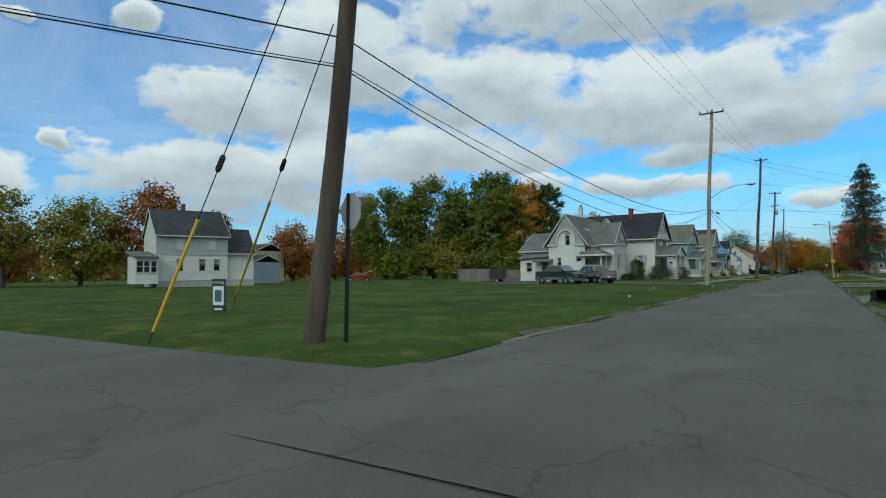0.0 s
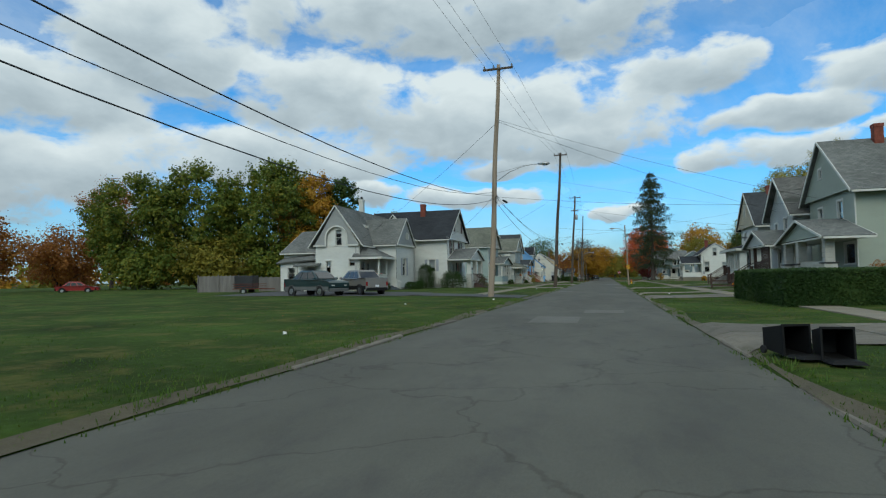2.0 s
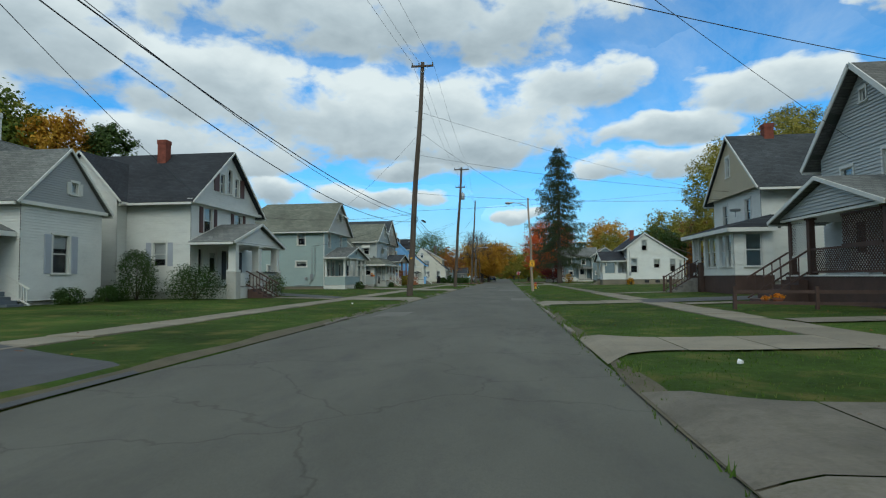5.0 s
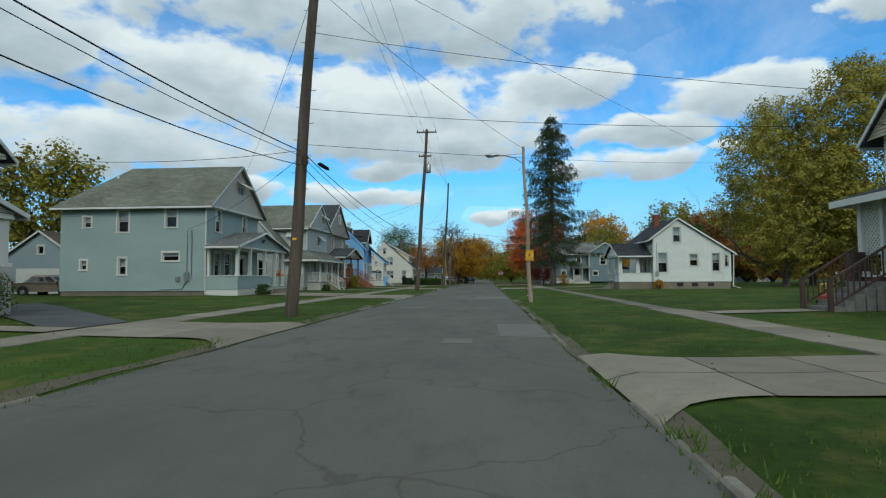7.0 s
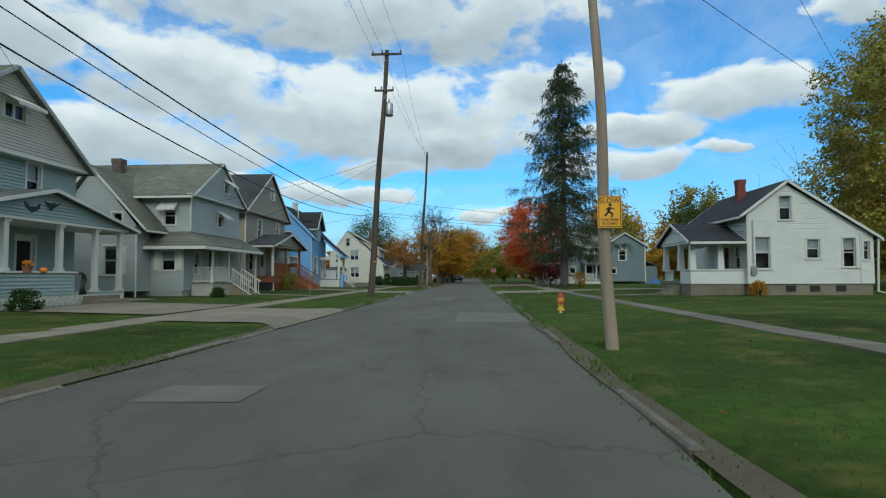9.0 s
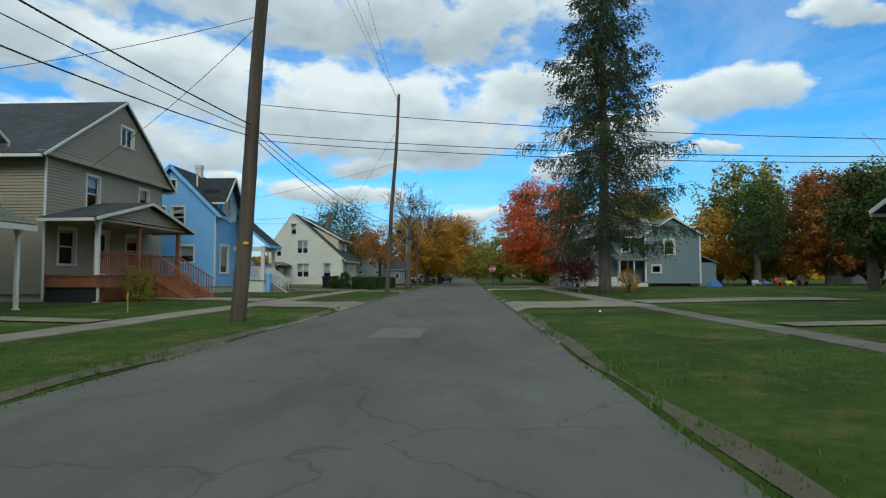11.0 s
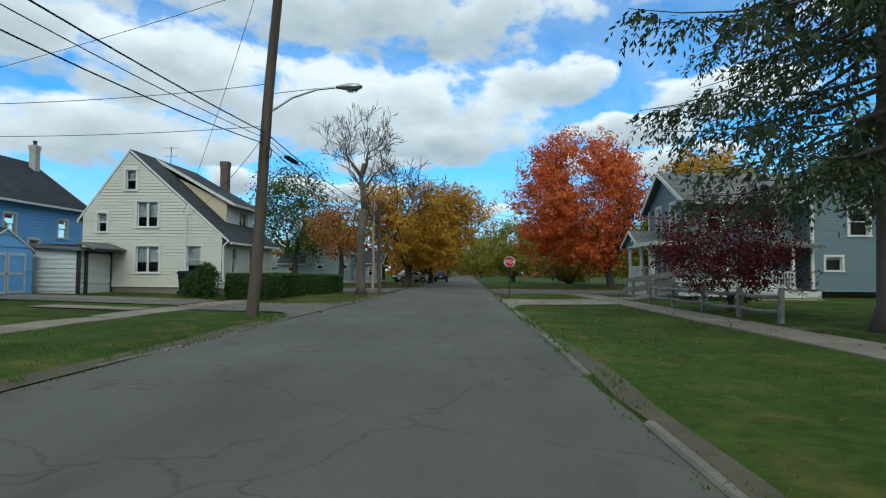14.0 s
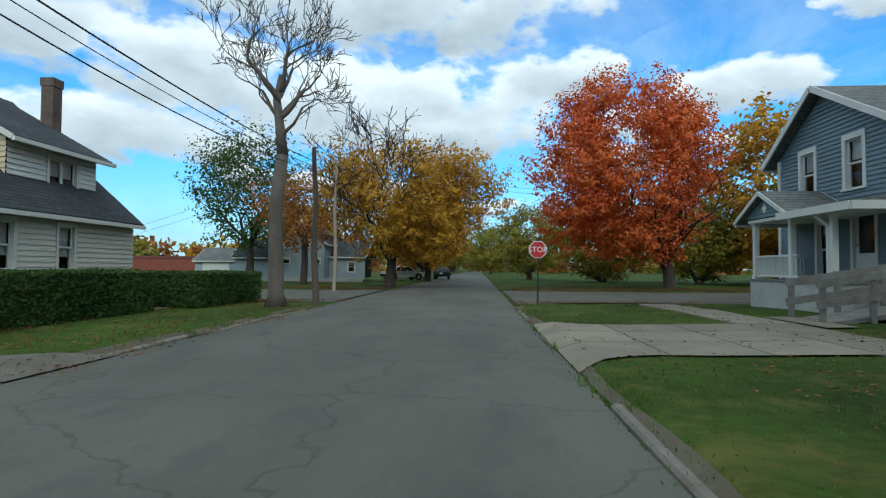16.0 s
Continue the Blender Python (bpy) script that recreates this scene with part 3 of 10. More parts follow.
def ribbon(left, right, y0, y1, step, zf, wig=0.0, seed=0.0):
    """A strip along the street with slightly ragged edges."""
    g = Geo()
    ys = np.arange(y0, y1 + step * 0.5, step)
    for y in ys:
        a = left + wig * noise.noise(Vector((y * 0.35, seed, 0)))
        b = right + wig * noise.noise(Vector((y * 0.35, seed + 9, 0)))
        for k in range(5):
            x = a + (b - a) * k / 4
            g.v.append((x, y, zf(x, y)))
    for j in range(len(ys) - 1):
        for i in range(4):
            g.f.append((j * 5 + i, j * 5 + i + 1, j * 5 + 6 + i, j * 5 + 5 + i))
    return g


def crown_z(x, y):
    return 0.05 * (1 - ((x - (ROAD_L + ROAD_R) / 2) / ((ROAD_R - ROAD_L) / 2)) ** 2) * 0.6


road_geo = ribbon(ROAD_L, ROAD_R, -58, 320, 1.0, crown_z, 0.12)
solo("road", road_geo, M_ASPHALT, "cracked grey asphalt street with rough edges", "road", kind="structure", smooth=True, loc=(0, 0, 0))
cross_geo = Geo()
for a, b, c, d in ((-120, ROAD_L - 0.2, CROSS0, CROSS1), (ROAD_R + 0.2, 120, CROSS0, CROSS1)):
    cross_geo.poly([(a, c, 0.012), (b, c, 0.012), (b, d, 0.012), (a, d, 0.012)])
# flared corners of the crossing
for sx, ex in ((ROAD_L - 0.2, -1), (ROAD_R + 0.2, 1)):
    for yy, ey in ((CROSS0, -1), (CROSS1, 1)):
        pts = [(sx, yy, 0.012)]
        for k in range(9):
            a = math.pi / 2 * k / 8
            pts.append((sx + ex * 3.4 * (1 - math.sin(a)), yy + ey * 3.4 * (1 - math.cos(a)), 0.010))
        cross_geo.poly(pts)
solo("road_2", cross_geo, M_ASPHALT, "grey asphalt crossing street with leaf-strewn edges", "road", kind="structure", loc=(0, 0, 0))
first_geo = Geo().poly([(-140, -64.5, 0.008), (60, -64.5, 0.008), (60, -54, 0.008), (-140, -54, 0.008)])
for sx, ex in ((ROAD_L, -1), (ROAD_R, 1)):
    pts = [(sx, -54, 0.008)]
    for k in range(9):
        a = math.pi / 2 * k / 8
        pts.append((sx + ex * 3.0 * (1 - math.sin(a)), -54 + 3.0 * (1 - math.cos(a)), 0.007))
    first_geo.poly(pts)
solo("road_3", first_geo, M_ASPHALT, "grey asphalt side street at the corner", "road", kind="structure", loc=(0, 0, 0))


SLABS = {}


def slab_mesh(w, d, material):
    """One cast slab with softened edges, shared by all of its size."""
    key = (round(w, 2), round(d, 2), material.name)
    if key not in SLABS:
        g = Geo().soft_box(-w / 2 + 0.008, w / 2 - 0.008, -d / 2 + 0.008, d / 2 - 0.008, -0.09, 0.0, 0.012)
        SLABS[key] = to_mesh("slab", g, material, (0, 0, 0))
    return SLABS[key]


def slab_row(owner, x0, x1, y0, y1, nx, ny, zf, material, seed, tilt=0.6):
    rng = random.Random(seed)
    w, d = (x1 - x0) / nx, (y1 - y0) / ny
    for i in range(nx):
        for j in range(ny):
            ob = new("slab", slab_mesh(w, d, material))
            x, y = x0 + w * (i + 0.5), y0 + d * (j + 0.5)
            ob.parent = owner
            ob.matrix_basis = pose(x, y, zf(x, y) + 0.022 + rng.uniform(-0.006, 0.008), rng.uniform(-tilt, tilt), rng.uniform(-tilt, tilt), rng.uniform(-0.3, 0.3))


def paving(name, label):
    ob = new(name)
    ORIGIN[ob.name] = Vector((0, 0, 0))
    return tagged(ob, label, "pavement", kind="structure")


def drape(pts, n=14, lift=0.03):
    """A four-cornered patch laid over the ground."""
    g = Geo()
    a, b, c, d = (Vector((*p, 0)) for p in pts)
    for i in range(n + 1):
        for j in range(n + 1):
            p = a.lerp(b, i / n).lerp(d.lerp(c, i / n), j / n)
            g.v.append((p.x, p.y, ground_z(p.x, p.y) + lift))
    for i in range(n):
        for j in range(n):
            k = i * (n + 1) + j
            g.f.append((k, k + n + 1, k + n + 2, k + 1))
    return g


def apron(owner, x0, x1, y0, y1, nx, ny, material):
    """Cast concrete bays over the verge, widening where they meet the road."""
    flare_l, flare_r = abs(x1 - ROAD_L) < 0.2, abs(x0 - ROAD_R) < 0.2

    def edge(x, y):
        f = max(0.0, 1 - (ROAD_L - x) / 1.4) if flare_l else (max(0.0, 1 - (x - ROAD_R) / 1.4) if flare_r else 0.0)
        return y + (0.9 * f * f) * (1 if y > (y0 + y1) / 2 else -1) * abs(2 * (y - y0) / (y1 - y0) - 1)

    for i in range(nx):
        for j in range(ny):
            g = Geo()
            a, b = x0 + (x1 - x0) * i / nx + 0.012, x0 + (x1 - x0) * (i + 1) / nx - 0.012
            c, d = y0 + (y1 - y0) * j / ny + 0.012, y0 + (y1 - y0) * (j + 1) / ny - 0.012
            n = 7
            for p in range(n + 1):
                for q in range(n + 1):
                    x, y = a + (b - a) * p / n, c + (d - c) * q / n
                    y = edge(x, y)
                    near = max(0.0, 1 - min(abs(x - ROAD_L), abs(x - ROAD_R)) / 0.4)
                    rim = -0.06 if p in (0, n) or q in (0, n) else 0.0
                    g.v.append((x, y, max(ground_z(x, y) + 0.048 - 0.012 * near, 0.022) + rim * 0.25))
            for p in range(n):
                for q in range(n):
                    k = p * (n + 1) + q
                    g.f.append((k, k + n + 1, k + n + 2, k + 1))
            part("slab", g, material, owner)


walk_l = paving("pavement", "old concrete pavement slabs along the lawns, heaved and stained")
slab_row(walk_l, WALK_L0, WALK_L1, -7.5, 103.5, 1, 74, ground_z, M_CONC, 1)
walk_r = paving("pavement_2", "old concrete pavement slabs along the lawns with grassy joints")
slab_row(walk_r, WALK_R0, WALK_R1, -40.0, 26.0, 1, 44, ground_z, M_CONC, 2)
slab_row(walk_r, WALK_R0 + 0.2, WALK_R1 - 0.25, 26.0, 65.0, 1, 26, ground_z, M_OLDCONC, 7)
slab_row(walk_r, WALK_R0, WALK_R1, 65.0, 102.5, 1, 25, ground_z, M_CONC, 8)
drives = paving("driveway", "concrete drive aprons and house paths crossing the verge")
for k, (x0, x1, y0, y1, nx, ny, m) in enumerate(((-8.45, -4.95, 16.4, 20.2, 2, 2, M_CONC), (-8.45, -4.95, 38.6, 44.8, 2, 3, M_CONC), (-8.45, -4.85, 65.0, 69.4, 2, 3, M_CONC), (-8.45, -4.85, 85.4, 89.6, 2, 3, M_OLDCONC),
                                                 (-14.8, -9.6, 40.6, 46.2, 3, 2, M_CONC), (-17.0, -9.6, 68.6, 71.5, 4, 2, M_CONC), (-18.0, -9.6, 87.0, 90.4, 5, 2, M_OLDCONC), (-13.2, -9.6, 16.9, 18.0, 3, 1, M_CONC),
                                                 (-12.8, -9.6, 84.4, 85.5, 3, 1, M_CONC), (-13.0, -9.6, 56.9, 58.0, 3, 1, M_CONC), (-14.9, -9.6, 45.1, 46.6, 3, 1, M_CONC),
                                                 (1.72, 6.0, -33.3, -29.2, 3, 2, M_OLDCONC), (1.72, 6.0, -12.6, -8.4, 3, 2, M_OLDCONC), (7.25, 11.2, -12.0, -9.2, 3, 2, M_OLDCONC), (1.72, 6.0, -4.6, -2.6, 3, 1, M_CONC), (7.25, 10.6, 0.0, 1.3, 2, 1, M_CONC), (7.25, 10.0, 8.8, 9.9, 2, 1, M_CONC), (7.25, 10.4, 22.9, 24.1, 2, 1, M_CONC),
                                                 (1.72, 6.0, 11.0, 13.8, 3, 2, M_CONC), (7.25, 11.3, 56.0, 57.0, 3, 1, M_CONC), (1.72, 6.0, 64.6, 69.6, 3, 3, M_CONC), (7.25, 16.0, 66.6, 69.4, 5, 2, M_CONC), (1.72, 6.0, 90.6, 95.0, 3, 3, M_CONC), (7.25, 7.9, 94.0, 96.5, 1, 1, M_CONC))):
    apron(drives, x0, x1, y0, y1, nx, ny, m)
tar = paving("driveway_2", "dark asphalt drive beside the white house")


part("drive_surface", drape([(-4.95, -11.0), (-4.95, -6.6), (-14.0, -2.2), (-14.5, -6.6)]), M_DRIVE, tar)
part("drive_surface", drape([(-13.5, -7.6), (-13.5, -1.6), (-30.0, 4.2), (-32.0, -5.0)]), M_DRIVE, tar)
part("drive_surface", drape([(-9.6, 17.2), (-9.6, 19.9), (-19.5, 28.6), (-20.0, 25.4)]), M_DRIVE, tar)
part("drive_surface", drape([(6.0, 10.9), (6.0, 14.2), (22.0, 15.8), (22.0, 12.2)]), M_DRIVE, tar)
part("drive_surface", drape([(-14.8, 46.4), (-14.8, 49.6), (-30, 51), (-30, 47.8)]), M_CONC, tar)
patches = paving("road_patch", "pale square repair patches in the street")
for x0, x1, y0, y1 in ((-0.5, 1.68, 40.0, 44.2), (0.5, 1.7, 17.8, 21.2), (-0.7, -0.1, 16.4, 17.2), (-3.6, -2.4, 29.5, 30.4), (-2.6, -1.2, -28.0, -25.5), (-1.2, 0.2, -23.5, -21.8), (-4.4, -3.3, 5.0, 7.4), (-2.2, -1.1, 55.0, 57.2)):
    part("patch", drape([(x0, y0), (x1, y0), (x1, y1), (x0, y1)], 6, 0.0), M_PATCH, patches)
    ob = patches.children[-1]
    for v in ob.data.vertices:
        v.co.z = crown_z(v.co.x, v.co.y) + 0.006
# trodden soil where the verge meets the road
for name, a, b in (("verge_soil", ROAD_L - 0.24, ROAD_L - 0.02), ("verge_soil", ROAD_R + 0.02, ROAD_R + 0.24)):
    solo(name, ribbon(a, b, -50, 102, 0.5, lambda x, y: max(0.02, ground_z(x, y) + 0.012), 0.16, a), M_GRAVELDIRT, "bare brown soil and grit along the road's edge", "soil", kind="stuff", smooth=True)
# kerb stones, low and broken, sunk into the verge
kerb = paving("kerb", "low worn concrete kerb stones half grown over with grass")
rng_k = random.Random(3)
kerb_mesh = to_mesh("kerb_stone", Geo().soft_box(-0.06, 0.06, -1.18, 1.18, -0.2, 0.0, 0.025), M_KERB, (0, 0, 0))
for side, x in ((-1, ROAD_L - 0.04), (1, ROAD_R + 0.04)):
    y = -50.0
    while y < 101:
        gap = any(a - 0.5 < y < b + 0.5 for a, b in (((-11, -6.6), (16.2, 20.4), (38.4, 45), (64.8, 69.6), (85.2, 89.8)) if side < 0 else ((-32.2, -27.4), (-12.8, -8.2), (10.8, 14), (64.4, 69.8), (90.4, 95.2))))
        if not gap and rng_k.random() < (0.5 if side < 0 else 0.45):
            ob = new("kerb_stone", kerb_mesh)
            ob.parent = kerb
            ob.matrix_basis = pose(x + rng_k.uniform(-0.03, 0.03), y, 0.045 + rng_k.uniform(-0.035, 0.02), rng_k.uniform(-0.8, 0.8), rng_k.uniform(-3, 3), rng_k.uniform(-1, 1))
        y += 2.4


# ---------------------------------------------------------------- walls, windows, roofs
def place(side, plane, d, u, z):
    """A point d metres outside a wall that faces side."""
    if side == 'E':
        return (plane + d, u, z)
    if side == 'W':
        return (plane - d, u, z)
    if side == 'S':
        return (u, plane - d, z)
    return (u, plane + d, z)


def span(poly, z):
    """Where a convex outline of (u, z) is cut at height z."""
    us = []
    for (u0, z0), (u1, z1) in zip(poly, poly[1:] + poly[:1]):
        if (z0 - z) * (z1 - z) <= 0 and abs(z1 - z0) > 1e-9:
            us.append(u0 + (u1 - u0) * (z - z0) / (z1 - z0))
    return (min(us), max(us)) if len(us) > 1 else None


def lap_wall(g, side, plane, outline, holes=(), lap=0.13, arch=None):
    """Clapboards, each a tilted board with its lower edge proud, cut round the openings."""
    z0, z1 = min(z for u, z in outline), max(z for u, z in outline)
    rows = int(math.ceil((z1 - z0) / lap))
    cuts = {round(z0 + k * lap, 4) for k in range(rows)} | {round(z1, 4)}
    for h in holes:
        cuts |= {round(h[2], 4), round(h[3], 4)}
    cuts |= {round(z, 4) for u, z in outline}
    cuts = sorted(c for c in cuts if z0 - 1e-6 <= c <= z1 + 1e-6)
    for a, b in zip(cuts, cuts[1:]):
        if b - a < 0.004:
            continue
        sa, sb = span(outline, a + 1e-4), span(outline, b - 1e-4)
        if not sa or not sb:
            continue
        row = z0 + math.floor((a - z0) / lap + 1e-3) * lap
        da, db = 0.032 * (1 - (a - row) / lap), 0.032 * (1 - (b - row) / lap)
        cutters = [(h[0], h[1]) for h in holes if h[2] < (a + b) / 2 < h[3]]
        if arch:
            uc, zc, r = arch
            dz = max(0.0, (a + b) / 2 - zc)
            if dz < r:
                w = math.sqrt(r * r - dz * dz)
                cutters.append((uc - w, uc + w))
        edges = [(sa[0], sb[0])]
        pieces = []
        lo = (sa[0], sb[0])
        for c0, c1 in sorted(cutters):
            if c1 <= lo[0] or c0 >= sa[1]:
                continue
            if c0 > lo[0] + 0.01:
                pieces.append((lo, (min(c0, sa[1]), min(c0, sb[1]) if sb[1] > lo[1] else lo[1])))
            lo = (max(c1, lo[0]), max(c1, lo[1]))
        if lo[0] < sa[1] - 0.005:
            pieces.append((lo, (sa[1], sb[1])))
        for (l0, l1), (r0, r1) in pieces:
            if da > 0.03:
                under = [place(side, plane, 0.0, l0, a), place(side, plane, 0.0, r0, a), place(side, plane, da, r0, a), place(side, plane, da, l0, a)]
                g.poly(under[::-1] if side in 'NW' else under)
            q = [place(side, plane, da, l0, a), place(side, plane, da, r0, a), place(side, plane, db, max(r1, l1), b), place(side, plane, db, min(l1, r1), b)]
            if side in 'EN' and side == 'N' or side == 'W':
                q = q[::-1]
            g.poly(q)
            if abs(a - row) < 1e-3:
                q = [place(side, plane, 0.0, l0, a), place(side, plane, 0.0, r0, a), place(side, plane, da, r0, a), place(side, plane, da, l0, a)]
                if side in 'NW':
                    q = q[::-1]
                g.poly(q)
    return g


def wall_box(g, side, plane, d0, d1, u0, u1, z0, z1):
    """A box lying on a wall, from d0 to d1 metres outside it."""
    a, b = place(side, plane, d0, u0, z0), place(side, plane, d1, u1, z1)
    return g.box(a[0], b[0], a[1], b[1], a[2], b[2])


class House:
    """Gathers the walls and openings of a house, and builds them as parts of one thing."""
    def __init__(self, label, x, y, z=0.25, trim=None, name="house", category="house"):
        self.ob = thing(name, (x, y, z), label, category)
        self.walls, self.wins, self.trim = [], [], trim or M_TRIM

    def wall(self, side, plane, outline, material, lap=0.13, arch=None, name="wall"):
        self.walls.append((side, plane, outline, material, lap, arch, name))

    def rect(self, side, plane, u0, u1, z0, z1, material, lap=0.13, name="wall"):
        self.wall(side, plane, [(u0, z0), (u1, z0), (u1, z1), (u0, z1)], material, lap, None, name)

    def win(self, side, plane, uc, zc, w, h, kind="hung", shutters=None, blind=0.5, trim=None, casing=0.10, awning=None):
        self.wins.append((side, plane, uc, zc, w, h, kind, shutters, blind, trim, casing, awning))

    def build(self):
        for side, plane, outline, material, lap, arch, name in self.walls:
            lo, hi = min(u for u, z in outline), max(u for u, z in outline)
            zl, zh = min(z for u, z in outline), max(z for u, z in outline)
            holes = [(c - w / 2, c + w / 2, z - h / 2, z + h / 2) for s, p, c, z, w, h, *_ in self.wins if s == side and abs(p - plane) < 0.01]
            part(name, weld(lap_wall(Geo(), side, plane, outline, holes, lap, arch)), material, self.ob)
        for spec in self.wins:
            self.one_window(*spec)
        return self.ob

    def one_window(self, side, plane, c, z, w, h, kind, shutters, blind, trim, casing, awning):
        trim = trim or self.trim
        u0, u1, z0, z1 = c - w / 2, c + w / 2, z - h / 2, z + h / 2
        g = Geo()
        k = casing
        wall_box(g, side, plane, -0.12, 0.045, u0 - k, u0, z0, z1)
        wall_box(g, side, plane, -0.12, 0.045, u1, u1 + k, z0, z1)
        wall_box(g, side, plane, -0.12, 0.05, u0 - k, u1 + k, z1, z1 + k * 1.2)
        wall_box(g, side, plane, -0.12, 0.085, u0 - k * 1.25, u1 + k * 1.25, z0 - 0.06, z0)
        f = part("door" if kind == "door" else "window", g, trim, self.ob)
        s = Geo()
        r = 0.045
        if kind == "door":
            wall_box(s, side, plane, -0.09, -0.05, u0, u1, z0, z0 + h * 0.38)
            for a, b in ((u0, u0 + 0.11), (u1 - 0.11, u1)):
                wall_box(s, side, plane, -0.09, -0.05, a, b, z0 + h * 0.38, z1)
            wall_box(s, side, plane, -0.09, -0.05, u0 + 0.11, u1 - 0.11, z1 - 0.14, z1)
            panes = [(u0 + 0.11, u1 - 0.11, z0 + h * 0.38, z1 - 0.14)]
            knob = Geo()
            wall_box(knob, side, plane, -0.05, 0.0, u1 - 0.09, u1 - 0.05, z0 + 0.95, z0 + 1.0)
            part("door_handle", knob, M_METAL, f)
        elif kind == "hung":
            zm = (z0 + z1) / 2
            for a, b, dd in ((zm, z1, 0.0), (z0, zm + 0.03, -0.035)):
                wall_box(s, side, plane, -0.085 + dd, -0.05 + dd, u0, u0 + r, a, b)
                wall_box(s, side, plane, -0.085 + dd, -0.05 + dd, u1 - r, u1, a, b)
                wall_box(s, side, plane, -0.085 + dd, -0.05 + dd, u0 + r, u1 - r, b - r, b)
                wall_box(s, side, plane, -0.085 + dd, -0.05 + dd, u0 + r, u1 - r, a, a + r)
            panes = [(u0 + r, u1 - r, zm + r, z1 - r), (u0 + r, u1 - r, z0 + r, zm - 0.012)]
        else:
            for a, b in ((u0, u0 + r), (u1 - r, u1)):
                wall_box(s, side, plane, -0.09, -0.05, a, b, z0, z1)
            for a, b in ((z0, z0 + r), (z1 - r, z1)):
                wall_box(s, side, plane, -0.09, -0.05, u0 + r, u1 - r, a, b)
            panes = [(u0 + r, u1 - r, z0 + r, z1 - r)]
            if kind == "pair":
                wall_box(s, side, plane, -0.09, -0.03, c - 0.05, c + 0.05, z0 + r, z1 - r)
                panes = [(u0 + r, c - 0.05, z0 + r, z1 - r), (c + 0.05, u1 - r, z0 + r, z1 - r)]
        part("door_leaf" if kind == "door" else "sash", s, trim, f)
        for a, b, p, q in panes:
            gp = Geo()
            wall_box(gp, side, plane, -0.078, -0.072, a, b, p, q)
            part("pane", gp, M_GLASS, f)
        if blind > 0:
            b = Geo()
            wall_box(b, side, plane, -0.17, -0.16, u0 + 0.01, u1 - 0.01, z1 - h * blind, z1 - 0.01)
            part("blind", b, M_BLIND, f, "pale window blind")
        if shutters:
            for a, b in ((u0 - k - w * 0.42, u0 - k - 0.02), (u1 + k + 0.02, u1 + k + w * 0.42)):
                sg = Geo()
                wall_box(sg, side, plane, 0.02, 0.055, a, b, z0, z1)
                rows = 14
                for i in range(rows):
                    zz = z0 + 0.06 + (h - 0.12) * i / rows
                    wall_box(sg, side, plane, 0.055, 0.07, a + 0.05, b - 0.05, zz, zz + (h - 0.12) / rows * 0.6)
                part("shutter", sg, shutters, f)
        if awning:
            ag = Geo()
            dd = awning
            n = 7
            for i in range(n):
                a, b = u0 - 0.2 + (w + 0.4) * i / n, u0 - 0.2 + (w + 0.4) * (i + 1) / n
                lift = 0.03 if i % 2 else 0.0
                t0, t1 = place(side, plane, 0.03, a, z1 + 0.25 + lift), place(side, plane, 0.03, b, z1 + 0.25 + lift)
                t2, t3 = place(side, plane, dd, b, z1 - 0.12 + lift), place(side, plane, dd, a, z1 - 0.12 + lift)
                ag.slab([t0, t1, t2, t3], 0.02)
                wall_box(ag, side, plane, dd - 0.02, dd, a, b, z1 - 0.24 + lift, z1 - 0.12 + lift)
            part("awning", ag, M_TRIM, f, "ribbed white metal window awning")

    def room_shade_box(self, x0, x1, y0, y1, z0, z1):
        """A closed near-black box behind the panes: the rooms' shade is painted into its colour."""
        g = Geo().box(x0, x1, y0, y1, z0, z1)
        part("inner_wall", g, M_SHADE_BLACK, self.ob, "near-black box standing in for the shade of the rooms")

    def foundation(self, x0, x1, y0, y1, z0, z1, material=None):
        part("foundation", Geo().box(x0, x1, y0, y1, z0, z1), material or M_FOUND, self.ob)

    def gable_roof(self, axis, lo, hi, c, e0, e1, zr, z0, z1, material, thick=0.14, fascia=0.16, name="roof"):
        """Two slopes. axis: the ridge's way, from lo to hi, at c across; eaves at e0 and e1, at heights z0 and z1."""
        def pt(a, b, z):
            return (a, b, z) if axis == 'x' else (b, a, z)
        lo, hi, thick, fascia = lo + 0.14, hi - 0.14, min(thick, 0.1), fascia * 0.62
        g = Geo()
        g.slab([pt(lo, c, zr), pt(hi, c, zr), pt(hi, e0, z0), pt(lo, e0, z0)], thick)
        g.slab([pt(lo, c, zr), pt(lo, e1, z1), pt(hi, e1, z1), pt(hi, c, zr)], thick)
        r = part(name, g, material, self.ob)
        for a, s in ((lo, -1), (hi, 1)):
            for e, z in ((e0, z0), (e1, z1)):
                p, q = pt(a + s * 0.02, c, zr - 0.07), pt(a + s * 0.02, e, z - 0.07)
                part("rake_board", Geo().beam(p, q, 0.05, fascia), self.trim, r)
        for e, z, s in ((e0, z0, -1 if e0 < c else 1), (e1, z1, -1 if e1 < c else 1)):
            gg = Geo()
            p, q = pt(lo + 0.05, e + s * 0.05, z - 0.11), pt(hi - 0.05, e + s * 0.05, z - 0.11)
            gg.beam(p, q, 0.11, 0.12)
            part("gutter", gg, self.trim, r)
        return r

    def flat_roof(self, quads, material, thick=0.12, name="porch_roof", edge=True):
        g = Geo()
        for q in quads:
            g.slab(q, thick)
        r = part(name, g, material, self.ob)
        return r

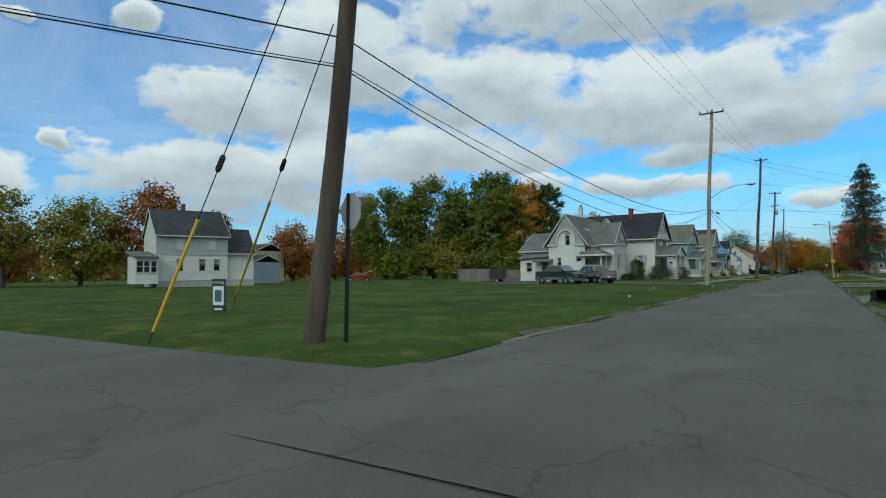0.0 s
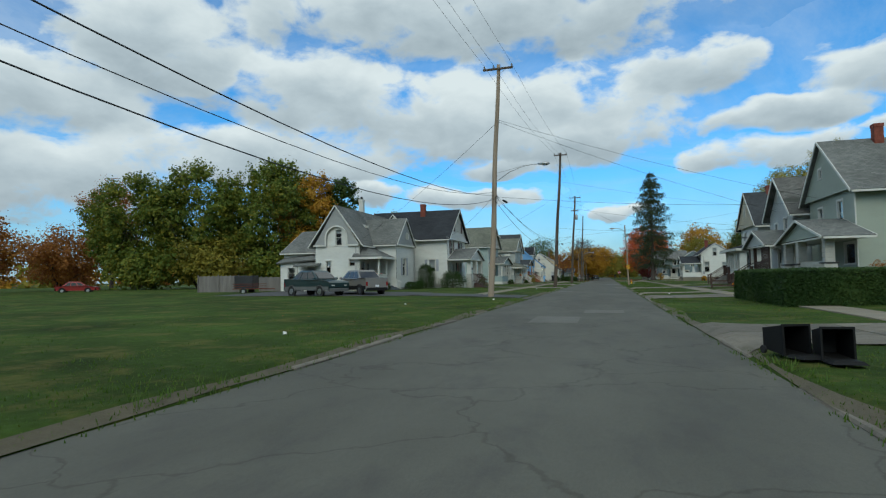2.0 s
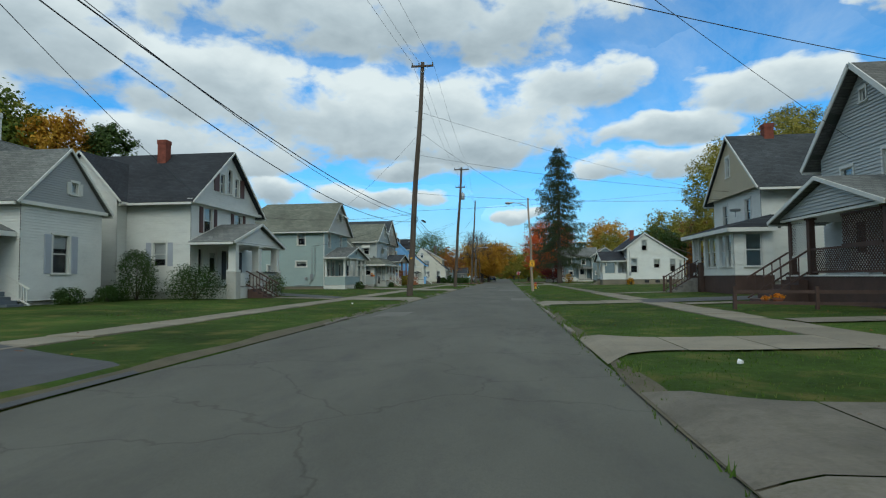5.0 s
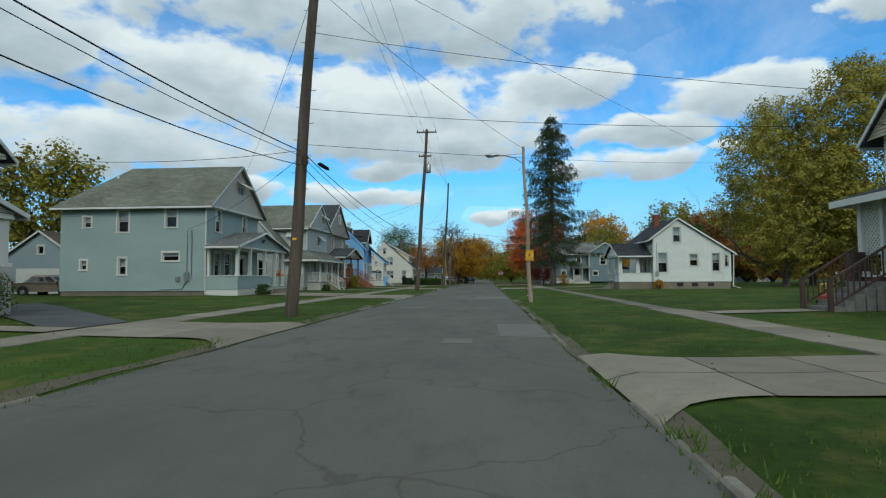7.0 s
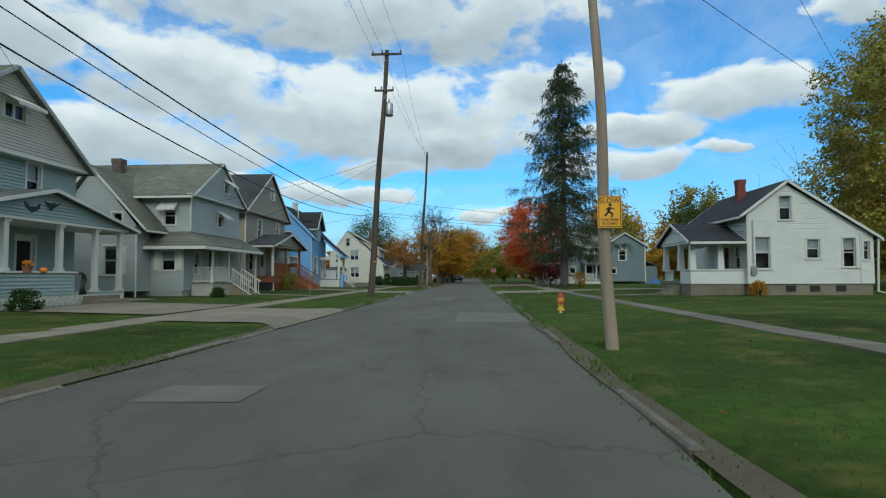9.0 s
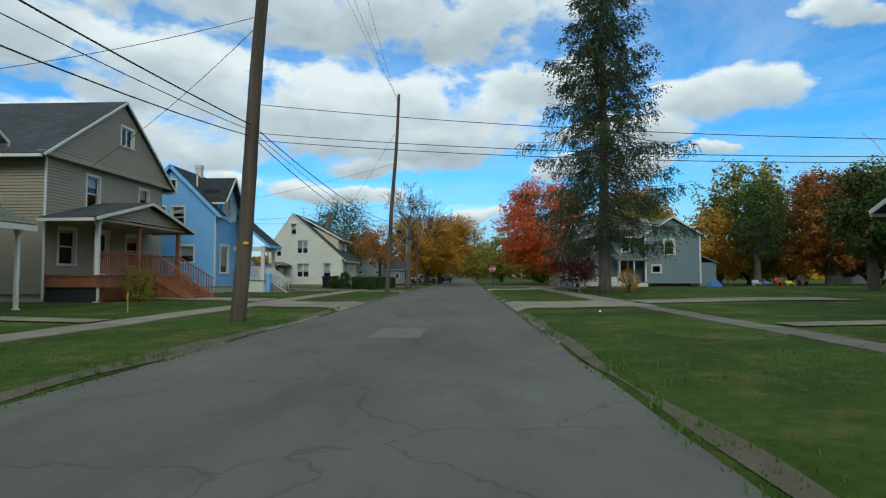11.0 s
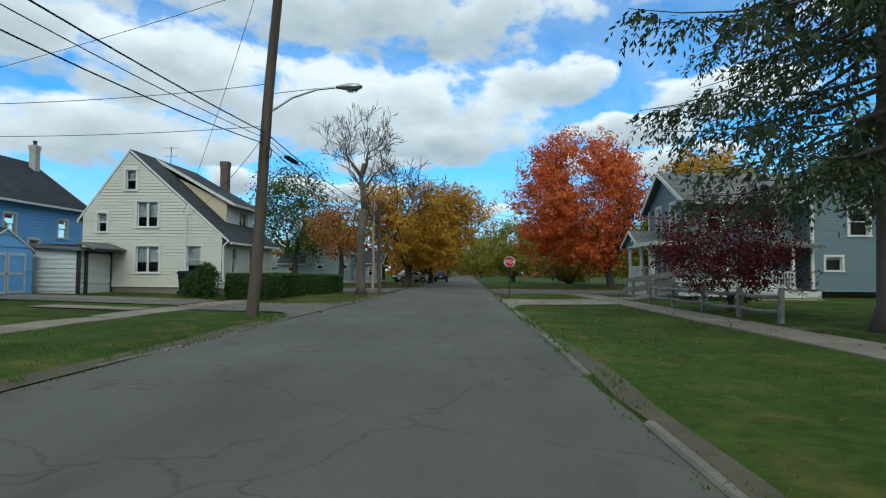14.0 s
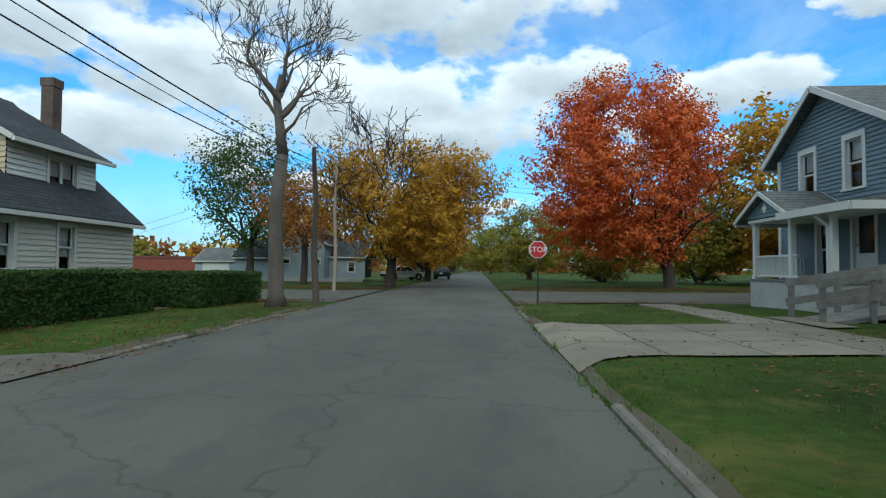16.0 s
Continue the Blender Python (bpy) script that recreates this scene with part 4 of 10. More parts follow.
    def post(self, x, y, z0, z1, w=0.16, material=None, cap=True):
        g = Geo().soft_box(x - w / 2, x + w / 2, y - w / 2, y + w / 2, z0, z1, 0.015)
        if cap:
            g.box(x - w * 0.7, x + w * 0.7, y - w * 0.7, y + w * 0.7, z1 - 0.09, z1 - 0.002)
            g.box(x - w * 0.65, x + w * 0.65, y - w * 0.65, y + w * 0.65, z0 + 0.002, z0 + 0.12)
        part("post", g, material or self.trim, self.ob)

    def deck(self, x0, x1, y0, y1, z0, z1, skirt, top=None):
        g = Geo().box(x0, x1, y0, y1, z0, z1 - 0.06)
        part("porch_base", g, skirt, self.ob)
        part("porch_floor", Geo().box(x0 - 0.04, x1 + 0.04, y0 - 0.04, y1 + 0.04, z1 - 0.055, z1), top or M_GREYWOOD, self.ob)

    def railing(self, a, b, z0, z1, material=None, gap=0.13):
        """Top and bottom rails with balusters between, from a to b (x, y); each end may have its own floor height as a third number."""
        za, zb = (a[2] if len(a) > 2 else 0), (b[2] if len(b) > 2 else 0)
        m = material or self.trim
        top = part("railing", Geo().beam((a[0], a[1], z1 + za), (b[0], b[1], z1 + zb), 0.08, 0.06), m, self.ob)
        part("bottom_rail", Geo().beam((a[0], a[1], z0 + 0.1 + za), (b[0], b[1], z0 + 0.1 + zb), 0.05, 0.06), m, top)
        n = max(2, int(math.hypot(b[0] - a[0], b[1] - a[1]) / gap))
        for i in range(1, n):
            t = i / n
            x, y, dz = a[0] + (b[0] - a[0]) * t, a[1] + (b[1] - a[1]) * t, za + (zb - za) * t
            part("baluster", Geo().beam((x, y, z0 + 0.1 + dz), (x, y, z1 + dz), 0.035), m, top)

    def steps(self, side, plane, u0, u1, z_top, z_bot, n, run=0.27, material=None):
        for i in range(n):
            g = Geo()
            z1 = z_top - (z_top - z_bot) * (i + 1) / (n + 1)
            wall_box(g, side, plane, run * i, run * (i + 1) + 0.02, u0, u1, z_bot - 0.05, z1)
            part("step", g, material or M_CONC, self.ob)

    def chimney(self, x, y, z0, z1, w=0.55, material=None, pot=False):
        prof = []
        w = w * 0.78
        z = z0
        while z < z1 - 0.02:
            o = 0.03 if z > z1 - 0.3 else 0.0
            top = min(z + 0.085, z1)
            prof += [(w / 2 + o, z), (w / 2 + o, top - 0.012), (w / 2 + o - 0.008, top - 0.010), (w / 2 + o - 0.008, top)]
            z += 0.085
        g = Geo()
        n = len(prof)
        for r_, zz in prof:
            g.v.extend([(x - r_, y - r_, zz), (x + r_, y - r_, zz), (x + r_, y + r_, zz), (x - r_, y + r_, zz)])
        for i in range(n - 1):
            for j in range(4):
                a, b = i * 4 + j, i * 4 + (j + 1) % 4
                g.f.append((a, b, b + 4, a + 4))
        g.f.append(tuple(range(n * 4 - 4, n * 4)))
        ch = part("chimney", g, material or M_BRICK, self.ob)
        if pot:
            part("flue", Geo().lathe(x, y, [(w * 0.25, z1), (w * 0.25, z1 + 0.2), (w * 0.3, z1 + 0.22), (w * 0.3, z1 + 0.28)], 10), M_DARKMETAL, ch)


# ---------------------------------------------------------------- houses on the left of the street
def gable_outline(lo, hi, c, z0, ze, zr, ze1=None):
    return [(lo, z0), (hi, z0), (hi, ze if ze1 is None else ze1), (c, zr), (lo, ze)]


def house_arched():
    h = House("white clapboard house with an arched gable and grey shingle roof", -22, 8, 0.1)
    z0 = 0.15
    h.foundation(-27.1, -22.75, 4.7, 17.0, -0.1, 0.55)
    h.wall('S', 4.6, gable_outline(-27.2, -22.7, -24.95, 0.5, 4.75, 8.25), M_WHITE)
    h.rect('E', -22.7, 4.6, 17, 0.5, 4.8, M_WHITE)
    h.rect('W', -27.2, 4.6, 17, 0.5, 4.8, M_WHITE)
    h.wall('N', 17.0, gable_outline(-27.2, -22.7, -24.95, 0.5, 4.75, 8.25), M_WHITE)
    h.wall('S', 4.42, [(-27.25, 4.6), (-22.65, 4.6), (-24.95, 8.3)], M_SHAKE, 0.11, (-24.9, 5.3, 1.12), "gable_shingles")
    arch = Geo()
    pts = [(-23.78, 4.36, 4.6)] + [(-24.9 + 1.12 * math.cos(a), 4.36, 5.3 + 1.12 * math.sin(a)) for a in np.linspace(0, math.pi, 17)] + [(-26.02, 4.36, 4.6)]
    for a, b in zip(pts, pts[1:]):
        arch.beam(a, b, 0.14, 0.10, (0, 1, 0))
    arch.box(-27.3, -26.02, 4.32, 4.6, 4.52, 4.66).box(-23.78, -22.6, 4.32, 4.6, 4.52, 4.66)
    part("arch_trim", arch, M_TRIM, h.ob)
    h.win('S', 4.6, -24.75, 5.35, 0.62, 1.5, blind=0.25)
    h.win('S', 4.6, -25.85, 2.55, 0.5, 1.15, blind=0.4)
    h.win('S', 4.6, -23.4, 2.95, 0.62, 0.68, "single", blind=0.5)
    h.gable_roof('y', 4.05, 17.3, -24.95, -27.75, -22.1, 8.45, 4.55, 4.55, M_SH_Y["grey"])
    # wing on the far side with its lower roof
    h.rect('S', 6.2, -31.6, -27.2, 0.4, 4.2, M_WHITE)
    h.rect('W', -31.6, 6.2, 14.5, 0.4, 4.2, M_WHITE)
    h.gable_roof('x', -32.0, -26.6, 10.4, 5.8, 14.9, 6.6, 4.1, 4.1, M_SH_X["grey"])
    h.rect('S', 4.9, -31.2, -27.2, 0.3, 3.1, M_WHITE)
    h.rect('W', -31.2, 4.9, 6.2, 0.3, 3.1, M_WHITE)
    h.flat_roof([[(-31.5, 4.5, 3.05), (-27.2, 4.5, 3.35), (-27.2, 6.2, 3.95), (-31.5, 6.2, 3.65)]], M_SH_X["grey"])
    h.win('S', 4.9, -30.0, 2.0, 0.75, 1.15, blind=0.0)
    h.flat_roof([[(-29.0, 3.5, 2.75), (-26.6, 3.5, 2.75), (-26.6, 4.9, 3.05), (-29.0, 4.9, 3.05)]], M_SH_X["grey"], name="door_canopy")
    h.post(-28.7, 3.7, 0.1, 2.65, 0.13)
    h.win('S', 4.9, -27.9, 1.7, 0.85, 2.1, "door", blind=0)
    # street bay
    xb = -20.0
    h.foundation(-22.7, xb - 0.08, 7.5, 12.1, -0.1, 0.55)
    h.wall('E', xb, gable_outline(7.4, 12.2, 9.8, 0.5, 4.85, 7.3), M_WHITE)
    h.rect('S', 7.4, -22.7, xb, 0.5, 4.85, M_WHITE)
    h.rect('N', 12.2, -22.7, xb, 0.5, 4.85, M_WHITE)
    h.wall('E', xb + 0.12, [(7.3, 4.75), (12.3, 4.75), (9.8, 7.35)], M_SHAKE, 0.11, None, "gable_shingles")
    part("gable_band", Geo().box(xb + 0.02, xb + 0.2, 7.2, 12.4, 4.6, 4.76), M_TRIM, h.ob)
    h.win('E', xb + 0.12, 10.2, 5.65, 0.42, 0.55, "single", shutters=M_TRIM, blind=0.3)
    h.win('E', xb, 9.6, 2.55, 0.95, 1.75, shutters=M_SHUT_GREY, blind=0.35)
    h.gable_roof('x', -25.0, xb + 0.4, 9.8, 6.95, 12.65, 7.5, 4.7, 4.7, M_SH_X["grey"])
    # corner porch
    h.deck(-22.7, -20.7, 4.6, 7.4, 0.0, 0.85, M_FOUND)
    part("porch_skirt", Geo().box(-22.72, -20.62, 4.52, 7.4, 0.72, 0.92), shade("slate_paint", (0.12, 0.15, 0.18), rough=0.7), h.ob)
    h.rect('S', 4.55, -22.5, -20.6, 0.9, 1.75, M_WHITE, name="porch_wall")
    h.rect('E', -20.6, 4.55, 6.4, 0.9, 1.75, M_WHITE, name="porch_wall")
    part("rail_cap", Geo().box(-22.6, -20.52, 4.5, 4.64, 1.75, 1.82).box(-20.68, -20.5, 4.5, 6.45, 1.75, 1.82), M_TRIM, h.ob)
    h.post(-20.7, 4.65, 1.82, 3.45, 0.16)
    h.post(-20.7, 6.5, 0.85, 3.45, 0.16)
    h.flat_roof([[(-20.2, 4.15, 3.45), (-20.2, 7.6, 3.45), (-22.7, 7.6, 4.6), (-22.7, 5.6, 4.6)], [(-23.2, 4.15, 3.45), (-20.2, 4.15, 3.45), (-22.7, 5.6, 4.6), (-23.2, 5.6, 4.6)]], M_SH_Y["grey"])
    part("porch_fascia", Geo().box(-23.2, -20.15, 4.08, 4.16, 3.22, 3.42).box(-20.2, -20.12, 4.1, 7.6, 3.22, 3.42), M_TRIM, h.ob)
    h.win('E', -22.7, 5.6, 2.55, 1.0, 1.0, "single", blind=0.6)
    h.win('E', -22.7, 6.8, 1.95, 0.85, 2.1, "door", blind=0.3)
    part("chair_cushion", Geo().soft_box(-21.6, -20.9, 5.0, 5.4, 1.5, 1.9, 0.05).soft_box(-21.6, -20.9, 5.6, 6.0, 1.5, 1.9, 0.05), M_REDPAINT, h.ob, "red porch chair backs")
    h.steps('E', -20.62, 6.55, 7.35, 0.85, 0.1, 4, 0.3, shade("slate_step_paint", (0.10, 0.12, 0.14), rough=0.8))
    h.railing((-20.6, 7.4, 0.0), (-19.5, 7.4, -0.6), 0.85, 1.6, gap=0.12)
    h.room_shade_box(-26.9, -23.0, 4.9, 16.7, 0.6, 4.4)
    h.room_shade_box(-22.9, -20.3, 7.8, 11.9, 0.6, 4.4)
    h.chimney(-25.4, 11.4, 7.6, 9.9, 0.6, M_TRIM, True)
    part("roof_vent", Geo().slab([(-23.9, 8.0, 6.95), (-23.4, 8.0, 6.55), (-23.4, 8.5, 6.55), (-23.9, 8.5, 6.95)], 0.05).box(-23.75, -23.35, 8.0, 8.5, 6.5, 6.72), M_TRIM, h.ob)
    part("valley_flashing", Geo().slab([(-22.15, 7.35, 4.72), (-22.0, 7.2, 4.72), (-24.5, 9.55, 7.22), (-24.6, 9.7, 7.28)], 0.02), M_TRIM, h.ob)
    part("downpipe", Geo().tube([(-22.6, 4.5, 4.5), (-22.6, 4.5, 0.4)], 0.05, 8), M_TRIM, h.ob)
    part("meter_pipe", Geo().tube([(-22.95, 4.5, 4.4), (-22.95, 4.5, 1.5)], 0.03, 6).box(-23.1, -22.8, 4.4, 4.56, 1.3, 1.75), M_METAL, h.ob)
    h.build()


def house_shuttered():
    h = House("white two-storey house with brown shutters and gabled porch", -20, 19, 0.2)
    x = -17.0
    h.foundation(-27, x - 0.05, 15.3, 23.1, 0.0, 0.75)
    h.rect('E', x, 15.2, 23.2, 0.7, 5.8, M_WHITE)
    h.wall('E', x + 0.15, [(14.9, 5.75), (23.5, 5.75), (19.3, 9.05)], M_WHITE, 0.13, None, "gable_wall")
    h.rect('S', 15.2, -27, x, 0.7, 5.8, M_WHITE)
    h.rect('N', 23.2, -27, x, 0.7, 5.8, M_WHITE)
    h.wall('W', -27, gable_outline(15.2, 23.2, 19.3, 0.7, 5.8, 9.0), M_WHITE)
    part("gable_band", Geo().box(x, x + 0.3, 14.8, 23.6, 5.6, 5.78), M_TRIM, h.ob)
    h.gable_roof('x', -27.4, x + 0.6, 19.3, 14.6, 23.9, 9.3, 5.6, 5.6, M_SH_X["charcoal"])
    # south cross gable
    h.wall('S', 14.4, gable_outline(-25.0, -20.8, -22.9, 0.7, 5.8, 8.3), M_WHITE)
    h.rect('E', -20.8, 14.4, 15.2, 0.7, 5.8, M_WHITE)
    h.gable_roof('y', 14.0, 19.0, -22.9, -25.4, -20.4, 8.5, 5.65, 5.65, M_SH_Y["charcoal"])
    h.win('E', x, 17.0, 4.75, 0.95, 1.5, shutters=M_SHUT_BROWN, blind=0.5)
    h.win('E', x, 20.7, 4.75, 0.95, 1.5, shutters=M_SHUT_BROWN, blind=0.5)
    for u, zt, hh in ((18.35, 7.15, 1.15), (19.3, 7.4, 1.5), (20.2, 7.15, 1.15)):
        h.win('E', x + 0.15, u, zt, 0.5, hh, blind=0.0, trim=M_TAN if False else None, casing=0.08)
    for a, b in ((17.35, 17.9), (20.65, 21.15)):
        part("shutter", Geo().box(x + 0.16, x + 0.22, a, b, 6.6, 7.75), M_SHUT_BROWN, h.ob)
    h.win('S', 15.2, -18.8, 2.75, 0.75, 1.3, shutters=M_SHUT_GREY, blind=0.7)
    h.win('S', 14.4, -23.3, 4.6, 0.7, 1.2)
    # porch
    xp = -14.5
    h.deck(x, xp, 15.3, 21.3, 0.1, 0.95, M_WHITE)
    part("porch_ceiling", Geo().box(x, xp + 0.1, 15.2, 21.4, 3.28, 3.38), M_TRIM, h.ob)
    h.wall('E', xp + 0.05, [(15.0, 3.4), (21.5, 3.4), (18.25, 4.4)], M_WHITE, 0.13, None, "porch_gable")
    h.gable_roof('x', x, xp + 0.4, 18.25, 14.7, 21.8, 4.65, 3.4, 3.4, M_SH_X["grey"], fascia=0.22)
    for u in (15.5, 18.4, 21.1):
        h.post(xp - 0.15, u, 1.75 if u != 18.4 else 0.95, 3.3, 0.42)
        part("pier", Geo().soft_box(xp - 0.45, xp + 0.12, u - 0.3, u + 0.3, 0.1, 1.78, 0.03), M_FOUND, h.ob)
    h.rect('E', xp, 18.7, 20.8, 0.9, 1.7, M_WHITE, name="porch_wall")
    h.rect('E', xp, 15.6, 16.6, 0.9, 1.7, M_WHITE, name="porch_wall")
    part("rail_cap", Geo().box(xp - 0.12, xp + 0.1, 18.6, 20.9, 1.7, 1.77), M_BLACKTRIM, h.ob)
    h.win('E', x, 19.9, 2.2, 1.3, 1.75, "single", shutters=M_SHUT_BLACK, blind=0.9)
    h.win('E', x, 17.6, 2.0, 0.9, 2.1, "door", blind=0.2)
    h.win('E', x, 16.2, 2.3, 0.5, 1.6, "single", blind=0)
    h.steps('E', xp + 0.05, 16.8, 18.0, 0.95, 0.15, 4, 0.3, M_BROWNWOOD)
    for u in (16.75, 18.05):
        h.railing((xp, u, 0.0), (xp + 1.4, u, -0.75), 0.95, 1.8, M_BROWNWOOD, 0.2)
    h.room_shade_box(-26.6, x - 0.35, 15.6, 22.8, 0.8, 8.0 - 2.6)
    h.room_shade_box(-26.6, x - 0.4, 18.0, 20.6, 5.9, 7.9)
    h.chimney(-20.8, 18.6, 8.4, 10.0, 0.7, M_BRICK)
    h.build()


def house_grey_blue():
    h = House("pale grey-blue house with a clipped tan gable and open porch", -22, 43, 0.25)
    x, ys, yn, xb = -17.4, 39.4, 47.4, -27.1
    h.foundation(xb + 0.05, x - 0.05, ys + 0.05, yn - 0.05, 0.0, 0.62, M_CONC)
    h.rect('E', x, ys, yn, 0.6, 6.1, M_GREYBLUE)
    h.rect('S', ys, xb, x, 0.6, 6.1, M_GREYBLUE)
    h.rect('N', yn, xb, x, 0.6, 6.1, M_GREYBLUE)
    h.rect('W', xb, ys, yn, 0.6, 6.1, M_GREYBLUE)
    h.wall('E', x + 0.35, [(ys - 0.2, 6.0), (yn + 0.2, 6.0), (43.4, 9.05)], M_BEIGE, 0.12, None, "gable_wall")
    part("gable_soffit", Geo().box(x, x + 0.4, ys - 0.3, yn + 0.3, 5.9, 6.0), M_TRIM, h.ob)
    # roof with a hipped back end
    g = Geo()
    zr, ze, c = 9.25, 5.95, 43.4
    f, b, rb = x + 0.6, xb - 0.4, -24.9
    g.slab([(f, ys - 0.45, ze), (f, c, zr), (rb, c, zr), (b, ys - 0.45, ze)], 0.14)
    g.slab([(f, yn + 0.45, ze), (b, yn + 0.45, ze), (rb, c, zr), (f, c, zr)], 0.14)
    g.slab([(b, ys - 0.45, ze), (rb, c, zr), (b, yn + 0.45, ze)], 0.14)
    r = part("roof", g, M_SH_X["olive"], h.ob)
    part("gutter", Geo().beam((f, ys - 0.5, ze - 0.1), (b, ys - 0.5, ze - 0.1), 0.1, 0.12), M_TRIM, r)
    part("rake_board", Geo().beam((f + 0.02, ys - 0.45, ze - 0.08), (f + 0.02, c, zr - 0.08), 0.05, 0.15).beam((f + 0.02, yn + 0.45, ze - 0.08), (f + 0.02, c, zr - 0.08), 0.05, 0.15), M_SHAKE, r)
    for u, z, w, hh, k in ((-19.7, 5.3, 0.72, 1.35, "hung"), (-22.9, 5.05, 0.72, 1.4, "hung"), (-25.3, 5.0, 0.5, 0.65, "hung"), (-19.7, 2.75, 1.05, 0.52, "single"), (-22.9, 2.15, 0.5, 1.05, "hung"), (-25.5, 2.25, 0.4, 0.6, "hung")):
        h.win('S', ys, u, z, w, hh, k, blind=0.45)
    h.win('E', x, 41.0, 5.15, 0.75, 1.45, blind=0.5)
    h.win('E', x, 45.0, 5.15, 0.7, 1.3, blind=0.5)
    h.win('E', x + 0.35, 43.6, 7.55, 0.95, 0.6, "pair", blind=0, awning=0.75)
    xp = -15.3
    h.deck(x, xp, ys, yn + 0.3, 0.05, 0.75, M_TRIM, M_GREYBLUE)
    lat = Geo()
    for k in range(26):
        u = ys + 0.2 + k * 0.3
        lat.beam((xp + 0.06, u, 0.2), (xp + 0.06, u + 0.45, 0.65), 0.03, 0.012)
        lat.beam((xp + 0.07, u + 0.45, 0.2), (xp + 0.07, u, 0.65), 0.03, 0.012)
    part("lattice", lat, M_TRIM, h.ob)
    part("porch_ceiling", Geo().box(x, xp + 0.1, ys - 0.1, yn + 0.4, 3.3, 3.4), M_TRIM, h.ob)
    h.wall('E', xp + 0.05, [(ys - 0.1, 3.42), (yn + 0.5, 3.42), (43.2, 4.4)], M_GREYBLUE, 0.12, None, "porch_gable")
    h.gable_roof('x', x, xp + 0.45, 43.2, ys - 0.5, yn + 0.9, 4.55, 3.42, 3.42, M_SH_X["grey"], fascia=0.2)
    for u in (ys + 0.15, 41.4, 43.9, 45.9, yn + 0.1):
        h.post(xp - 0.1, u, 1.55 if u < 44 else 0.75, 3.3, 0.2)
    h.post(x + 0.15, ys + 0.1, 0.75, 3.3, 0.18)
    h.rect('E', xp, ys, 44.6, 0.7, 1.5, M_GREYBLUE, name="porch_wall")
    h.rect('S', ys - 0.02, x, xp, 0.7, 1.5, M_GREYBLUE, name="porch_wall")
    part("rail_cap", Geo().box(xp - 0.1, xp + 0.08, ys - 0.05, 44.7, 1.5, 1.56).box(x, xp, ys - 0.08, ys + 0.08, 1.5, 1.56), M_TRIM, h.ob)
    h.win('E', x, 40.9, 2.3, 0.8, 1.5, blind=0.4)
    h.win('E', x, 42.4, 2.3, 0.9, 1.5, blind=0.4)
    h.win('E', x, 44.7, 1.85, 0.9, 2.1, "door", blind=0.0)
    bird = Geo()
    bird.slab([(xp + 0.12, 43.0, 3.9), (xp + 0.12, 43.35, 4.08), (xp + 0.12, 43.2, 3.78)], 0.02).poly([(xp + 0.12, 42.75, 4.1), (xp + 0.12, 43.25, 3.95), (xp + 0.12, 43.2, 3.78)]).poly([(xp + 0.12, 43.7, 4.1), (xp + 0.12, 43.2, 3.78), (xp + 0.12, 43.25, 3.95)])
    part("gable_ornament", bird, M_BLACKPAINT, h.ob, "black winged gable ornament")
    h.steps('E', xp + 0.08, 45.0, 46.8, 0.75, 0.15, 3, 0.32, M_CONC)
    h.room_shade_box(xb + 0.35, x - 0.35, ys + 0.35, yn - 0.35, 0.7, 5.9)
    h.room_shade_box(-24, x - 0.1, 42.4, 44.8, 6.2, 7.9)
    pipe = Geo().tube([(x + 0.02, ys - 0.09, 5.9), (x + 0.02, ys - 0.09, 0.4), (x + 2.4, ys - 0.3, 0.22)], 0.05, 8)
    part("downpipe", pipe, M_TRIM, h.ob)
    part("conduit", Geo().tube([(-18.6, ys - 0.05, 4.4), (-18.6, ys - 0.05, 1.2)], 0.03, 6).tube([(-18.3, ys - 0.05, 4.4), (-18.3, ys - 0.05, 1.4)], 0.035, 6).box(-18.75, -18.45, ys - 0.16, ys - 0.02, 1.2, 1.75).box(-19.3, -19.05, ys - 0.14, ys - 0.02, 1.2, 1.5).tube([(-18.6, ys - 0.07, 1.2), (-18.9, ys - 0.07, 0.75), (-20.3, ys - 0.07, 0.7)], 0.03, 6), M_METAL, h.ob, "grey electric meter and conduits")
    part("roof_vent", Geo().tube([(-25.2, 42.2, 7.9), (-25.2, 42.2, 8.6)], 0.07, 8), M_TRIM, r)
    h.build()


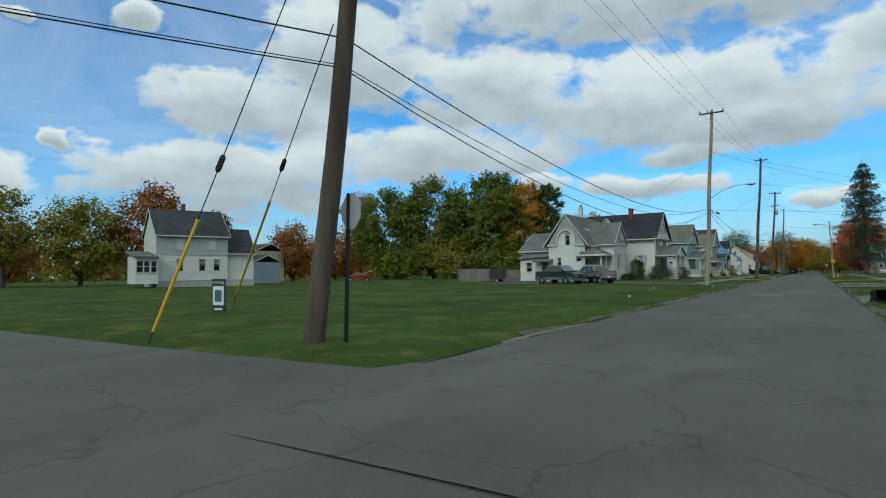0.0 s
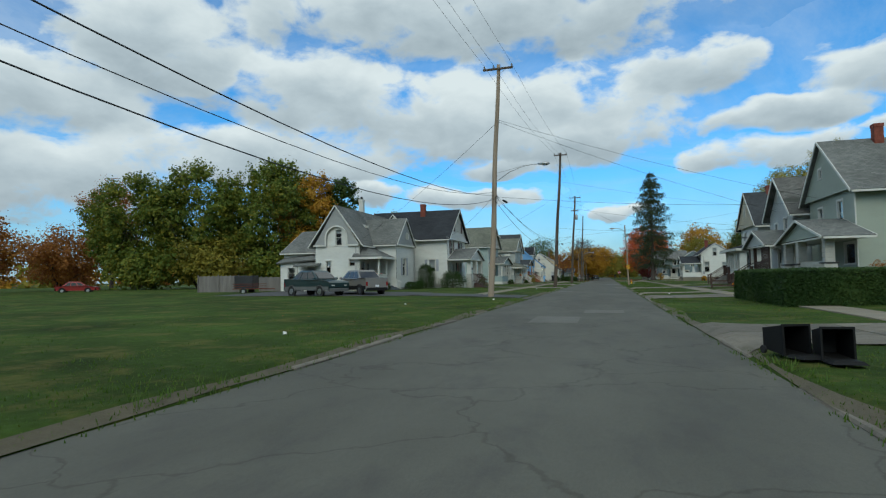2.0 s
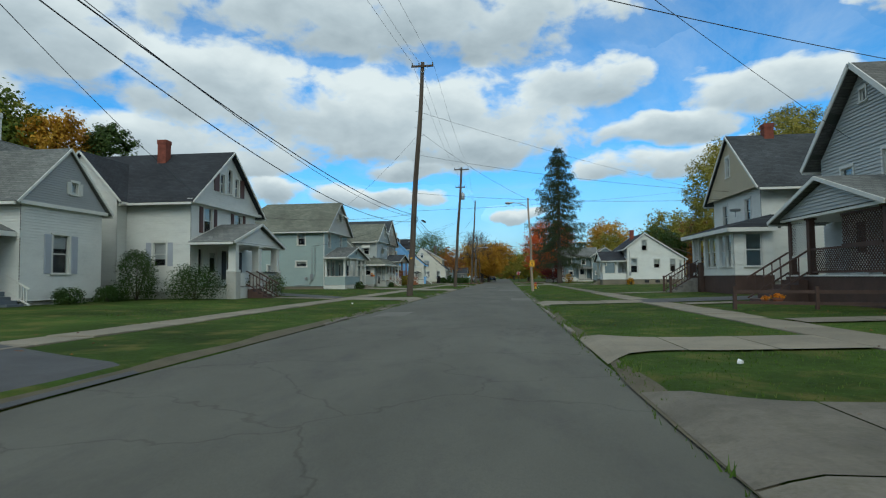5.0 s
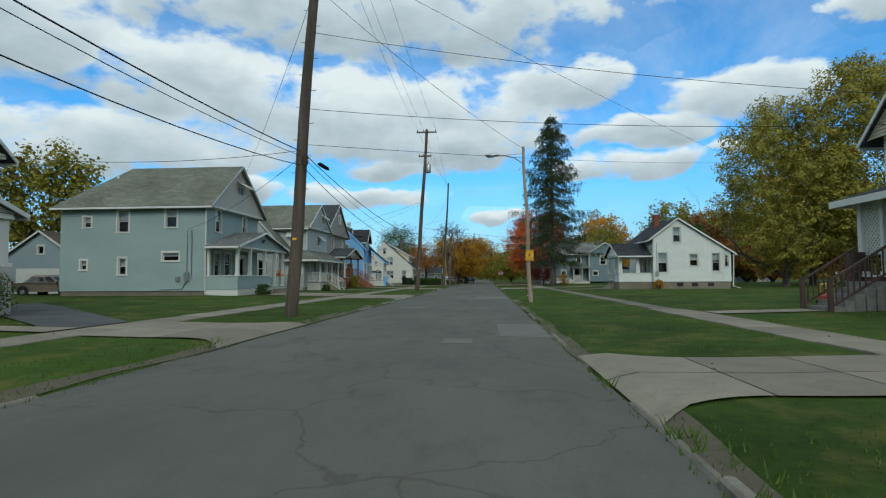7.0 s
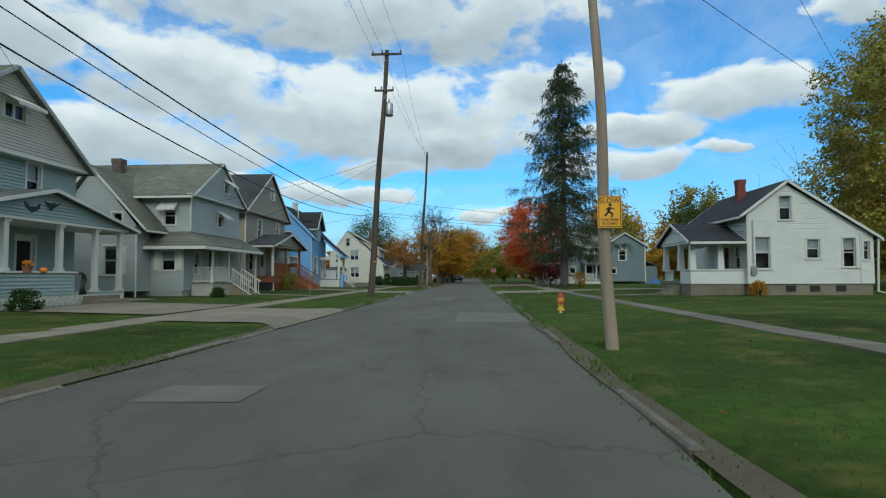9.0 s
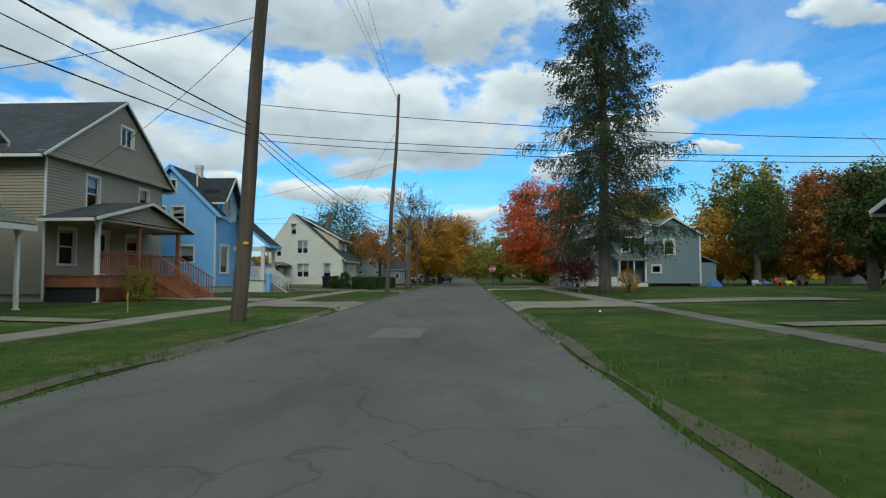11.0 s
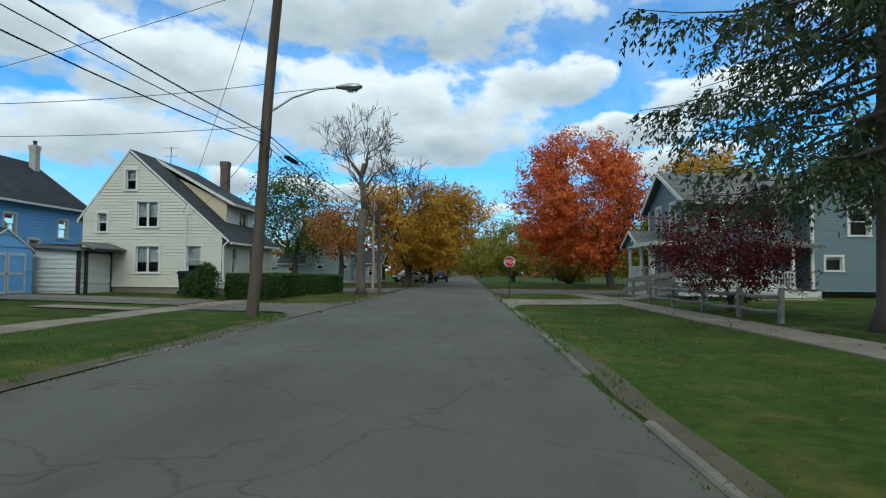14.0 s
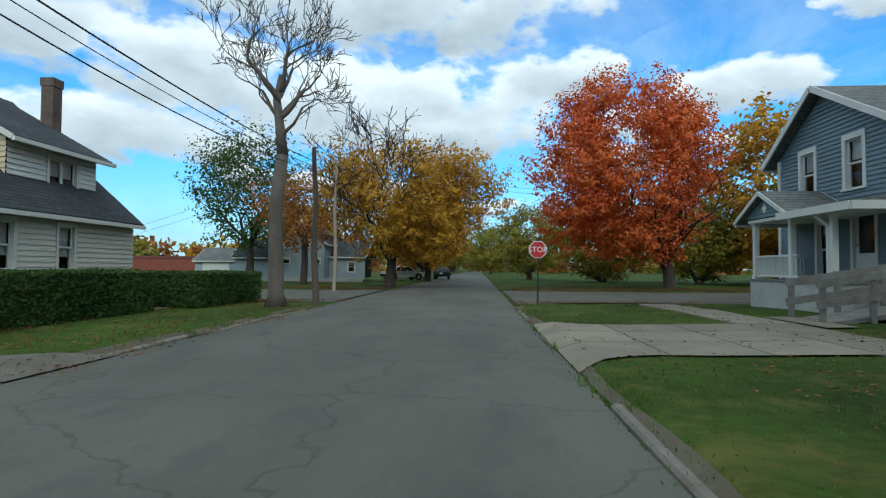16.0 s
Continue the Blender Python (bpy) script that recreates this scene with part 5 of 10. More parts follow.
def house_pale_grey():
    h = House("pale grey house with olive roof, white awnings and hipped porch", -20, 56, 0.25)
    x = -15.7
    # front block
    h.foundation(-22, x - 0.1, 53.6, 60.5, 0.0, 0.65, M_FOUND)
    h.rect('E', x, 54.2, 60.6, 3.6, 6.0, M_PALEGREY)
    h.rect('S', 54.2, -19.5, x, 3.6, 6.0, M_PALEGREY)
    h.rect('N', 60.6, -22, x, 0.6, 6.0, M_PALEGREY)
    h.wall('E', x + 0.3, [(53.9, 5.95), (60.9, 5.95), (57.4, 8.1)], M_PALEGREY, 0.12, None, "gable_wall")
    h.gable_roof('x', -24, x + 0.55, 57.4, 53.7, 61.1, 8.3, 5.85, 5.85, M_SH_X["olive"])
    part("gable_soffit", Geo().box(x, x + 0.32, 53.8, 61.0, 5.85, 5.95), M_TRIM, h.ob)
    # south wing with its gable
    h.wall('S', 52.2, gable_outline(-22.2, -17.6, -20.0, 0.6, 4.1, 7.05), M_PALEGREY)
    h.rect('E', -17.6, 52.2, 53.6, 0.6, 4.1, M_PALEGREY)
    h.rect('S', 53.6, -17.6, x, 0.6, 3.5, M_PALEGREY)
    h.gable_roof('y', 51.8, 58, -20.0, -22.8, -16.9, 7.25, 3.9, 3.85, M_SH_Y["olive"])
    h.rect('E', x, 53.6, 60.6, 0.6, 3.6, M_PALEGREY)
    h.win('S', 52.2, -20.8, 4.55, 0.45, 0.5, "single", blind=0)
    h.win('S', 52.2, -18.6, 4.4, 0.5, 0.6, "single", blind=0)
    h.win('S', 52.2, -18.9, 2.2, 0.8, 1.5, shutters=M_TRIM, blind=0.1)
    h.win('S', 52.2, -21.6, 2.4, 0.5, 0.8, shutters=M_TRIM, blind=0.3)
    h.win('S', 54.2, -16.9, 4.75, 0.65, 1.0, blind=0.3, awning=0.5)
    h.win('E', x, 57.9, 4.75, 0.7, 0.7, "single", blind=0.2, awning=0.6)
    h.win('E', x + 0.3, 58.0, 6.8, 0.6, 0.6, "single", blind=0.2, awning=0.6)
    h.win('S', 53.6, -16.6, 2.25, 0.75, 1.1, shutters=M_TRIM, blind=0.5)
    h.win('E', x, 55.0, 2.1, 0.62, 1.2, blind=0.4)
    h.win('E', x, 56.8, 1.95, 0.9, 2.1, "door", blind=0)
    h.win('E', x, 59.2, 2.1, 0.85, 1.5, shutters=M_TRIM, blind=0.6)
    xp = -14.2
    h.flat_roof([[(xp, 52.9, 3.05), (xp, 61.0, 3.05), (x, 60.8, 3.85), (x, 54.0, 3.85)], [(-17.6, 52.9, 3.05), (xp, 52.9, 3.05), (x, 54.0, 3.85), (-17.6, 54.0, 3.85)]], M_SH_Y["olive"])
    part("porch_fascia", Geo().box(xp - 0.02, xp + 0.05, 52.85, 61.05, 2.82, 3.0).box(-17.6, xp, 52.85, 52.92, 2.82, 3.0), M_TRIM, h.ob)
    h.deck(x, -14.5, 54.4, 58.4, 0.1, 1.0, M_FOUND, M_CONC)
    for u in (54.5, 56.6, 58.4, 60.7):
        h.post(-14.55, u, 1.0 if u < 59 else 0.2, 2.85, 0.12)
    h.railing((-14.55, 54.5), (-14.55, 56.5), 1.0, 1.85, gap=0.11)
    h.railing((-14.55, 54.5), (x, 54.5), 1.0, 1.85, gap=0.11)
    h.steps('E', -14.5, 56.7, 58.1, 1.0, 0.15, 4, 0.3, shade("tan_step_brick", (0.30, 0.24, 0.17), rough=0.9))
    for u in (56.65, 58.15):
        h.railing((-14.5, u, 0.0), (-13.2, u, -0.85), 1.0, 1.9, gap=0.13)
    part("downpipe", Geo().tube([(-17.5, 52.1, 3.8), (-17.5, 52.1, 0.3)], 0.05, 8), M_TRIM, h.ob)
    part("downpipe", Geo().tube([(x + 0.06, 54.1, 5.8), (x + 0.06, 54.1, 3.9)], 0.045, 8), M_TRIM, h.ob)
    h.room_shade_box(-21.8, x - 0.35, 54.6, 60.2, 0.7, 5.8)
    h.room_shade_box(-21.8, -18.0, 52.5, 54.5, 0.7, 4.9)
    h.room_shade_box(-20, x - 0.1, 56.4, 58.9, 6.0, 7.3)
    h.chimney(-21.2, 56.2, 6.5, 8.4, 0.7, M_SOOT)
    h.build()


def house_taupe():
    h = House("taupe clapboard house with orange-stained timber porch", -21, 70, 0.25)
    x = -17.2
    h.foundation(-27, x - 0.05, 65.4, 74.0, 0.0, 0.7)
    h.rect('E', x, 65.3, 74.1, 0.65, 6.45, M_TAUPE)
    h.rect('S', 65.3, -27, x, 0.65, 6.45, M_TAUPE)
    h.rect('N', 74.1, -27, x, 0.65, 6.45, M_TAUPE)
    h.wall('E', x + 0.25, [(64.9, 6.4), (74.5, 6.4), (70.0, 9.7)], M_TAUPE, 0.13, None, "gable_wall")
    part("gable_band", Geo().box(x, x + 0.3, 64.8, 74.6, 6.25, 6.42), M_TAUPE, h.ob)
    h.gable_roof('x', -27.4, x + 0.55, 70.0, 64.6, 74.8, 9.95, 6.25, 6.25, M_SH_X["dark"])
    h.win('E', x + 0.25, 70.3, 8.2, 0.95, 0.9, "pair", blind=0)
    h.win('E', x, 68.2, 5.1, 0.85, 1.55, blind=0.3)
    h.win('E', x, 72.3, 5.1, 0.85, 1.55, blind=0.3)
    h.win('E', x, 66.6, 2.6, 1.0, 1.5, blind=0.1)
    h.win('E', x, 68.9, 2.4, 0.95, 2.05, "door", blind=0)
    h.win('E', x, 71.4, 2.6, 1.1, 1.5, blind=0.2)
    xp = -15.0
    part("porch_ceiling", Geo().box(x, xp + 0.1, 65.3, 72.2, 3.6, 3.7), M_TAUPE, h.ob)
    h.wall('E', xp + 0.1, [(65.0, 3.75), (72.5, 3.75), (68.7, 4.55)], M_TAUPE, 0.12, None, "porch_gable")
    h.gable_roof('x', x, xp + 0.5, 68.7, 64.7, 72.8, 4.75, 3.7, 3.7, M_SH_X["dark"], fascia=0.2)
    h.deck(x, xp, 65.3, 72.1, 0.9, 1.4, M_DECKWOOD, M_DECKWOOD)
    for u in (65.5, 68.4, 71.9):
        h.post(xp - 0.1, u, 0.2, 3.6, 0.16, M_DECKWOOD if u > 66 else M_TRIM)
    h.railing((xp - 0.1, 65.5), (xp - 0.1, 69.6), 1.4, 2.35, M_DECKWOOD, 0.12)
    h.railing((xp - 0.1, 71.9), (x, 71.9), 1.4, 2.35, M_DECKWOOD, 0.12)
    lat = Geo()
    for k in range(30):
        u = 65.4 + k * 0.15
        lat.beam((xp + 0.02, u, 0.3), (xp + 0.02, u + 0.6, 0.9), 0.035, 0.012)
        lat.beam((xp + 0.035, u + 0.6, 0.3), (xp + 0.035, u, 0.9), 0.035, 0.012)
    part("lattice", lat, M_DECKWOOD, h.ob)
    # a near-black block paints the shade under the porch, behind the lattice
    part("skirt_dark", Geo().box(x, xp - 0.06, 65.4, 72.0, 0.1, 0.9), M_SHADE_BLACK, h.ob)
    h.steps('E', xp + 0.05, 69.8, 71.7, 1.4, 0.2, 6, 0.28, M_DECKWOOD)
    for u in (69.7, 71.8):
        h.railing((xp, u, 0.0), (xp + 1.9, u, -1.15), 1.4, 2.35, M_DECKWOOD, 0.13)
        part("stair_side", Geo().slab([(xp, u - 0.02, 1.4), (xp + 1.9, u - 0.02, 0.35), (xp + 1.9, u + 0.02, 0.35), (xp, u + 0.02, 1.4)], 0.3), M_DECKWOOD, h.ob)
    h.room_shade_box(-26.6, x - 0.35, 65.7, 73.7, 0.8, 6.1)
    h.room_shade_box(-26, x - 0.1, 69.0, 71.5, 6.5, 8.8)
    part("downpipe", Geo().tube([(x + 0.06, 65.2, 6.2), (x + 0.06, 65.2, 0.4)], 0.05, 8), M_TRIM, h.ob)
    h.build()


def house_bright_blue():
    h = House("bright blue house with dark roof, dormer gable and white porch", -19, 80, 0.3)
    x, ys = -15.70, 77.60
    zr, c = 8.3, -18.5
    h.foundation(-21.05, x - 0.02, ys + 0.02, 82.80, 0.0, 0.72)
    h.wall('S', ys, [(-21.1, 0.7), (x, 0.7), (x, 5.25), (c, 8.13), (-21.1, 5.25)], M_BLUE, 0.17)
    h.rect('E', x, ys, 82.80, 0.7, 5.25, M_BLUE, 0.17)
    h.wall('N', 82.80, [(-21.1, 0.7), (x, 0.7), (x, 5.25), (c, 8.13), (-21.1, 5.25)], M_BLUE, 0.17)
    g = Geo()
    zs = 5.1
    # the street slope stops short behind the dormer
    xb = x - 1.1
    zb = zr + (zs - zr) * (xb - c) / (x + 0.45 - c)
    g.slab([(c, 77.29, zr), (c, 78.4, zr), (x + 0.45, 78.4, zs), (x + 0.45, 77.29, zs)], 0.12)
    g.slab([(c, 78.4, zr), (c, 80.7, zr), (xb, 80.7, zb), (xb, 78.4, zb)], 0.12)
    g.slab([(c, 80.7, zr), (c, 82.97, zr), (x + 0.45, 82.97, zs), (x + 0.45, 80.7, zs)], 0.12)
    g.slab([(c, 77.29, zr), (-21.5, 77.29, zs), (-21.5, 82.97, zs), (c, 82.97, zr)], 0.14)
    g.slab([(x + 0.45, 80.45, zs), (x + 0.45, 82.97, zs), (-13.32, 82.97, 3.45), (-13.32, 80.45, 3.45)], 0.14)
    r = part("roof", g, M_SH_Y["charcoal"], h.ob)
    tr = Geo()
    for y in (77.28, 82.98):
        tr.beam((c, y, zr - 0.1), (x + 0.45, y, zs - 0.1), 0.05, 0.2).beam((c, y, zr - 0.1), (-21.5, y, zs - 0.1), 0.05, 0.2)
    tr.beam((x + 0.45, 80.43, zs - 0.1), (-13.32, 80.43, 3.35), 0.05, 0.16)
    tr.beam((x + 0.5, 77.29, zs - 0.1), (x + 0.5, 78.4, zs - 0.1), 0.1, 0.12).beam((-13.28, 80.45, 3.33), (-13.28, 82.97, 3.33), 0.08, 0.2)
    part("rake_board", tr, M_BLUE, r)
    part("vent_pipe", Geo().tube([(-17.3, 78.45, 6.7), (-17.3, 78.45, 7.8)], 0.05, 8), M_TRIM, r)
    # dormer gable over the street wall
    h.wall('E', x + 0.05, [(78.35, 5.0), (80.75, 5.0), (80.75, 6.2), (79.55, 7.6), (78.35, 6.2)], M_BLUE, 0.17, None, "dormer_wall")
    h.rect('S', 78.37, -17.06, x, 5.0, 6.25, M_BLUE, 0.17, "dormer_wall")
    h.gable_roof('x', -18.40, x + 0.6, 79.55, 78.1, 81.0, 7.8, 6.05, 6.05, M_SH_X["charcoal"], fascia=0.2, name="dormer_roof")
    part("corner_board", Geo().box(x - 0.02, x + 0.05, ys - 0.05, ys + 0.06, 0.7, 5.2), M_TRIM, h.ob)
    for u, w, hh, zc in ((78.93, 0.3, 1.05, 5.55), (79.55, 0.56, 1.5, 5.65), (80.17, 0.3, 1.05, 5.55)):
        h.win('E', x + 0.05, u, zc, w, hh, blind=0.75, casing=0.045)
    h.win('E', x, 78.99, 2.4, 1.15, 1.7, "single", blind=0.75, casing=0.12)
    h.win('S', ys, -18.05, 5.0, 0.75, 1.3, blind=0.3)
    h.win('S', ys, -19.25, 5.0, 0.75, 1.3, blind=0.3)
    h.win('S', ys, -18.5, 6.95, 0.5, 0.8, "single", blind=0.2)
    h.win('S', ys, -17.48, 2.7, 0.85, 1.0, "single", blind=0.6)
    h.win('S', ys, -20.0, 2.5, 0.75, 1.0, "single", blind=0.3)
    # porch under the long slope
    h.deck(x, -13.66, 80.51, 82.69, 0.1, 1.05, M_TRIM, M_GREYWOOD)
    lat = Geo()
    for k in range(14):
        lat.beam((-13.62, 80.56 + k * 0.1, 0.25), (-13.62, 80.79 + k * 0.1, 0.9), 0.03, 0.012).beam((-13.61, 80.79 + k * 0.1, 0.25), (-13.61, 80.56 + k * 0.1, 0.9), 0.03, 0.012)
    part("lattice", lat, M_TRIM, h.ob)
    for u in (80.59, 82.63):
        h.post(-13.74, u, 1.05, 3.35, 0.22)
        part("pier", Geo().soft_box(-13.74 + 0.08, -13.36, u - 0.25 + (0.5 if u < 81.5 else 0), u + 0.25 + (0.5 if u < 81.5 else 0), 0.1, 1.5, 0.03), M_BLUE, h.ob)
    part("porch_beam", Geo().box(-13.83, -13.57, 80.45, 82.80, 3.0, 3.3).box(x + 0.03, -13.84, 80.455, 80.56, 3.01, 3.29), M_TRIM, h.ob)
    h.railing((-13.70, 80.62), (-13.70, 81.12), 1.05, 1.95, gap=0.11)
    h.railing((-13.70, 81.91), (-13.70, 82.63), 1.05, 1.95, gap=0.11)
    h.railing((x, 80.56), (-13.70, 80.56), 1.05, 1.95, gap=0.11)
    h.steps('E', -13.62, 81.18, 81.85, 1.05, 0.2, 5, 0.3, M_GREYWOOD)
    for u in (81.15, 81.88):
        h.railing((-13.62, u, 0.0), (-12.26, u, -0.95), 1.05, 1.95, gap=0.15)
    h.win('E', x, 81.35, 2.2, 0.8, 2.0, "door", blind=0)
    h.win('E', x, 82.19, 2.3, 0.85, 1.4, blind=0.3)
    lampg = Geo().lathe(-13.91, 81.18, [(0.02, 3.05), (0.05, 3.02), (0.05, 2.92), (0.02, 2.9)], 8)
    part("porch_bulb", lampg, glow("warm_bulb", (1.0, 0.75, 0.4), 6.0), h.ob)
    h.room_shade_box(-20.8, x - 0.35, ys + 0.35, 82.63, 0.8, 5.0)
    h.room_shade_box(-18.3, x - 0.25, 78.6, 80.5, 5.3, 6.9)
    h.chimney(-18.5, 81.2, 7.9, 9.0, 0.5, M_TRIM)
    h.build()


def glow(name, colour, strength):
    m = bpy.data.materials.new(name)
    m.use_nodes = True
    p = m.node_tree.nodes["Principled BSDF"]
    p.inputs["Emission Color"].default_value, p.inputs["Emission Strength"].default_value = (*colour, 1), strength
    return m


def house_cream():
    h = House("cream clapboard house with dark roof, shed dormer and tall sooty chimney", -15, 98, 0.3)
    x, ys, yn, xw = -11.5, 94.6, 101.4, -18.3
    c = -16.1
    h.foundation(xw + 0.02, x - 0.05, ys + 0.05, yn - 0.05, 0.0, 0.6, M_CONC)
    h.wall('S', ys, [(xw, 0.55), (x, 0.55), (x, 2.95), (c, 6.95), (xw, 3.95)], M_CREAM, 0.15)
    h.rect('E', x, ys, yn, 0.55, 2.95, M_CREAM, 0.15)
    h.wall('N', yn, [(xw, 0.55), (x, 0.55), (x, 2.95), (c, 6.95), (xw, 3.95)], M_CREAM, 0.15)
    h.rect('W', xw, ys, yn, 0.55, 3.95, M_CREAM, 0.15)
    h.gable_roof('y', ys - 0.12, yn + 0.2, c, xw - 0.25, x + 0.35, 7.15, 3.78, 2.78, M_SH_Y["dark"], fascia=0.14)
    # shed dormer
    h.rect('E', -12.35, 97.0, 100.6, 3.4, 4.85, M_WHITE, 0.15, "dormer_wall")
    h.wall('S', 97.0, [(-15.3, 6.3), (-12.35, 3.7), (-12.35, 4.9)], M_YELLOW, 0.15, None, "dormer_cheek")
    h.wall('N', 100.6, [(-15.3, 6.3), (-12.35, 3.7), (-12.35, 4.9)], M_WHITE, 0.15, None, "dormer_cheek")
    h.flat_roof([[(-11.95, 96.75, 4.85), (-11.95, 100.9, 4.85), (-16.0, 100.9, 7.12), (-16.0, 96.75, 7.12)]], M_SH_Y["dark"], 0.12, "dormer_roof")
    part("dormer_trim", Geo().beam((-11.9, 96.7, 4.74), (-11.9, 100.95, 4.74), 0.1, 0.12).beam((-11.95, 96.72, 4.78), (-16.0, 96.72, 7.04), 0.05, 0.14), M_TRIM, h.ob)
    h.win('E', -12.35, 99.1, 4.15, 1.15, 0.85, "pair", blind=0.6)
    h.win('S', ys, -16.0, 5.65, 0.5, 0.95, blind=0.5)
    h.win('S', ys, -15.15, 4.0, 1.0, 1.2, "pair", blind=0.6)
    h.win('S', ys, -17.35, 3.6, 0.45, 0.9, blind=0.5)
    h.win('S', ys, -15.1, 1.85, 1.1, 1.25, "pair", blind=0.6)
    h.win('S', ys, -12.85, 1.85, 0.68, 1.3, blind=0.7)
    h.win('E', x, 96.0, 1.85, 0.62, 1.25, blind=0.7)
    h.win('E', x, 98.2, 1.85, 0.62, 1.25, blind=0.7)
    h.room_shade_box(xw + 0.35, x - 0.35, ys + 0.35, yn - 0.35, 0.7, 2.8)
    h.room_shade_box(-17.9, -13.6, ys + 0.3, yn - 0.5, 2.9, 4.5)
    h.room_shade_box(-16.6, -15.4, ys + 0.3, yn - 0.5, 4.7, 5.9)
    h.room_shade_box(-14.3, -12.7, 97.3, 100.3, 3.6, 4.6)
    h.chimney(-14.2, 100.9, 5.0, 7.75, 0.55, M_SOOT)
    ant = Geo().tube([(-16.2, 98.5, 6.3), (-16.2, 98.5, 8.1)], 0.02, 6)
    for z, w in ((8.05, 0.5), (7.6, 0.35)):
        ant.tube([(-16.2 - w, 98.5, z), (-16.2 + w, 98.5, z)], 0.012, 5)
    part("antenna", ant, M_DARKMETAL, h.ob)
    part("downpipe", Geo().tube([(x + 0.3, ys + 0.02, 2.75), (x + 0.06, ys + 0.02, 2.5), (x + 0.06, ys + 0.02, 0.5)], 0.045, 8).tube([(-13.2, ys - 0.06, 3.9), (-13.2, ys - 0.06, 1.0)], 0.02, 6), M_TRIM, h.ob)
    h.build()


def small_garage():
    h = House("small white garage with a panelled door and black trim", -17.4, 95, 0.25, M_BLACKTRIM, "garage", "garage")
    h.rect('S', 92.4, -21.5, -16.9, 0.2, 2.35, M_WHITE, 0.2)
    h.rect('E', -16.9, 92.4, 94.9, 0.2, 2.35, M_WHITE, 0.2)
    h.flat_roof([[(-21.8, 92.1, 2.65), (-16.6, 92.1, 2.3), (-16.6, 94.5, 2.3), (-21.8, 94.5, 2.65)]], M_SH_Y["grey"], 0.14, "roof")
    d = Geo()
    for k in range(4):
        d.box(-16.89, -16.83, 92.9, 94.5, 0.25 + k * 0.46, 0.25 + k * 0.46 + 0.44)
    part("garage_door", d, M_TRIM, h.ob)
    part("door_trim", Geo().box(-16.89, -16.8, 92.75, 92.9, 0.2, 2.2).box(-16.89, -16.8, 94.5, 94.65, 0.2, 2.2).box(-16.89, -16.8, 92.75, 94.65, 2.09, 2.25).box(-16.95, -16.82, 92.33, 92.45, 0.2, 2.35).box(-21.6, -16.8, 92.3, 92.4, 2.3, 2.45), M_BLACKTRIM, h.ob)
    part("canopy", Geo().slab([(-16.9, 92.3, 2.6), (-16.1, 92.3, 2.3), (-16.1, 95.1, 2.3), (-16.9, 95.1, 2.6)], 0.1), M_SH_Y["grey"], h.ob)
    h.build()


def house_corner_far():
    h = House("grey two-storey house beyond the crossing", -16, 134, 0.1)
    h.wall('S', 133, gable_outline(-18.6, -13.4, -16.0, 0.3, 3.6, 5.3), M_STEELBLUE, 0.15)
    h.rect('E', -13.4, 133, 142, 0.3, 3.6, M_STEELBLUE, 0.15)
    h.gable_roof('y', 132.6, 142, -16.0, -18.9, -13.1, 5.45, 3.5, 3.5, M_SH_Y["dark"], fascia=0.2)
    h.rect('S', 133.6, -22.0, -18.6, 0.3, 2.3, M_STEELBLUE, 0.15)
    h.gable_roof('x', -22.3, -18.6, 136, 133.2, 138.8, 4.0, 2.3, 2.3, M_SH_X["dark"])
    h.rect('S', 134.5, -13.4, -10.0, 0.3, 2.4, M_STEELBLUE, 0.15)
    h.gable_roof('x', -13.4, -9.7, 137, 134.2, 139.8, 3.9, 2.4, 2.4, M_SH_X["dark"])
    for u, z in ((-16.9, 3.6), (-15.1, 3.6)):
        h.win('S', 133, u, z, 0.5, 0.95, blind=0.6)
    for u, z in ((-17.0, 1.9), (-14.2, 1.9), (-20.5, 1.6)):
        h.win('S', 133 if u > -18 else 133.6, u, z, 0.7, 0.45, "single", blind=0.3)
    h.win('S', 134.5, -11.3, 1.4, 0.6, 0.9, blind=0.3)
    part("foundation", Geo().box(-22, -10, 132.95, 133.7, 0.0, 0.4), M_FOUND, h.ob)
    h.room_shade_box(-18.3, -13.7, 133.4, 141, 0.4, 4.4)
    h.room_shade_box(-21.7, -18.7, 134.0, 138, 0.4, 2.2)
    h.room_shade_box(-13.3, -10.3, 134.9, 139, 0.4, 2.2)
    h.build()
    k = House("small grey garage beside the far grey house", -25, 138, 0.1, None, "garage", "garage")
    k.rect('S', 136, -27.0, -22.6, 0.2, 2.0, M_STEELBLUE, 0.15)
    k.rect('E', -22.6, 136, 141, 0.2, 2.0, M_STEELBLUE, 0.15)
    k.gable_roof('x', -27.3, -22.3, 138.5, 135.7, 141.3, 3.3, 2.0, 2.0, M_SH_X["grey"])
    part("garage_door", Geo().box(-26.2, -23.6, 135.93, 135.99, 0.2, 1.8), M_TRIM, k.ob)
    k.build()


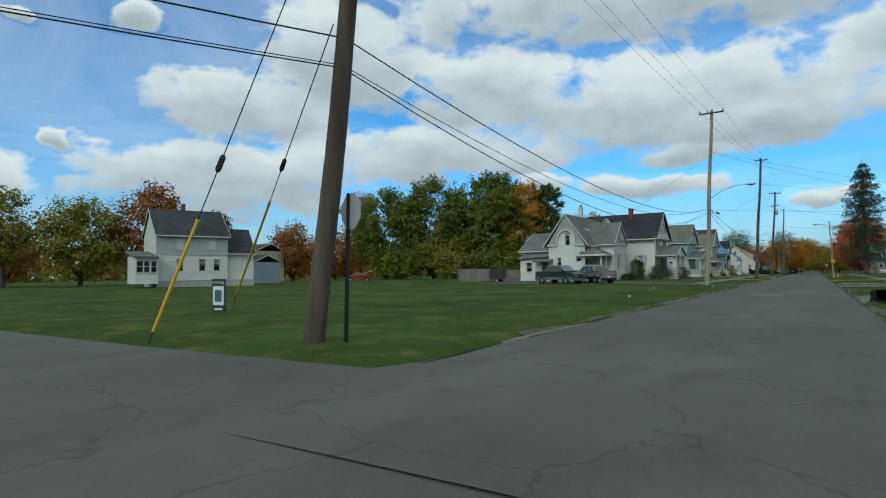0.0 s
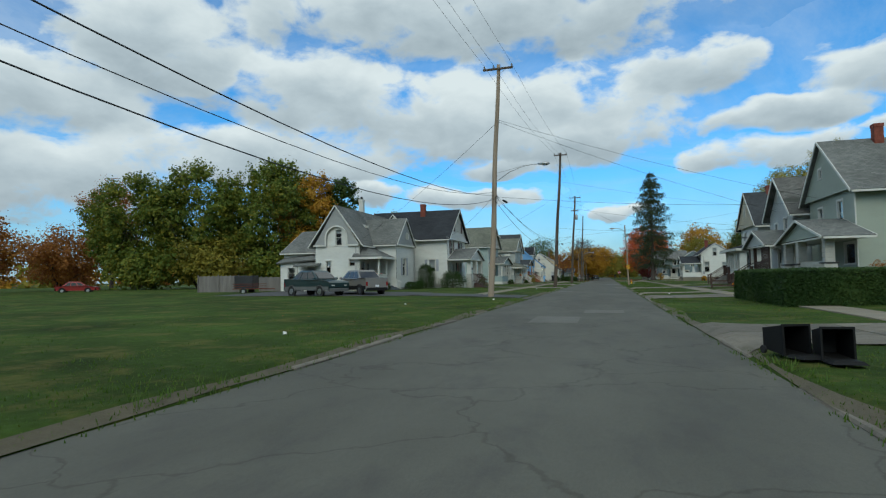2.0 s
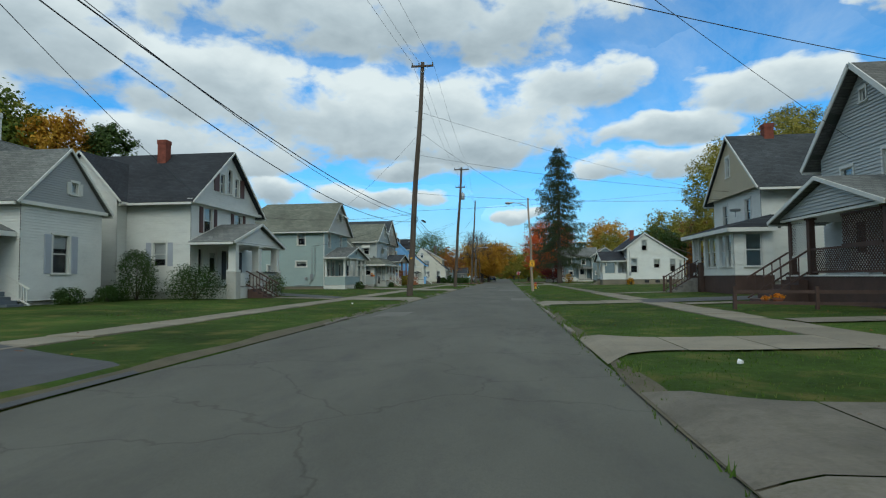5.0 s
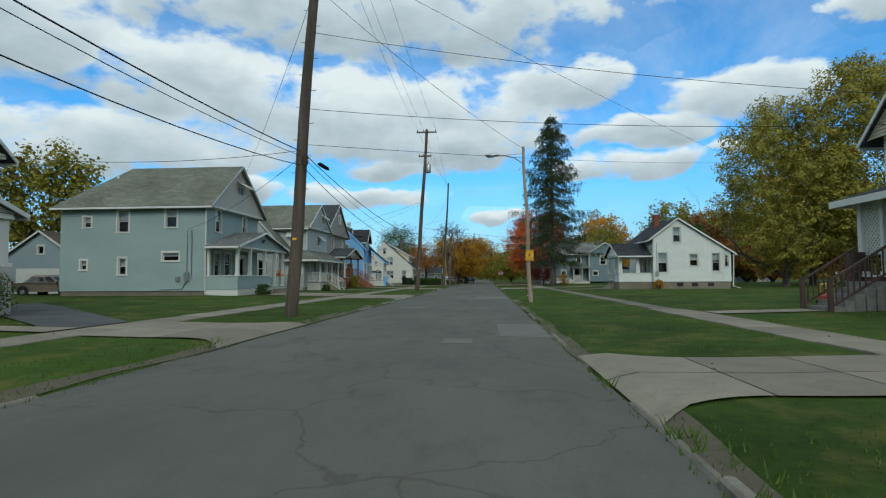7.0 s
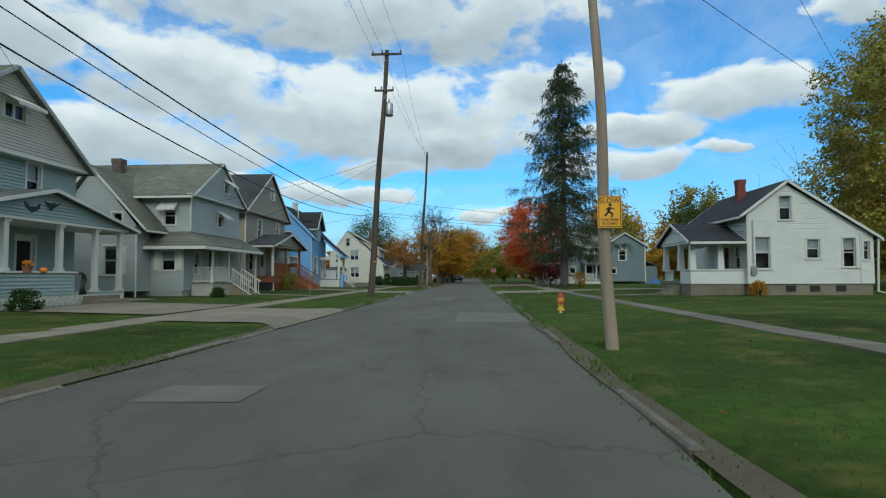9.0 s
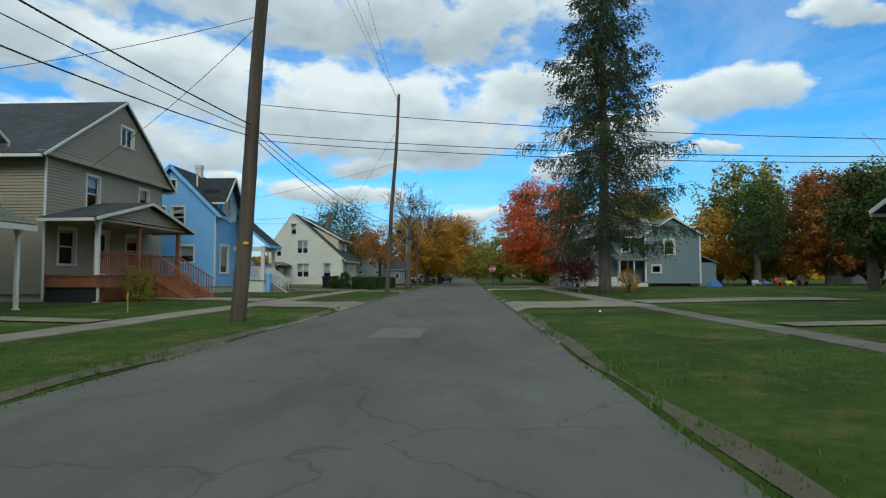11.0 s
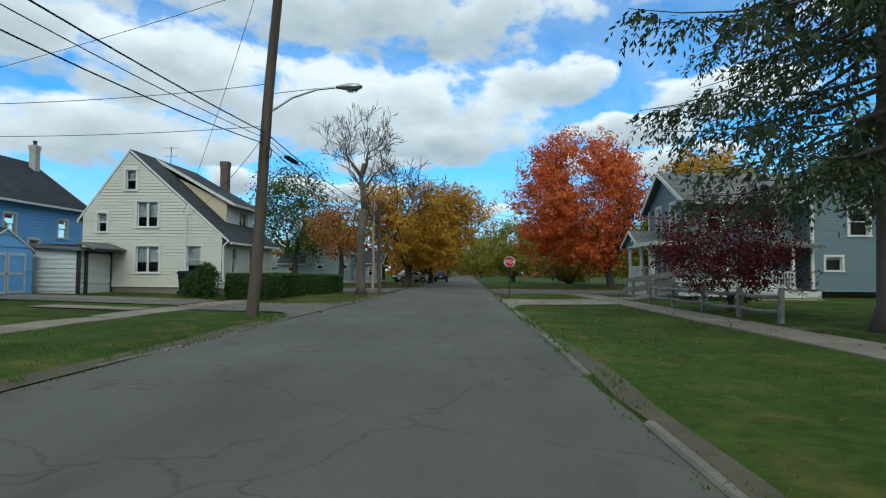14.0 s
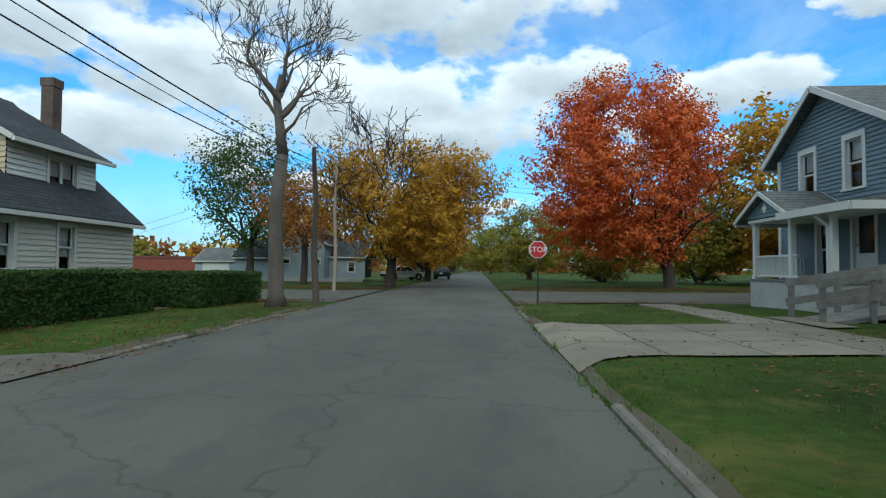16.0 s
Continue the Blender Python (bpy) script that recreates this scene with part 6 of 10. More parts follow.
def house_across_lot():
    h = House("white two-storey farmhouse across the open lot with sun room", -66, -22, 0.3)
    x = -62.0
    h.rect('E', x, -26.6, -16.6, 0.9, 6.3, M_WHITE, 0.15)
    h.rect('E', x + 0.06, -26.6, -16.6, 3.9, 6.3, M_PALEGREY, 0.15, "upper_wall")
    h.wall('S', -26.6, gable_outline(-69, x, -65.5, 0.9, 6.3, 9.3), M_WHITE, 0.15)
    h.wall('N', -16.6, gable_outline(-69, x, -65.5, 0.9, 6.3, 9.3), M_WHITE, 0.15)
    h.gable_roof('y', -27.0, -16.2, -65.5, -69.4, x + 0.5, 9.55, 6.2, 6.2, M_SH_Y["dark"], fascia=0.2)
    h.rect('E', x - 0.5, -16.6, -12.4, 0.9, 4.3, M_WHITE, 0.15)
    h.gable_roof('y', -16.6, -12.0, -65, -68.5, x - 0.1, 7.4, 4.2, 4.2, M_SH_Y["dark"], fascia=0.2)
    h.foundation(-69, x - 0.03, -26.5, -12.5, 0.0, 0.95)
    h.rect('E', x + 1.2, -29.4, -26.6, 0.6, 3.7, M_WHITE, 0.15)
    h.rect('S', -29.4, -66, x + 1.2, 0.6, 3.7, M_WHITE, 0.15)
    h.flat_roof([[(x + 1.6, -29.8, 3.65), (x + 1.6, -26.6, 3.65), (-66, -26.6, 4.4), (-66, -29.8, 4.4)]], M_SH_Y["grey"], 0.15)
    for u in (-28.9, -28.0, -27.2):
        h.win('E', x + 1.2, u, 2.5, 0.85, 1.3, blind=0)
    for u in (-23.4, -18.9):
        h.win('E', x + 0.06, u, 5.2, 0.8, 1.3, blind=0.5)
    for u in (-23.4, -20.3, -18.2):
        h.win('E', x, u, 2.7, 0.85, 1.4, blind=0.4)
    h.room_shade_box(-68.5, x - 0.3, -26.3, -17, 1.0, 6.0)
    h.room_shade_box(-65.5, x + 0.9, -29.1, -26.8, 1.0, 3.4)
    h.chimney(-65.5, -22, 9.2, 10.3, 0.6, M_BRICK)
    h.build()
    h.ob.rotation_euler[2], h.ob.scale[1] = radians(-19), 0.8
    h.ob.location = (-65.3, -20.1, 0.3)


def blue_rear_house():
    h = House("bright blue rear building with dark roof and white windows", -23, 100, 0.25)
    x = -22.8
    h.rect('E', x, 93.5, 101.2, 0.4, 5.0, M_BLUE, 0.17)
    h.wall('S', 93.5, gable_outline(-30.0, x, -26.4, 0.4, 5.0, 7.6), M_BLUE, 0.17)
    h.gable_roof('y', 93.1, 101.5, -26.4, -30.4, x + 0.4, 7.8, 4.85, 4.85, M_SH_Y["charcoal"], fascia=0.2)
    for u, z in ((95.6, 3.6), (97.2, 2.4), (99.3, 3.6)):
        h.win('E', x, u, z, 0.7, 1.0, blind=0.2)
    h.chimney(-25.7, 100.7, 7.0, 8.7, 0.5, M_FOUND, True)
    h.build()


def blue_shed():
    h = House("bright blue garden shed with white-trimmed double door", -19.6, 90.4, 0.25, None, "shed", "shed")
    x = -18.6
    h.wall('E', x, gable_outline(89.1, 91.9, 90.5, 0.25, 2.2, 2.9), M_BLUE, 0.5)
    h.rect('S', 89.1, -20.8, x, 0.25, 2.2, M_BLUE, 0.5)
    h.rect('N', 91.9, -20.8, x, 0.25, 2.2, M_BLUE, 0.5)
    h.gable_roof('x', -21.0, x + 0.15, 90.5, 88.95, 92.05, 3.05, 2.15, 2.15, M_SH_X["charcoal"], fascia=0.1)
    for u in (90.0, 91.0):
        d = part("door", Geo().box(x + 0.01, x + 0.05, u - 0.48, u + 0.48, 0.35, 2.0), M_BLUE, h.ob)
        for a0, a1, b0, b1 in ((-0.48, 0.48, 0.35, 0.45), (-0.48, 0.48, 1.9, 2.0), (-0.48, 0.48, 1.12, 1.2), (-0.48, -0.4, 0.45, 1.9), (0.4, 0.48, 0.45, 1.9)):
            part("rail", Geo().box(x + 0.05, x + 0.07, u + a0, u + a1, b0, b1), M_TRIM, d)
    h.build()


blue_rear_house()
blue_shed()
house_arched()
house_shuttered()
house_grey_blue()
house_pale_grey()
house_taupe()
house_bright_blue()
house_cream()
small_garage()
house_corner_far()
house_across_lot()


# ---------------------------------------------------------------- houses on the right of the street
def house_sage():
    h = House("sage grey house with stone porch piers and worn steps", 18, 0, 0.25)
    x = 14.5
    h.foundation(x + 0.05, 24, -3.9, 4.0, 0.0, 1.0)
    h.rect('W', x, -4.0, 4.1, 0.9, 6.6, M_SAGE)
    h.rect('S', -4.0, x, 24, 0.9, 6.6, M_SAGE)
    h.rect('N', 4.1, x, 24, 0.9, 6.6, M_SAGE)
    h.wall('W', x - 0.25, [(-4.3, 6.5), (4.4, 6.5), (0.6, 10.2)], M_SAGE, 0.13, None, "gable_wall")
    h.gable_roof('x', x - 0.65, 24.4, 0.6, -4.7, 4.8, 10.45, 6.35, 6.35, M_SH_X["grey"], fascia=0.25)
    h.win('W', x - 0.25, 0.9, 8.2, 0.55, 0.65, "single", blind=0)
    h.win('W', x, 1.9, 5.2, 0.85, 1.35, blind=0.6)
    h.win('W', x, -1.6, 5.2, 0.9, 1.6, blind=0.6)
    xp = 12.0
    h.deck(xp, x, -6.2, 2.0, 0.1, 1.3, M_FOUND, M_GREYWOOD)
    part("porch_ceiling", Geo().box(xp - 0.1, x, -6.3, 2.1, 3.35, 3.45), M_TRIM, h.ob)
    h.wall('W', xp - 0.1, [(-6.5, 3.5), (2.2, 3.5), (-2.2, 4.6)], M_SAGE, 0.12, None, "porch_gable")
    h.gable_roof('x', xp - 0.5, x, -2.2, -6.9, 2.6, 4.8, 3.45, 3.45, M_SH_X["grey"], fascia=0.22)
    for u in (1.6, -1.2, -6.0):
        pier = part("pier", Geo().box(xp + 0.02, xp + 0.46, u - 0.23, u + 0.23, 1.94, 3.4), M_FOUND, h.ob)
        for k in range(5):
            part("block", weld(Geo().soft_box(xp - 0.02, xp + 0.5, u - 0.27, u + 0.27, 1.95 + k * 0.29, 1.95 + k * 0.29 + 0.28, 0.03)), M_FOUND, pier)
        base = part("pier_base", Geo().box(xp - 0.08, xp + 0.54, u - 0.33, u + 0.33, 0.1, 1.84), M_FOUND, h.ob)
        for k in range(6):
            part("block", weld(Geo().soft_box(xp - 0.12, xp + 0.58, u - 0.37, u + 0.37, 0.1 + k * 0.29, 0.1 + k * 0.29 + 0.28, 0.03)), M_FOUND, base)
        part("pier_cap", Geo().box(xp - 0.16, xp + 0.62, u - 0.4, u + 0.4, 1.86, 1.94), M_BLACKTRIM, h.ob)
    h.rect('W', xp + 0.05, -5.6, -1.6, 1.2, 2.05, M_FOUND, 0.28, "porch_wall")
    h.steps('W', xp - 0.05, -0.9, 1.2, 1.3, 0.2, 5, 0.3, M_GREYWOOD)
    h.win('W', x, 0.9, 2.4, 0.9, 2.1, "door", blind=0, trim=M_BROWNWOOD)
    h.win('W', x, -2.8, 2.5, 1.6, 1.3, "single", blind=0)
    part("downpipe", Geo().tube([(x - 0.08, -4.1, 6.3), (x - 0.08, -4.1, 1.0)], 0.05, 8), M_TRIM, h.ob)
    h.room_shade_box(x + 0.35, 23.6, -3.6, 3.7, 1.0, 6.3)
    h.room_shade_box(x + 0.1, 22, -0.8, 2.0, 6.6, 8.6)
    h.chimney(17.5, 0.2, 9.8, 11.3, 0.7, M_BRICK)
    h.build()


def house_light_grey():
    h = House("light grey house with worn roof and brown lattice porch", 17, 8, 0.25)
    x = 13.6
    h.foundation(x + 0.05, 22, 5.0, 11.2, 0.0, 1.1)
    h.rect('W', x, 4.9, 11.3, 1.0, 6.1, M_LIGHTGREY)
    h.wall('W', x, [(4.9, 6.1), (11.3, 6.1), (8.3, 9.0)], M_LIGHTGREY, 0.13, None, "gable_wall")
    h.rect('S', 4.9, x, 22, 1.0, 6.1, M_LIGHTGREY)
    h.rect('N', 11.3, x, 22, 1.0, 6.1, M_LIGHTGREY)
    h.gable_roof('x', x - 0.6, 22.4, 8.3, 4.3, 12.0, 9.25, 5.85, 5.85, M_SH_WORN, fascia=0.3)
    h.win('W', x, 9.5, 4.75, 0.75, 1.45, blind=0.5)
    h.win('W', x, 6.9, 4.9, 0.85, 1.65, blind=0.5)
    h.win('W', x, 8.3, 8.0, 0.3, 0.45, "single", blind=0)
    xp = 11.5
    h.deck(xp, x, 3.7, 10.2, 0.1, 1.3, M_BROWNWOOD, M_TRIM)
    h.wall('W', xp - 0.1, [(3.8, 3.55), (10.3, 3.55), (7.1, 4.55)], M_LIGHTGREY, 0.12, None, "porch_gable")
    part("porch_ceiling", Geo().box(xp - 0.1, x, 3.8, 10.3, 3.42, 3.52), M_TRIM, h.ob)
    h.gable_roof('x', xp - 0.5, x, 7.1, 3.4, 10.8, 4.8, 3.5, 3.5, M_SH_X["grey"], fascia=0.22)
    for u in (9.9, 8.5, 4.1):
        h.post(xp + 0.15, u, 1.3, 3.45, 0.22, M_BROWNWOOD)

    def lattice(y0, y1, z0, z1, m):
        lat = Geo()
        k = 0.0
        while k < (y1 - y0) + (z1 - z0):
            a0, b0 = max(y0, y0 + k - (z1 - z0)), min(y1, y0 + k)
            lat.beam((xp + 0.1, a0, z0 + k - (a0 - y0)), (xp + 0.1, b0, z0 + k - (b0 - y0)), 0.035, 0.012, (1, 0, 0))
            lat.beam((xp + 0.115, y0 + y1 - a0, z0 + k - (a0 - y0)), (xp + 0.115, y0 + y1 - b0, z0 + k - (b0 - y0)), 0.035, 0.012, (1, 0, 0))
            k += 0.14
        lat.box(xp + 0.06, xp + 0.16, y0, y1, z1 - 0.05, z1 + 0.03).box(xp + 0.06, xp + 0.16, y0, y1, z0 - 0.03, z0 + 0.05)
        part("lattice", lat, m, h.ob)
    lattice(4.2, 8.4, 1.4, 2.25, M_BROWNWOOD)
    lattice(4.3, 6.4, 2.3, 3.35, M_BROWNWOOD)
    lattice(8.6, 9.8, 2.0, 3.4, M_TRIM)
    h.steps('W', xp - 0.02, 8.5, 9.9, 1.3, 0.2, 5, 0.3, M_BROWNWOOD)
    for u in (8.5, 9.95):
        h.railing((xp, u, 0.0), (xp - 1.6, u, -1.0), 1.3, 2.2, M_BROWNWOOD, 0.3)
    h.win('W', x, 8.9, 2.4, 0.9, 2.1, "door", blind=0)
    h.win('W', x, 6.2, 2.5, 1.0, 1.5, blind=0.4)
    part("downpipe", Geo().tube([(x - 0.08, 4.8, 5.8), (x - 0.08, 4.8, 1.0)], 0.05, 8).tube([(xp + 0.1, 3.6, 3.4), (xp + 0.1, 3.6, 0.3)], 0.05, 8), M_TRIM, h.ob)
    h.room_shade_box(x + 0.35, 21.6, 5.3, 10.9, 1.1, 5.9)
    h.room_shade_box(x + 0.3, 20, 7.5, 9.1, 6.2, 8.0)
    h.chimney(16.5, 8.2, 8.6, 10.0, 0.7, M_BRICK)
    h.build()


def house_tan_gable():
    h = House("white house with tan gable and glazed front porch", 18, 22, 0.25)
    x = 14.0
    h.foundation(x + 0.05, 23, 19.0, 25.9, 0.0, 1.1)
    h.rect('W', x, 18.9, 26.0, 1.0, 6.3, M_WHITE)
    h.wall('W', x - 0.3, [(18.5, 6.2), (26.4, 6.2), (22.5, 9.7)], M_TAN, 0.12, None, "gable_wall")
    h.rect('S', 18.9, x, 23, 1.0, 6.3, M_WHITE)
    h.rect('N', 26.0, x, 23, 1.0, 6.3, M_WHITE)
    h.gable_roof('x', x - 0.6, 23.4, 22.5, 18.1, 26.7, 9.95, 6.1, 6.1, M_SH_X["dark"], fascia=0.18)
    h.win('W', x - 0.3, 22.6, 8.0, 0.55, 1.2, blind=0.5)
    h.win('W', x, 24.0, 5.0, 0.75, 1.5, blind=0.4)
    h.win('W', x, 20.6, 5.0, 0.75, 1.5, blind=0.4)
    xp = 12.0
    h.deck(xp, x, 17.6, 24.6, 0.1, 1.35, M_BROWNWOOD, M_TRIM)
    h.rect('W', xp, 17.6, 22.3, 1.3, 3.75, M_WHITE, 0.6, "porch_wall")
    h.rect('S', 17.6, xp, x, 1.3, 3.75, M_WHITE, 0.6, "porch_wall")
    for u in (21.5, 20.6, 19.2, 18.3):
        h.win('W', xp, u, 2.65, 0.75, 1.75, "hung", blind=0)
    h.win('S', 17.6, 13.0, 2.65, 0.8, 1.75, "hung", blind=0)
    h.flat_roof([[(xp - 0.45, 17.1, 3.85), (x, 17.9, 4.55), (x, 24.7, 4.55), (xp - 0.45, 25.0, 3.85)], [(xp - 0.45, 17.1, 3.85), (x + 0.2, 17.1, 3.85), (x + 0.2, 17.9, 4.55), (x, 17.9, 4.55)]], M_SH_Y["charcoal"])
    part("porch_fascia", Geo().box(xp - 0.52, xp - 0.45, 17.05, 25.05, 3.6, 3.82).box(xp - 0.5, x, 24.95, 25.03, 3.6, 3.82).box(xp - 0.5, x, 17.05, 17.12, 3.6, 3.82), M_TRIM, h.ob)
    h.post(xp + 0.12, 24.4, 1.35, 3.7, 0.2)
    h.post(xp + 0.12, 23.4, 1.35, 3.7, 0.14)
    lat = Geo()
    y0, y1, z0, z1 = 23.5, 24.3, 2.0, 3.6
    k = 0.0
    while k < (y1 - y0) + (z1 - z0):
        a0, b0 = max(y0, y0 + k - (z1 - z0)), min(y1, y0 + k)
        lat.beam((xp + 0.1, a0, z0 + k - (a0 - y0)), (xp + 0.1, b0, z0 + k - (b0 - y0)), 0.05, 0.012, (1, 0, 0))
        lat.beam((xp + 0.115, y0 + y1 - a0, z0 + k - (a0 - y0)), (xp + 0.115, y0 + y1 - b0, z0 + k - (b0 - y0)), 0.05, 0.012, (1, 0, 0))
        k += 0.15
    part("lattice", lat, M_TRIM, h.ob)
    for u in (22.5, 24.5):
        part("pier", Geo().soft_box(xp - 0.25, xp + 0.2, u - 0.22, u + 0.22, 0.1, 2.1, 0.02), M_BROWNWOOD, h.ob)
    h.steps('W', xp - 0.25, 22.8, 24.2, 1.35, 0.2, 5, 0.3, M_GREYWOOD)
    for u in (22.75, 24.25):
        h.railing((xp - 0.2, u, 0.0), (xp - 1.9, u, -1.05), 1.35, 2.25, M_BROWNWOOD, 0.16)
        part("newel", Geo().beam((xp - 1.9, u, 0.2), (xp - 1.9, u, 1.3), 0.12), M_BROWNWOOD, h.ob)
    h.win('W', x, 23.3, 2.5, 0.95, 2.1, "door", blind=0)
    h.room_shade_box(x + 0.35, 22.6, 19.3, 25.6, 1.1, 6.0)
    h.room_shade_box(x + 0.05, 20, 21.6, 23.6, 6.4, 8.8)
    part("porch_back_wall", Geo().box(x - 0.12, x - 0.03, 17.7, 22.0, 1.4, 3.7), M_GREYBLUE, h.ob)
    h.chimney(16.0, 22.4, 9.4, 10.6, 0.7, M_BRICK)
    part("satellite_dish", Geo().lathe(12.9, 19.6, [(0.02, 4.6), (0.03, 4.9), (0.28, 4.95), (0.30, 5.05)], 14), M_METAL, h.ob)
    h.build()
    h.ob.location.x += 0.35


def cottage():
    h = House("white cottage with black roof, long rear slope and low porch", 17, 58, 0.3)
    ys = 54.0
    xw, c, xe = 14.3, 16.3, 20.6
    h.foundation(xw + 0.05, xe - 0.05, ys + 0.05, 62, 0.1, 0.95, M_CONC)
    h.wall('S', ys, [(xw, 0.9), (xe, 0.9), (xe, 3.35), (c, 6.1), (xw, 4.6)], M_WHITE)
    h.rect('W', xw, ys, 62, 0.9, 4.6, M_WHITE)
    h.rect('E', xe, ys, 62, 0.9, 3.35, M_WHITE)
    h.wall('N', 62, [(xw, 0.9), (xe, 0.9), (xe, 3.35), (c, 6.1), (xw, 4.6)], M_WHITE)
    h.gable_roof('y', ys - 0.35, 62.3, c, xw - 0.45, xe + 0.35, 6.3, 4.45, 3.25, M_SH_Y["charcoal"], fascia=0.2)
    h.win('S', ys, 16.25, 4.85, 0.6, 1.25, blind=0.5)
    h.win('S', ys, 15.05, 2.5, 0.75, 1.65, blind=0.5)
    h.win('S', ys, 17.6, 2.7, 0.65, 1.0, blind=0.5)
    h.win('S', ys, 19.4, 2.5, 0.62, 1.5, blind=0.4)
    h.win('S', ys, 20.25, 2.6, 0.3, 0.95, blind=0.3)
    # cellar windows are plain near-black boxes, the shade inside painted on
    for u in (16.2, 17.4, 18.7):
        part("cellar_window", Geo().box(u, u + 0.5, ys + 0.02, ys + 0.06, 0.5, 0.8), M_SHADE_BLACK, h.ob)
    part("corner_board", Geo().box(xw - 0.05, xw + 0.08, ys - 0.05, ys + 0.03, 0.9, 4.5).box(xe - 0.7, xe - 0.62, ys - 0.05, ys, 0.9, 3.5), M_TRIM, h.ob)
    part("downpipe", Geo().tube([(xe + 0.2, ys - 0.1, 3.2), (xe + 0.1, ys - 0.1, 0.5), (xe + 0.6, ys - 0.3, 0.35)], 0.05, 8), M_TRIM, h.ob)
    part("meter_box", Geo().tube([(14.55, ys - 0.06, 4.2), (14.55, ys - 0.06, 1.7)], 0.03, 6).box(14.42, 14.68, ys - 0.16, ys - 0.03, 1.35, 1.8), M_METAL, h.ob)
    # porch on the street side
    xp = 11.5
    y0, y1 = 54.4, 58.8
    h.deck(xp, xw, y0, y1, 0.1, 0.95, M_CONC, M_GREYWOOD)
    part("porch_ceiling", Geo().box(xp - 0.05, xw, y0 - 0.1, y1 + 0.1, 3.05, 3.15), M_TRIM, h.ob)
    h.wall('W', xp - 0.05, [(y0 - 0.2, 3.18), (y1 + 0.2, 3.18), (56.6, 4.05)], M_WHITE, 0.12, None, "porch_gable")
    h.gable_roof('x', xp - 0.4, xw, 56.6, y0 - 0.55, y1 + 0.55, 4.3, 3.15, 3.15, M_SH_X["charcoal"], fascia=0.2)
    for px, py in ((xp + 0.15, y0 + 0.15), (xp + 0.15, y1 - 0.15), (xp + 0.15, 56.2), (xw - 1.2, y0 + 0.15)):
        g = Geo()
        g.hull([(px - 0.17, py - 0.17, 1.6), (px + 0.17, py - 0.17, 1.6), (px + 0.17, py + 0.17, 1.6), (px - 0.17, py + 0.17, 1.6)],
               [(px - 0.11, py - 0.11, 3.05), (px + 0.11, py - 0.11, 3.05), (px + 0.11, py + 0.11, 3.05), (px - 0.11, py + 0.11, 3.05)])
        part("post", g, M_TRIM, h.ob)
    h.rect('S', y0 - 0.02, xp, xw, 0.9, 1.6, M_WHITE, name="porch_wall")
    h.rect('W', xp - 0.02, y0, 55.8, 0.9, 1.6, M_WHITE, name="porch_wall")
    h.railing((xp + 0.1, 57.2), (xp + 0.1, y1), 0.95, 1.6, gap=0.12)
    part("rail_cap", Geo().box(xp - 0.06, xw, y0 - 0.08, y0 + 0.1, 1.6, 1.66).box(xp - 0.08, xp + 0.1, y0, 55.9, 1.6, 1.66), M_TRIM, h.ob)
    h.win('W', xw, 56.6, 2.0, 0.9, 2.05, "door", blind=0)
    h.win('W', xw, 55.2, 2.3, 0.7, 1.2, blind=0.4)
    h.steps('W', xp - 0.05, 55.9, 57.1, 0.95, 0.2, 3, 0.3, M_CONC)
    h.room_shade_box(xw + 0.35, xe - 0.35, ys + 0.35, 61.7, 1.0, 3.2)
    h.room_shade_box(15.2, 17.6, ys + 0.3, 61, 3.3, 4.9)
    h.chimney(15.6, 57.5, 5.2, 6.9, 0.55, M_BRICK)
    h.build()


